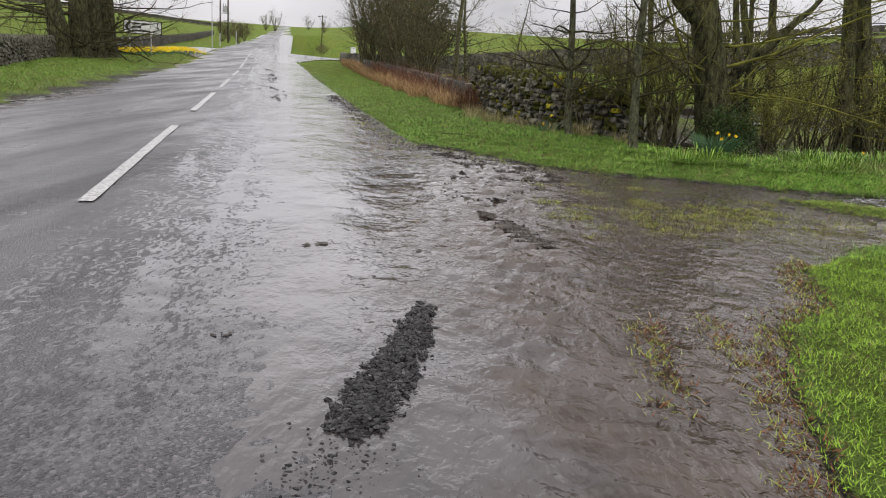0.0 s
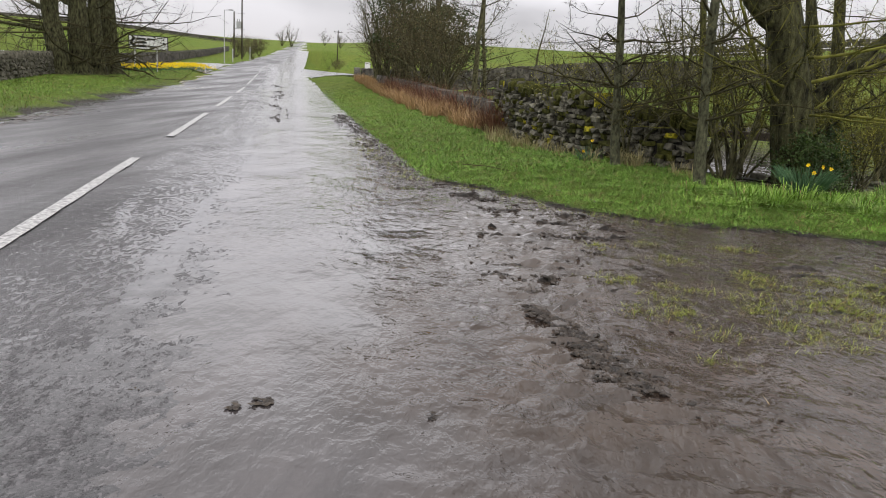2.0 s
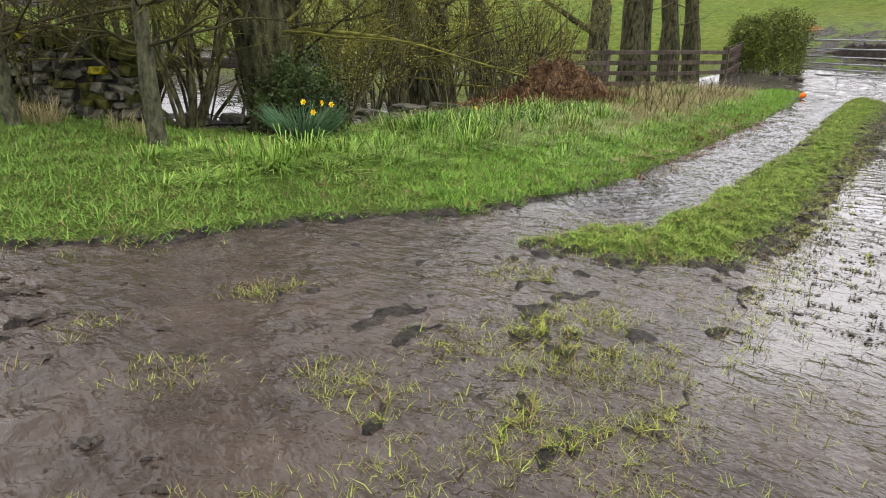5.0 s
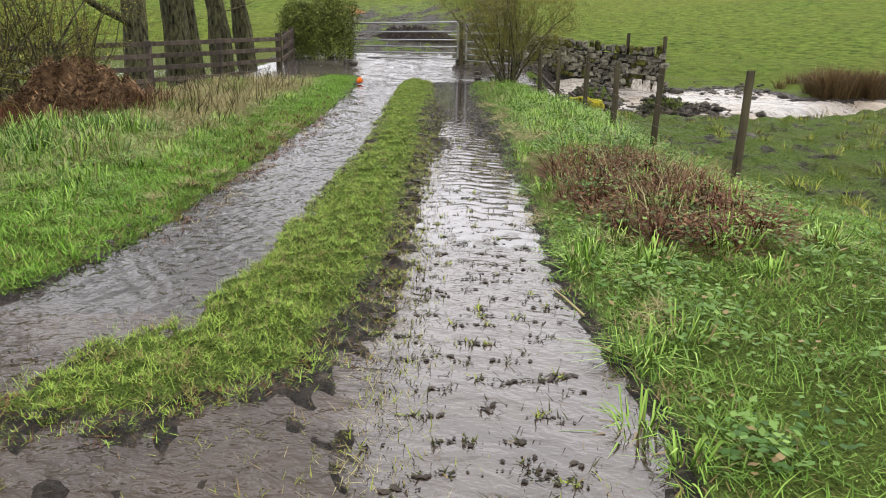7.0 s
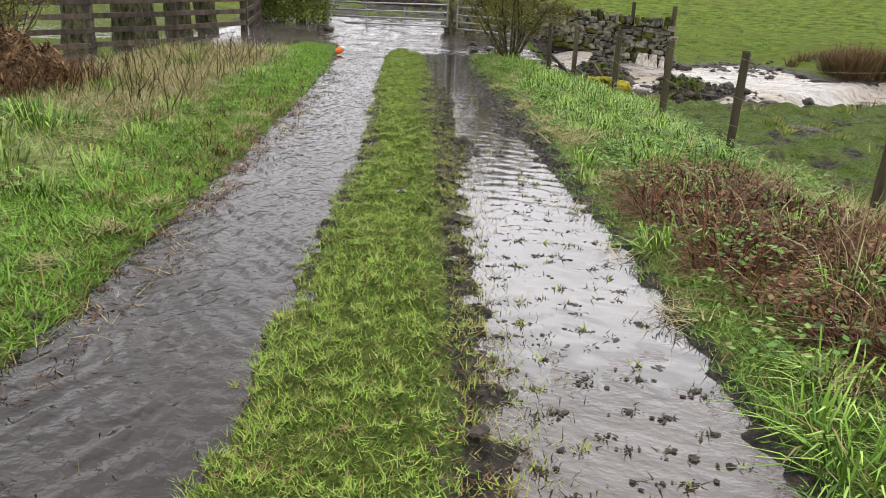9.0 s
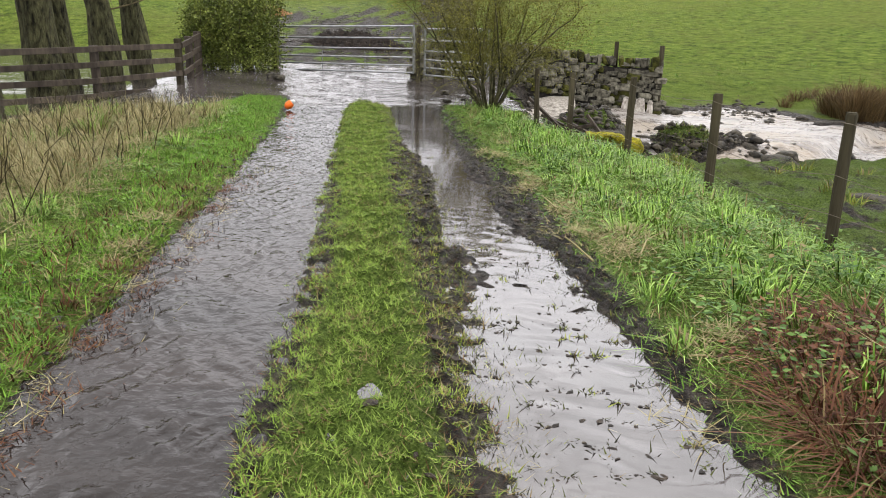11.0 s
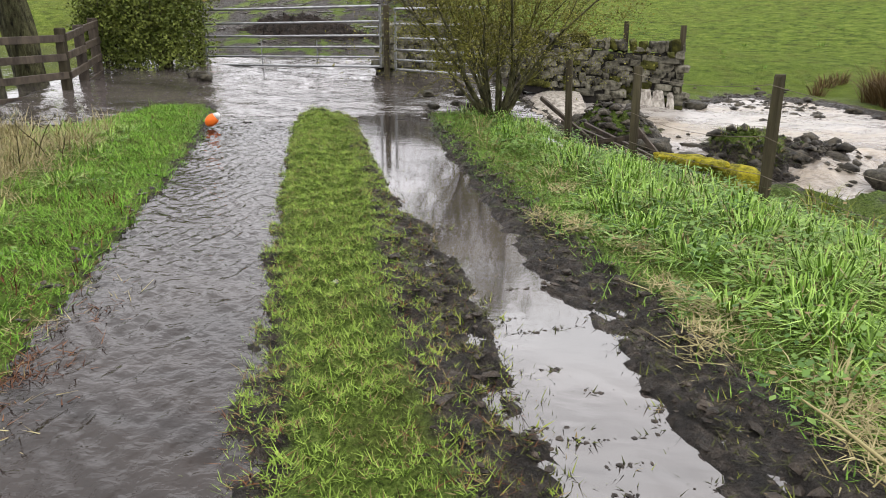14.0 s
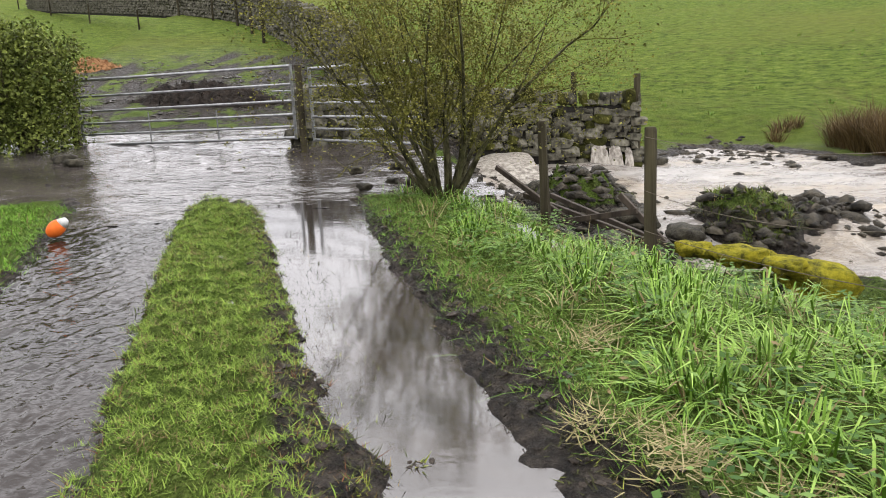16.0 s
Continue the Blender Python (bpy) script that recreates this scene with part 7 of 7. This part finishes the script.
X, Y = scatter(5, 17, 9.5, 15, 3600, lambda x, y: (lambda ts, d: np.exp(-((d - 0.02) / 0.13) ** 2) * smooth(2.5, 3.5, ts) * smooth(10.5, 9.5, ts) * smooth(-0.1, 0.4, wob(x, y, 0.55, 1) + 0.4 * wob(x, y, 0.2, 2)))(in_track(x, y)[0], poly_dist(x, y, VERGE)))
carpet("verge_edge_litter", X, Y, size(len(X), 0.05, 0.02), 0.005, M_BRACKEN, "brown dead leaves along the verge's washed edge", 4, 40, afloat(X, Y) + 0.006)
X, Y = scatter(5, 17, 9.5, 15, 1300, lambda x, y: (lambda ts, d: np.exp(-((d - 0.05) / 0.16) ** 2) * smooth(2.5, 3.5, ts) * smooth(10.5, 9.5, ts) * smooth(0.0, 0.5, wob(x, y, 0.6, 1) + 0.4 * wob(x, y, 0.2, 3)))(in_track(x, y)[0], poly_dist(x, y, VERGE)))
carpet("verge_edge_litter", X, Y, size(len(X), 0.07, 0.03), 0.004, M_STRAW, "pale dead stems along the verge's washed edge", 4, 35, afloat(X, Y) + 0.01)
X, Y = scatter(5, 19, 6, 14, 6500, lambda x, y: (lambda ts, tn: (np.exp(-((tn + 0.8) / 0.13) ** 2) * smooth(4, 6, ts) * smooth(13.5, 11, ts) + 0.6 * np.exp(-((tn + 1.62) / 0.11) ** 2) * smooth(5, 7, ts) * smooth(14, 12, ts)) * smooth(0.0, 0.7, wob(x, y, 0.26, 1) + 0.6 * wob(x, y, 0.1, 2)))(*in_track(x, y)))
carpet("shoulder_grass", X, Y, size(len(X), 0.03, 0.012), 0.004, M_TUFT, "sparse trodden grass in the ruts' muddy shoulders", 6, 55, afloat(X, Y))

# daffodils
M_YELLOW = simple("daffodil_petal", (0.75, 0.5, 0.01), (0.85, 0.68, 0.03), 9, 0.5, 0.05)
M_ORANGE = simple("daffodil_trumpet", (0.75, 0.42, 0.01), (0.8, 0.5, 0.01), 9, 0.5, 0.05)
M_DAFFLEAF = blade_material("daffodil_leaf", (0.03, 0.07, 0.035), (0.055, 0.115, 0.055), (0.1, 0.17, 0.08), 0.0, 0.45)


def flower_mesh():
    bm = bmesh.new()
    for k in range(6):
        a = k * 1.0472
        c, s = math.cos(a), math.sin(a)
        q = [bm.verts.new(p) for p in ((0, 0, 0), (0.022 * c - 0.012 * s, 0.022 * s + 0.012 * c, 0.004), (0.042 * c, 0.042 * s, 0.002), (0.022 * c + 0.012 * s, 0.022 * s - 0.012 * c, 0.004))]
        bm.faces.new(q)
    me = bpy.data.meshes.new("petals")
    bm.to_mesh(me)
    bm.free()
    me.materials.append(M_YELLOW)
    bm = bmesh.new()
    bmesh.ops.create_cone(bm, cap_ends=False, segments=10, radius1=0.009, radius2=0.016, depth=0.03, matrix=Matrix.Translation((0, 0, 0.015)))
    tr = bpy.data.meshes.new("trumpet")
    bm.to_mesh(tr)
    bm.free()
    tr.materials.append(M_ORANGE)
    return me, tr


PETALS, TRUMPET = flower_mesh()


def daffodil_clump(x, y, leaves_n, flowers, tall, seed, label):
    rng = random.Random(seed)
    z = ground_at(x, y)
    d = thing("daffodil_clump", label, "daffodils", pose(x, y, z - 0.02))
    lv = Limbs()
    for _ in range(leaves_n):
        a, o = rng.uniform(0, 6.283), rng.uniform(0, 0.14)
        bp, br = limb(rng, (o * math.cos(a), o * math.sin(a), 0), (0.7 * math.cos(a), 0.7 * math.sin(a), 1.2), tall * rng.uniform(0.7, 1.0), 0.01, 0.002, 5, 0.05, -0.1)
        lv.tube(bp, br, 3)
    part_mesh("leaves", lv.mesh("leaves", M_DAFFLEAF), d)
    for fx, fy, fz in flowers:
        st = Limbs()
        st.tube([Vector((fx * 0.5, fy * 0.5, 0)), Vector((fx * 0.8, fy * 0.8, fz * 0.6)), Vector((fx, fy, fz))], [0.005] * 3, 4)
        stem = part_mesh("flower_stem", st.mesh("flower_stem", M_DAFFLEAF), d)
        for nm, me in (("petals", PETALS), ("trumpet", TRUMPET)):
            ob = part_mesh(nm, me, stem)
            ob.matrix_basis = pose(fx, fy, fz, 70 + rng.uniform(-15, 15), 0, rng.uniform(-50, 50)) @ Matrix.Scale(0.75, 4)


daffodil_clump(4.6, 11.8, 260, [(0.18, -0.02, 0.40), (0.30, 0.02, 0.38), (0.02, 0.03, 0.41), (0.05, -0.1, 0.33)], 0.5, 1, "blue-green daffodil clump with four yellow flowers")
daffodil_clump(7.2, 12.6, 26, [(0.03, -0.1, 0.22)], 0.24, 2, "single yellow daffodil in long grass")
daffodil_clump(2.3, 14.6, 20, [(0, -0.1, 0.32)], 0.3, 3, "pale daffodil at the wall's foot")
daffodil_clump(2.1, 14.0, 16, [(0, -0.1, 0.15)], 0.2, 4, "low yellow daffodil at the wall's foot")


def daffodil_bed():
    """Far planted bed: countless small flowers over leaves."""
    n = 800
    u, w = rnd.uniform(0, 1, n), rnd.normal(0, 0.5, n)
    X, Y = -19.8 - 0.7 * u + w, 43.5 + 13.5 * u + 0.4 * w
    blades("daffodil_bed_leaves", X, Y, size(n, 0.27, 0.05), 0.03, 0.4, M_DAFFLEAF, "green leaves of a planted daffodil bed", "daffodils")
    Z = height(X, Y) + rnd.uniform(0.18, 0.38, n)
    V = np.empty((n, 4, 3), np.float32)
    s = 0.036
    for k, (a, b) in enumerate(((-1, -1), (1, -1), (1, 1), (-1, 1))):
        V[:, k, 0], V[:, k, 1], V[:, k, 2] = X + a * s, Y + rnd.normal(0, 0.02, n), Z + b * s
    me = mesh_from("daffodil_bed_flowers", V.reshape(-1, 3), np.arange(4 * n).reshape(-1, 4), M_YELLOW)
    tagged(new("daffodil_bed_flowers", me), "massed yellow daffodil flowers below the road sign", "daffodils", kind="stuff")


daffodil_bed()

# ---- mud, gravel and flotsam ----
def clods(name, X, Y, S, mat, label, sink=0.3, Z=None, flat=0.6, category="mud", round_=False):
    """Small broken lumps, joined as one."""
    base = np.array([(0, 0, 1), (.9, 0, .3), (.28, .85, .3), (-.72, .53, .3), (-.72, -.53, .3), (.28, -.85, .3), (.72, .53, -.4), (-.28, .85, -.4), (-.9, 0, -.4), (-.28, -.85, -.4), (.72, -.53, -.4)])
    faces = [(0, 1, 2), (0, 2, 3), (0, 3, 4), (0, 4, 5), (0, 5, 1), (1, 6, 2), (2, 7, 3), (3, 8, 4), (4, 9, 5), (5, 10, 1), (2, 6, 7), (3, 7, 8), (4, 8, 9), (5, 9, 10), (1, 10, 6)]
    n = len(X)
    V = base[None] * rnd.uniform(0.55, 1.4, (n, 11, 1)) * S[:, None, None]
    V[:, :, 2] *= flat
    a = rnd.uniform(0, 6.283, n)
    st = rnd.uniform(0.8, 2.0, n)[:, None]
    x, y = V[:, :, 0] * st, V[:, :, 1].copy()
    V[:, :, 0] = x * np.cos(a)[:, None] - y * np.sin(a)[:, None] + X[:, None]
    V[:, :, 1] = x * np.sin(a)[:, None] + y * np.cos(a)[:, None] + Y[:, None]
    V[:, :, 2] += ((height(X, Y) if Z is None else Z) + S * flat * (0.4 - sink))[:, None]
    F = (np.arange(n) * 11)[:, None, None] + np.array(faces)[None]
    me = mesh_from(name, V.reshape(-1, 3), F.reshape(-1, 3), mat, round_)
    return tagged(new(name, me), label, category, kind="stuff")


M_MUD = simple("wet_black_mud", (0.014, 0.011, 0.009), (0.06, 0.047, 0.036), 25, 0.35, 0.8, 80, 0.01, (1, 1, 1), 0.9, True)
M_GRIT = simple("washed_road_gravel", (0.006, 0.006, 0.0065), (0.045, 0.043, 0.043), 60, 0.4, 0.5, 90, 0.004, (1, 1, 1), 1.4, True)


def mouth_mud(x, y):
    d = poly_dist(x, y, VERGE)
    band = np.exp(-((d + 0.25) / 0.35) ** 2) * smooth(2.6, 1.0, x) * (x > -3.5)
    fan = np.exp(-(((x - 1.3) / 0.8) ** 2 + ((y - 8.2) / 1.9) ** 2))
    bar = np.exp(-(((x - 1.05 - 0.42 * (6.4 - y)) / 0.09) ** 2)) * smooth(5.1, 5.4, y) * smooth(6.6, 6.4, y)
    return np.clip(0.2 * band + 0.9 * fan * smooth(0.35, 0.9, wob(x, y, 0.5, 1) + 0.5 * wob(x, y, 0.15, 2)) + bar, 0, 1) * smooth(3.2, 3.6, in_road(x, y)[1] + 0.3)


X, Y = scatter(-3, 4, 4.5, 15, 1500, mouth_mud)
S = np.clip(rnd.gamma(1.2, 0.005, len(X)), 0.0025, 0.022)
clods("mud_clods", X, Y, S, M_MUD, "black mud clods churned up in the flooded drive mouth", 0.2, np.maximum(height(X, Y), level_water(X, Y)) + 0.002, 0.45)
for cx, cy, r, tall in CLUMPS:
    n = int(260 * r)
    X, Y = cx + rnd.normal(0, r * 0.5, n), cy + rnd.normal(0, r * 0.26, n)
    clods("mud_clump", X, Y, np.clip(rnd.gamma(1.6, 0.007, n), 0.004, 0.03), M_MUD, "ragged clump of black mud standing out of the flood", 0.15, np.maximum(height(X, Y), level_water(X, Y)), 0.5)
# mud ridge thrown up beside the main flow
n = 2600
u = rnd.uniform(0, 1, n)
wide = 0.02 + 0.05 * u
X = np.interp(u, [0, 0.25, 0.5, 0.75, 1], [0.95, 1.09, 1.19, 1.27, 1.38]) + rnd.normal(0, 1, n) * wide
Y = np.interp(u, [0, 0.25, 0.5, 0.75, 1], [6.56, 6.3, 6.02, 5.75, 5.45]) + rnd.normal(0, 0.03, n)
clods("mud_ridge", X, Y, np.clip(rnd.gamma(1.4, 0.0042, n), 0.0025, 0.02), M_MUD, "ridge of black mud standing out of the flood", 0.2, level_water(X, Y) + 0.012 * (1 - u), 0.6)
X, Y = scatter(3, 21, 5, 15, 560, lambda x, y: (lambda ts, tn: (np.exp(-((tn + 1.56 + 0.06 * wob(x, y, 0.8, 1)) / 0.16) ** 2) * smooth(5.5, 8.0, ts) + np.exp(-((tn + 0.84 + 0.08 * wob(x, y, 0.9, 2)) / 0.16) ** 2) * 0.8 + 0.6 * np.exp(-((tn - 0.9) / 0.08) ** 2)) * (ts > 0.5) * (ts < 15))(*in_track(x, y)))
S = np.clip(rnd.gamma(1.3, 0.0055, len(X)), 0.003, 0.024)
clods("rut_clods", X, Y, S, M_MUD, "black mud clods along the rut's edges", 0.3)
TX, TY = [], []
for x_, y_, k_ in LUGS:
    n_ = int(14 * k_)
    along = rnd.normal(0, 0.042, n_)
    TX.append(x_ + along * TN[0] + rnd.normal(0, 0.009, n_))
    TY.append(y_ + along * TN[1] + rnd.normal(0, 0.009, n_))
X, Y = np.concatenate(TX), np.concatenate(TY)
clods("tread_mud", X, Y, np.clip(rnd.gamma(1.6, 0.003, len(X)), 0.0025, 0.012), M_MUD, "black tread mud breaking the rut's water", 0.2, level_water(X, Y) + 0.004, 0.35)
M_WETSTONE = simple("wet_dark_rubble", (0.01, 0.009, 0.007), (0.08, 0.068, 0.048), 9, 0.6, 0.9, 30, 0.03, (1, 1, 1), 0.9, True, 0.2)
# gravel bar on the flooded road
BAR = [(0.58, 3.86), (0.68, 3.78), (0.68, 3.29), (0.63, 2.7), (0.58, 2.42), (0.5, 2.28), (0.36, 2.34), (0.36, 2.65), (0.44, 2.96), (0.5, 3.41)]
X, Y = scatter(0.25, 0.8, 2.1, 4.0, 9500, lambda x, y: smooth(-0.035, 0.05, poly_dist(x, y, BAR) + 0.03 * wob(x, y, 0.2, 1)))
clods("gravel_bar", X, Y, np.clip(rnd.gamma(2.2, 0.0026, len(X)), 0.0025, 0.013), M_GRIT, "bar of dark washed gravel standing out of the flood", 0.2, 0.006 + 0.022 * smooth(-0.03, 0.1, poly_dist(X, Y, BAR)), 0.7, "gravel")
n = 130
X, Y = 0.45 + rnd.normal(0, 0.1, n), 2.12 + rnd.normal(0, 0.13, n)
clods("loose_gravel", X, Y, np.clip(rnd.gamma(2.0, 0.002, n), 0.002, 0.009), M_GRIT, "loose gravel in shallow flood water", 0.2, np.full(n, 0.013), 0.7, "gravel")
# flotsam on the road and along its flood line
spots = [(-0.80, 7.50, 0.05), (-0.72, 7.46, 0.03), (-0.18, 5.01, 0.045), (-0.26, 4.93, 0.03), (-0.75, 5.0, 0.02), (-0.25, 3.15, 0.022), (0.5, 5.0, 0.02), (-2.55, 9.9, 0.03)]
XX = np.array([p[0] for p in spots for _ in range(9)]) + rnd.normal(0, 0.02, 72)
YY = np.array([p[1] for p in spots for _ in range(9)]) + rnd.normal(0, 0.02, 72)
SS = np.array([p[2] for p in spots for _ in range(9)]) * rnd.uniform(0.2, 0.55, 72)
clods("road_flotsam", XX, YY, SS, M_MUD, "dark leaf and mud scraps lying on the flooded road", 0.2, np.full(72, 0.014), 0.3, "debris")
n = 420
u = rnd.uniform(0, 1, n)
s_, q_ = 14 + 26 * u + rnd.normal(0, 0.4, n), 1.55 + rnd.normal(0, 0.16, n) + 0.15 * np.sin(12 * u)
keep = rnd.uniform(0, 1, n) < 0.12 + 0.5 * (np.sin(30 * u) > 0.6)
X, Y = road_at(s_[keep], q_[keep])
clods("flood_line_debris", X, Y, np.clip(rnd.gamma(1.5, 0.016, keep.sum()), 0.01, 0.055), M_MUD, "dark debris strewn along the road's flood line", 0.1, np.interp(s_[keep], ROAD_S, ROAD_Z) + 0.012, 0.35, "debris")
n = 1500
u = rnd.uniform(0, 1, n)
s_, q_ = 5 + 13 * u ** 0.8, 3.45 + rnd.normal(0, 0.15, n) + 0.08 * np.sin(40 * u)
X, Y = road_at(s_, q_)
clods("verge_edge_mud", X, Y, np.clip(rnd.gamma(1.1, 0.0085, n), 0.003, 0.045), M_MUD, "mud washed along the verge's edge", 0.3, np.interp(s_, ROAD_S, ROAD_Z) + 0.012, 0.5)
n = 260
u = rnd.uniform(0, 1, n)
s_, q_ = 8.5 + 9.5 * u, -3.2 + 0.4 * u + rnd.normal(0, 0.22, n)
X, Y = road_at(s_, q_)
clods("far_edge_mud", X, Y, np.clip(rnd.gamma(2.0, 0.03, n), 0.02, 0.12), M_MUD, "mud spread on the road's far edge", 0.3, np.interp(s_, ROAD_S, ROAD_Z) - 0.045, 0.2)
X, Y = scatter(25, 40, 12, 30, 60, lambda x, y: (lambda ts, tn: (np.abs(tn - 1) < 5.5) * smooth(22.5, 24, ts) * smooth(34, 27, ts) * (wob(x, y, 2.5, 1) > -0.1))(*in_track(x, y)))
clods("field_mud", X, Y, np.clip(rnd.gamma(1.3, 0.02, len(X)), 0.01, 0.06), M_MUD, "poached black mud behind the field gate", 0.35, None, 0.5)
X, Y = scatter(18, 27, 5, 12, 150, lambda x, y: smooth(-0.5, 0.1, poly_dist(x, y, BECK)) * (height(x, y) > beck_level(x, y) - 0.08) * 0.8)
clods("beck_stones", X, Y, np.clip(rnd.gamma(1.8, 0.016, len(X)), 0.012, 0.09), M_WETSTONE, "wet stones and rubble breaking the beck's surface", 0.3, None, 0.7, "stones", True)
rs_ = np.random.RandomState(5)
for cx, cy, rx, ry, n in ((21.9, 9.6, 0.55, 0.35, 260), (20.3, 9.1, 0.4, 0.35, 160), (21.1, 6.9, 0.4, 0.22, 120), (20.3, 7.9, 0.3, 0.35, 90), (27.0, 6.2, 1.2, 0.5, 160)):
    X, Y = cx + rs_.normal(0, rx, n), cy + rs_.normal(0, ry, n)
    clods("beck_rubble", X, Y, np.clip(rs_.gamma(2.0, 0.02, n), 0.015, 0.11), M_WETSTONE, "heaped dark stones in the beck", 0.35, np.maximum(height(X, Y), beck_level(X, Y)), 0.7, "stones", True)
# water spouting through the wall's foot
M_SPOUT = simple("falling_foam", (0.12, 0.1, 0.08), (0.5, 0.46, 0.4), 14, 0.4, 0.8, 30, 0.02, (1, 1, 0.12))
def spout(x, y, z, wide, reach, fall_, seed):
    n, m_ = 9, 9
    T, W = np.meshgrid(np.linspace(0, 1, n), np.linspace(-0.5, 0.5, m_), indexing="ij")
    X = x - reach * T + 0.015 * wob(W * 3, T + seed, 0.3, 1)
    Y = y + wide * W * (0.8 + 0.5 * T) + 0.01 * wob(T * 2, W, 0.4, seed)
    Z = z - fall_ * T ** 1.9 - 0.1 * W ** 2 + 0.02 * wob(W * 4, T, 0.5, 3) + 0.012 * wob(W * 2, T + seed, 0.2, 2)
    tagged(new("wall_spout", mesh_from("wall_spout", np.stack([X, Y, Z], -1).reshape(-1, 3), grid_faces(n, m_), M_SPOUT)), "foaming water spouting through the wall's foot", "water", kind="structure")


spout(25.0, 10.55, -0.02, 0.9, 1.6, 0.3, 7)
for k, (y, w) in enumerate(((8.45, 0.12), (8.68, 0.2), (8.95, 0.26))):
    spout(25.63, y, -0.06 + 0.04 * k, w, 0.3, 0.36, k)
# twigs
for k, (ax, ay, bx, by) in enumerate([(0.3, 12.8, 0.95, 12.2), (11.4, 11.6, 11.7, 11.75), (9.9, 10.9, 10.2, 11.2), (11.0, 8.75, 11.4, 8.95), (12.2, 9.1, 12.5, 9.25), (6.2, 7.0, 6.45, 7.2), (11.3, 8.5, 11.75, 8.4)]):
    tw = thing("fallen_twig", "thin dead twig lying in wet grass" if k < 3 else "pale straw stalk lying on the rut's edge", "twig", pose(ax, ay, ground_at(ax, ay) + 0.04))
    t_ = Limbs()
    t_.tube([Vector((0, 0, 0)), Vector(((bx - ax) * 0.5, (by - ay) * 0.5 + 0.02, 0.03)), Vector((bx - ax, by - ay, 0.02))], [0.006, 0.005, 0.003], 5)
    part_mesh("stalk", t_.mesh("stalk", M_TWIG if k < 3 else M_STRAW), tw)

# buoy caught in the rut's edge
def buoy(x, y, z):
    b = thing("float", "orange and white plastic float drifting in the rut", "float", pose(x, y, z, 52, 0, 23))
    bm = bmesh.new()
    bmesh.ops.create_uvsphere(bm, u_segments=20, v_segments=14, radius=0.062, matrix=Matrix.Diagonal((1, 1, 1.35, 1)))
    part("body", bm, simple("orange_plastic", (0.75, 0.13, 0.02), (0.85, 0.19, 0.03), 12, 0.4, 0.1), b, "orange float body")
    bm = bmesh.new()
    bmesh.ops.create_cone(bm, cap_ends=True, segments=18, radius1=0.048, radius2=0.022, depth=0.05, matrix=Matrix.Translation((0, 0, 0.08)))
    part("cap", bm, M_SIGN, b, "white float cap")
    for o in b.children:
        for p in o.data.polygons:
            p.use_smooth = True


buoy(17.82, 13.96, 0.2)
# dead stalks standing by the flood
dead = Limbs()
rng_ = random.Random(9)
for _ in range(170):
    s_, n_ = rng_.uniform(7.5, 14.0), rng_.uniform(1.7, 3.6)
    x, y = track(s_, n_)
    z = ground_at(x, y)
    bp, br = limb(rng_, (x, y, z - 0.02), (rng_.gauss(0, 0.15), rng_.gauss(0, 0.15), 1), rng_.uniform(0.2, 0.6), 0.0055, 0.002, 6, 0.13, 0)
    dead.tube(bp, br, 4)
    spray(rng_, dead, bp, br, 1, 0.15, 4, 0.1, 0.05, 0.6)
tagged(new("dead_stalks", dead.mesh("dead_stalks", M_TWIG_DARK)), "dark dead weed stalks standing in grass", "weeds", kind="stuff")
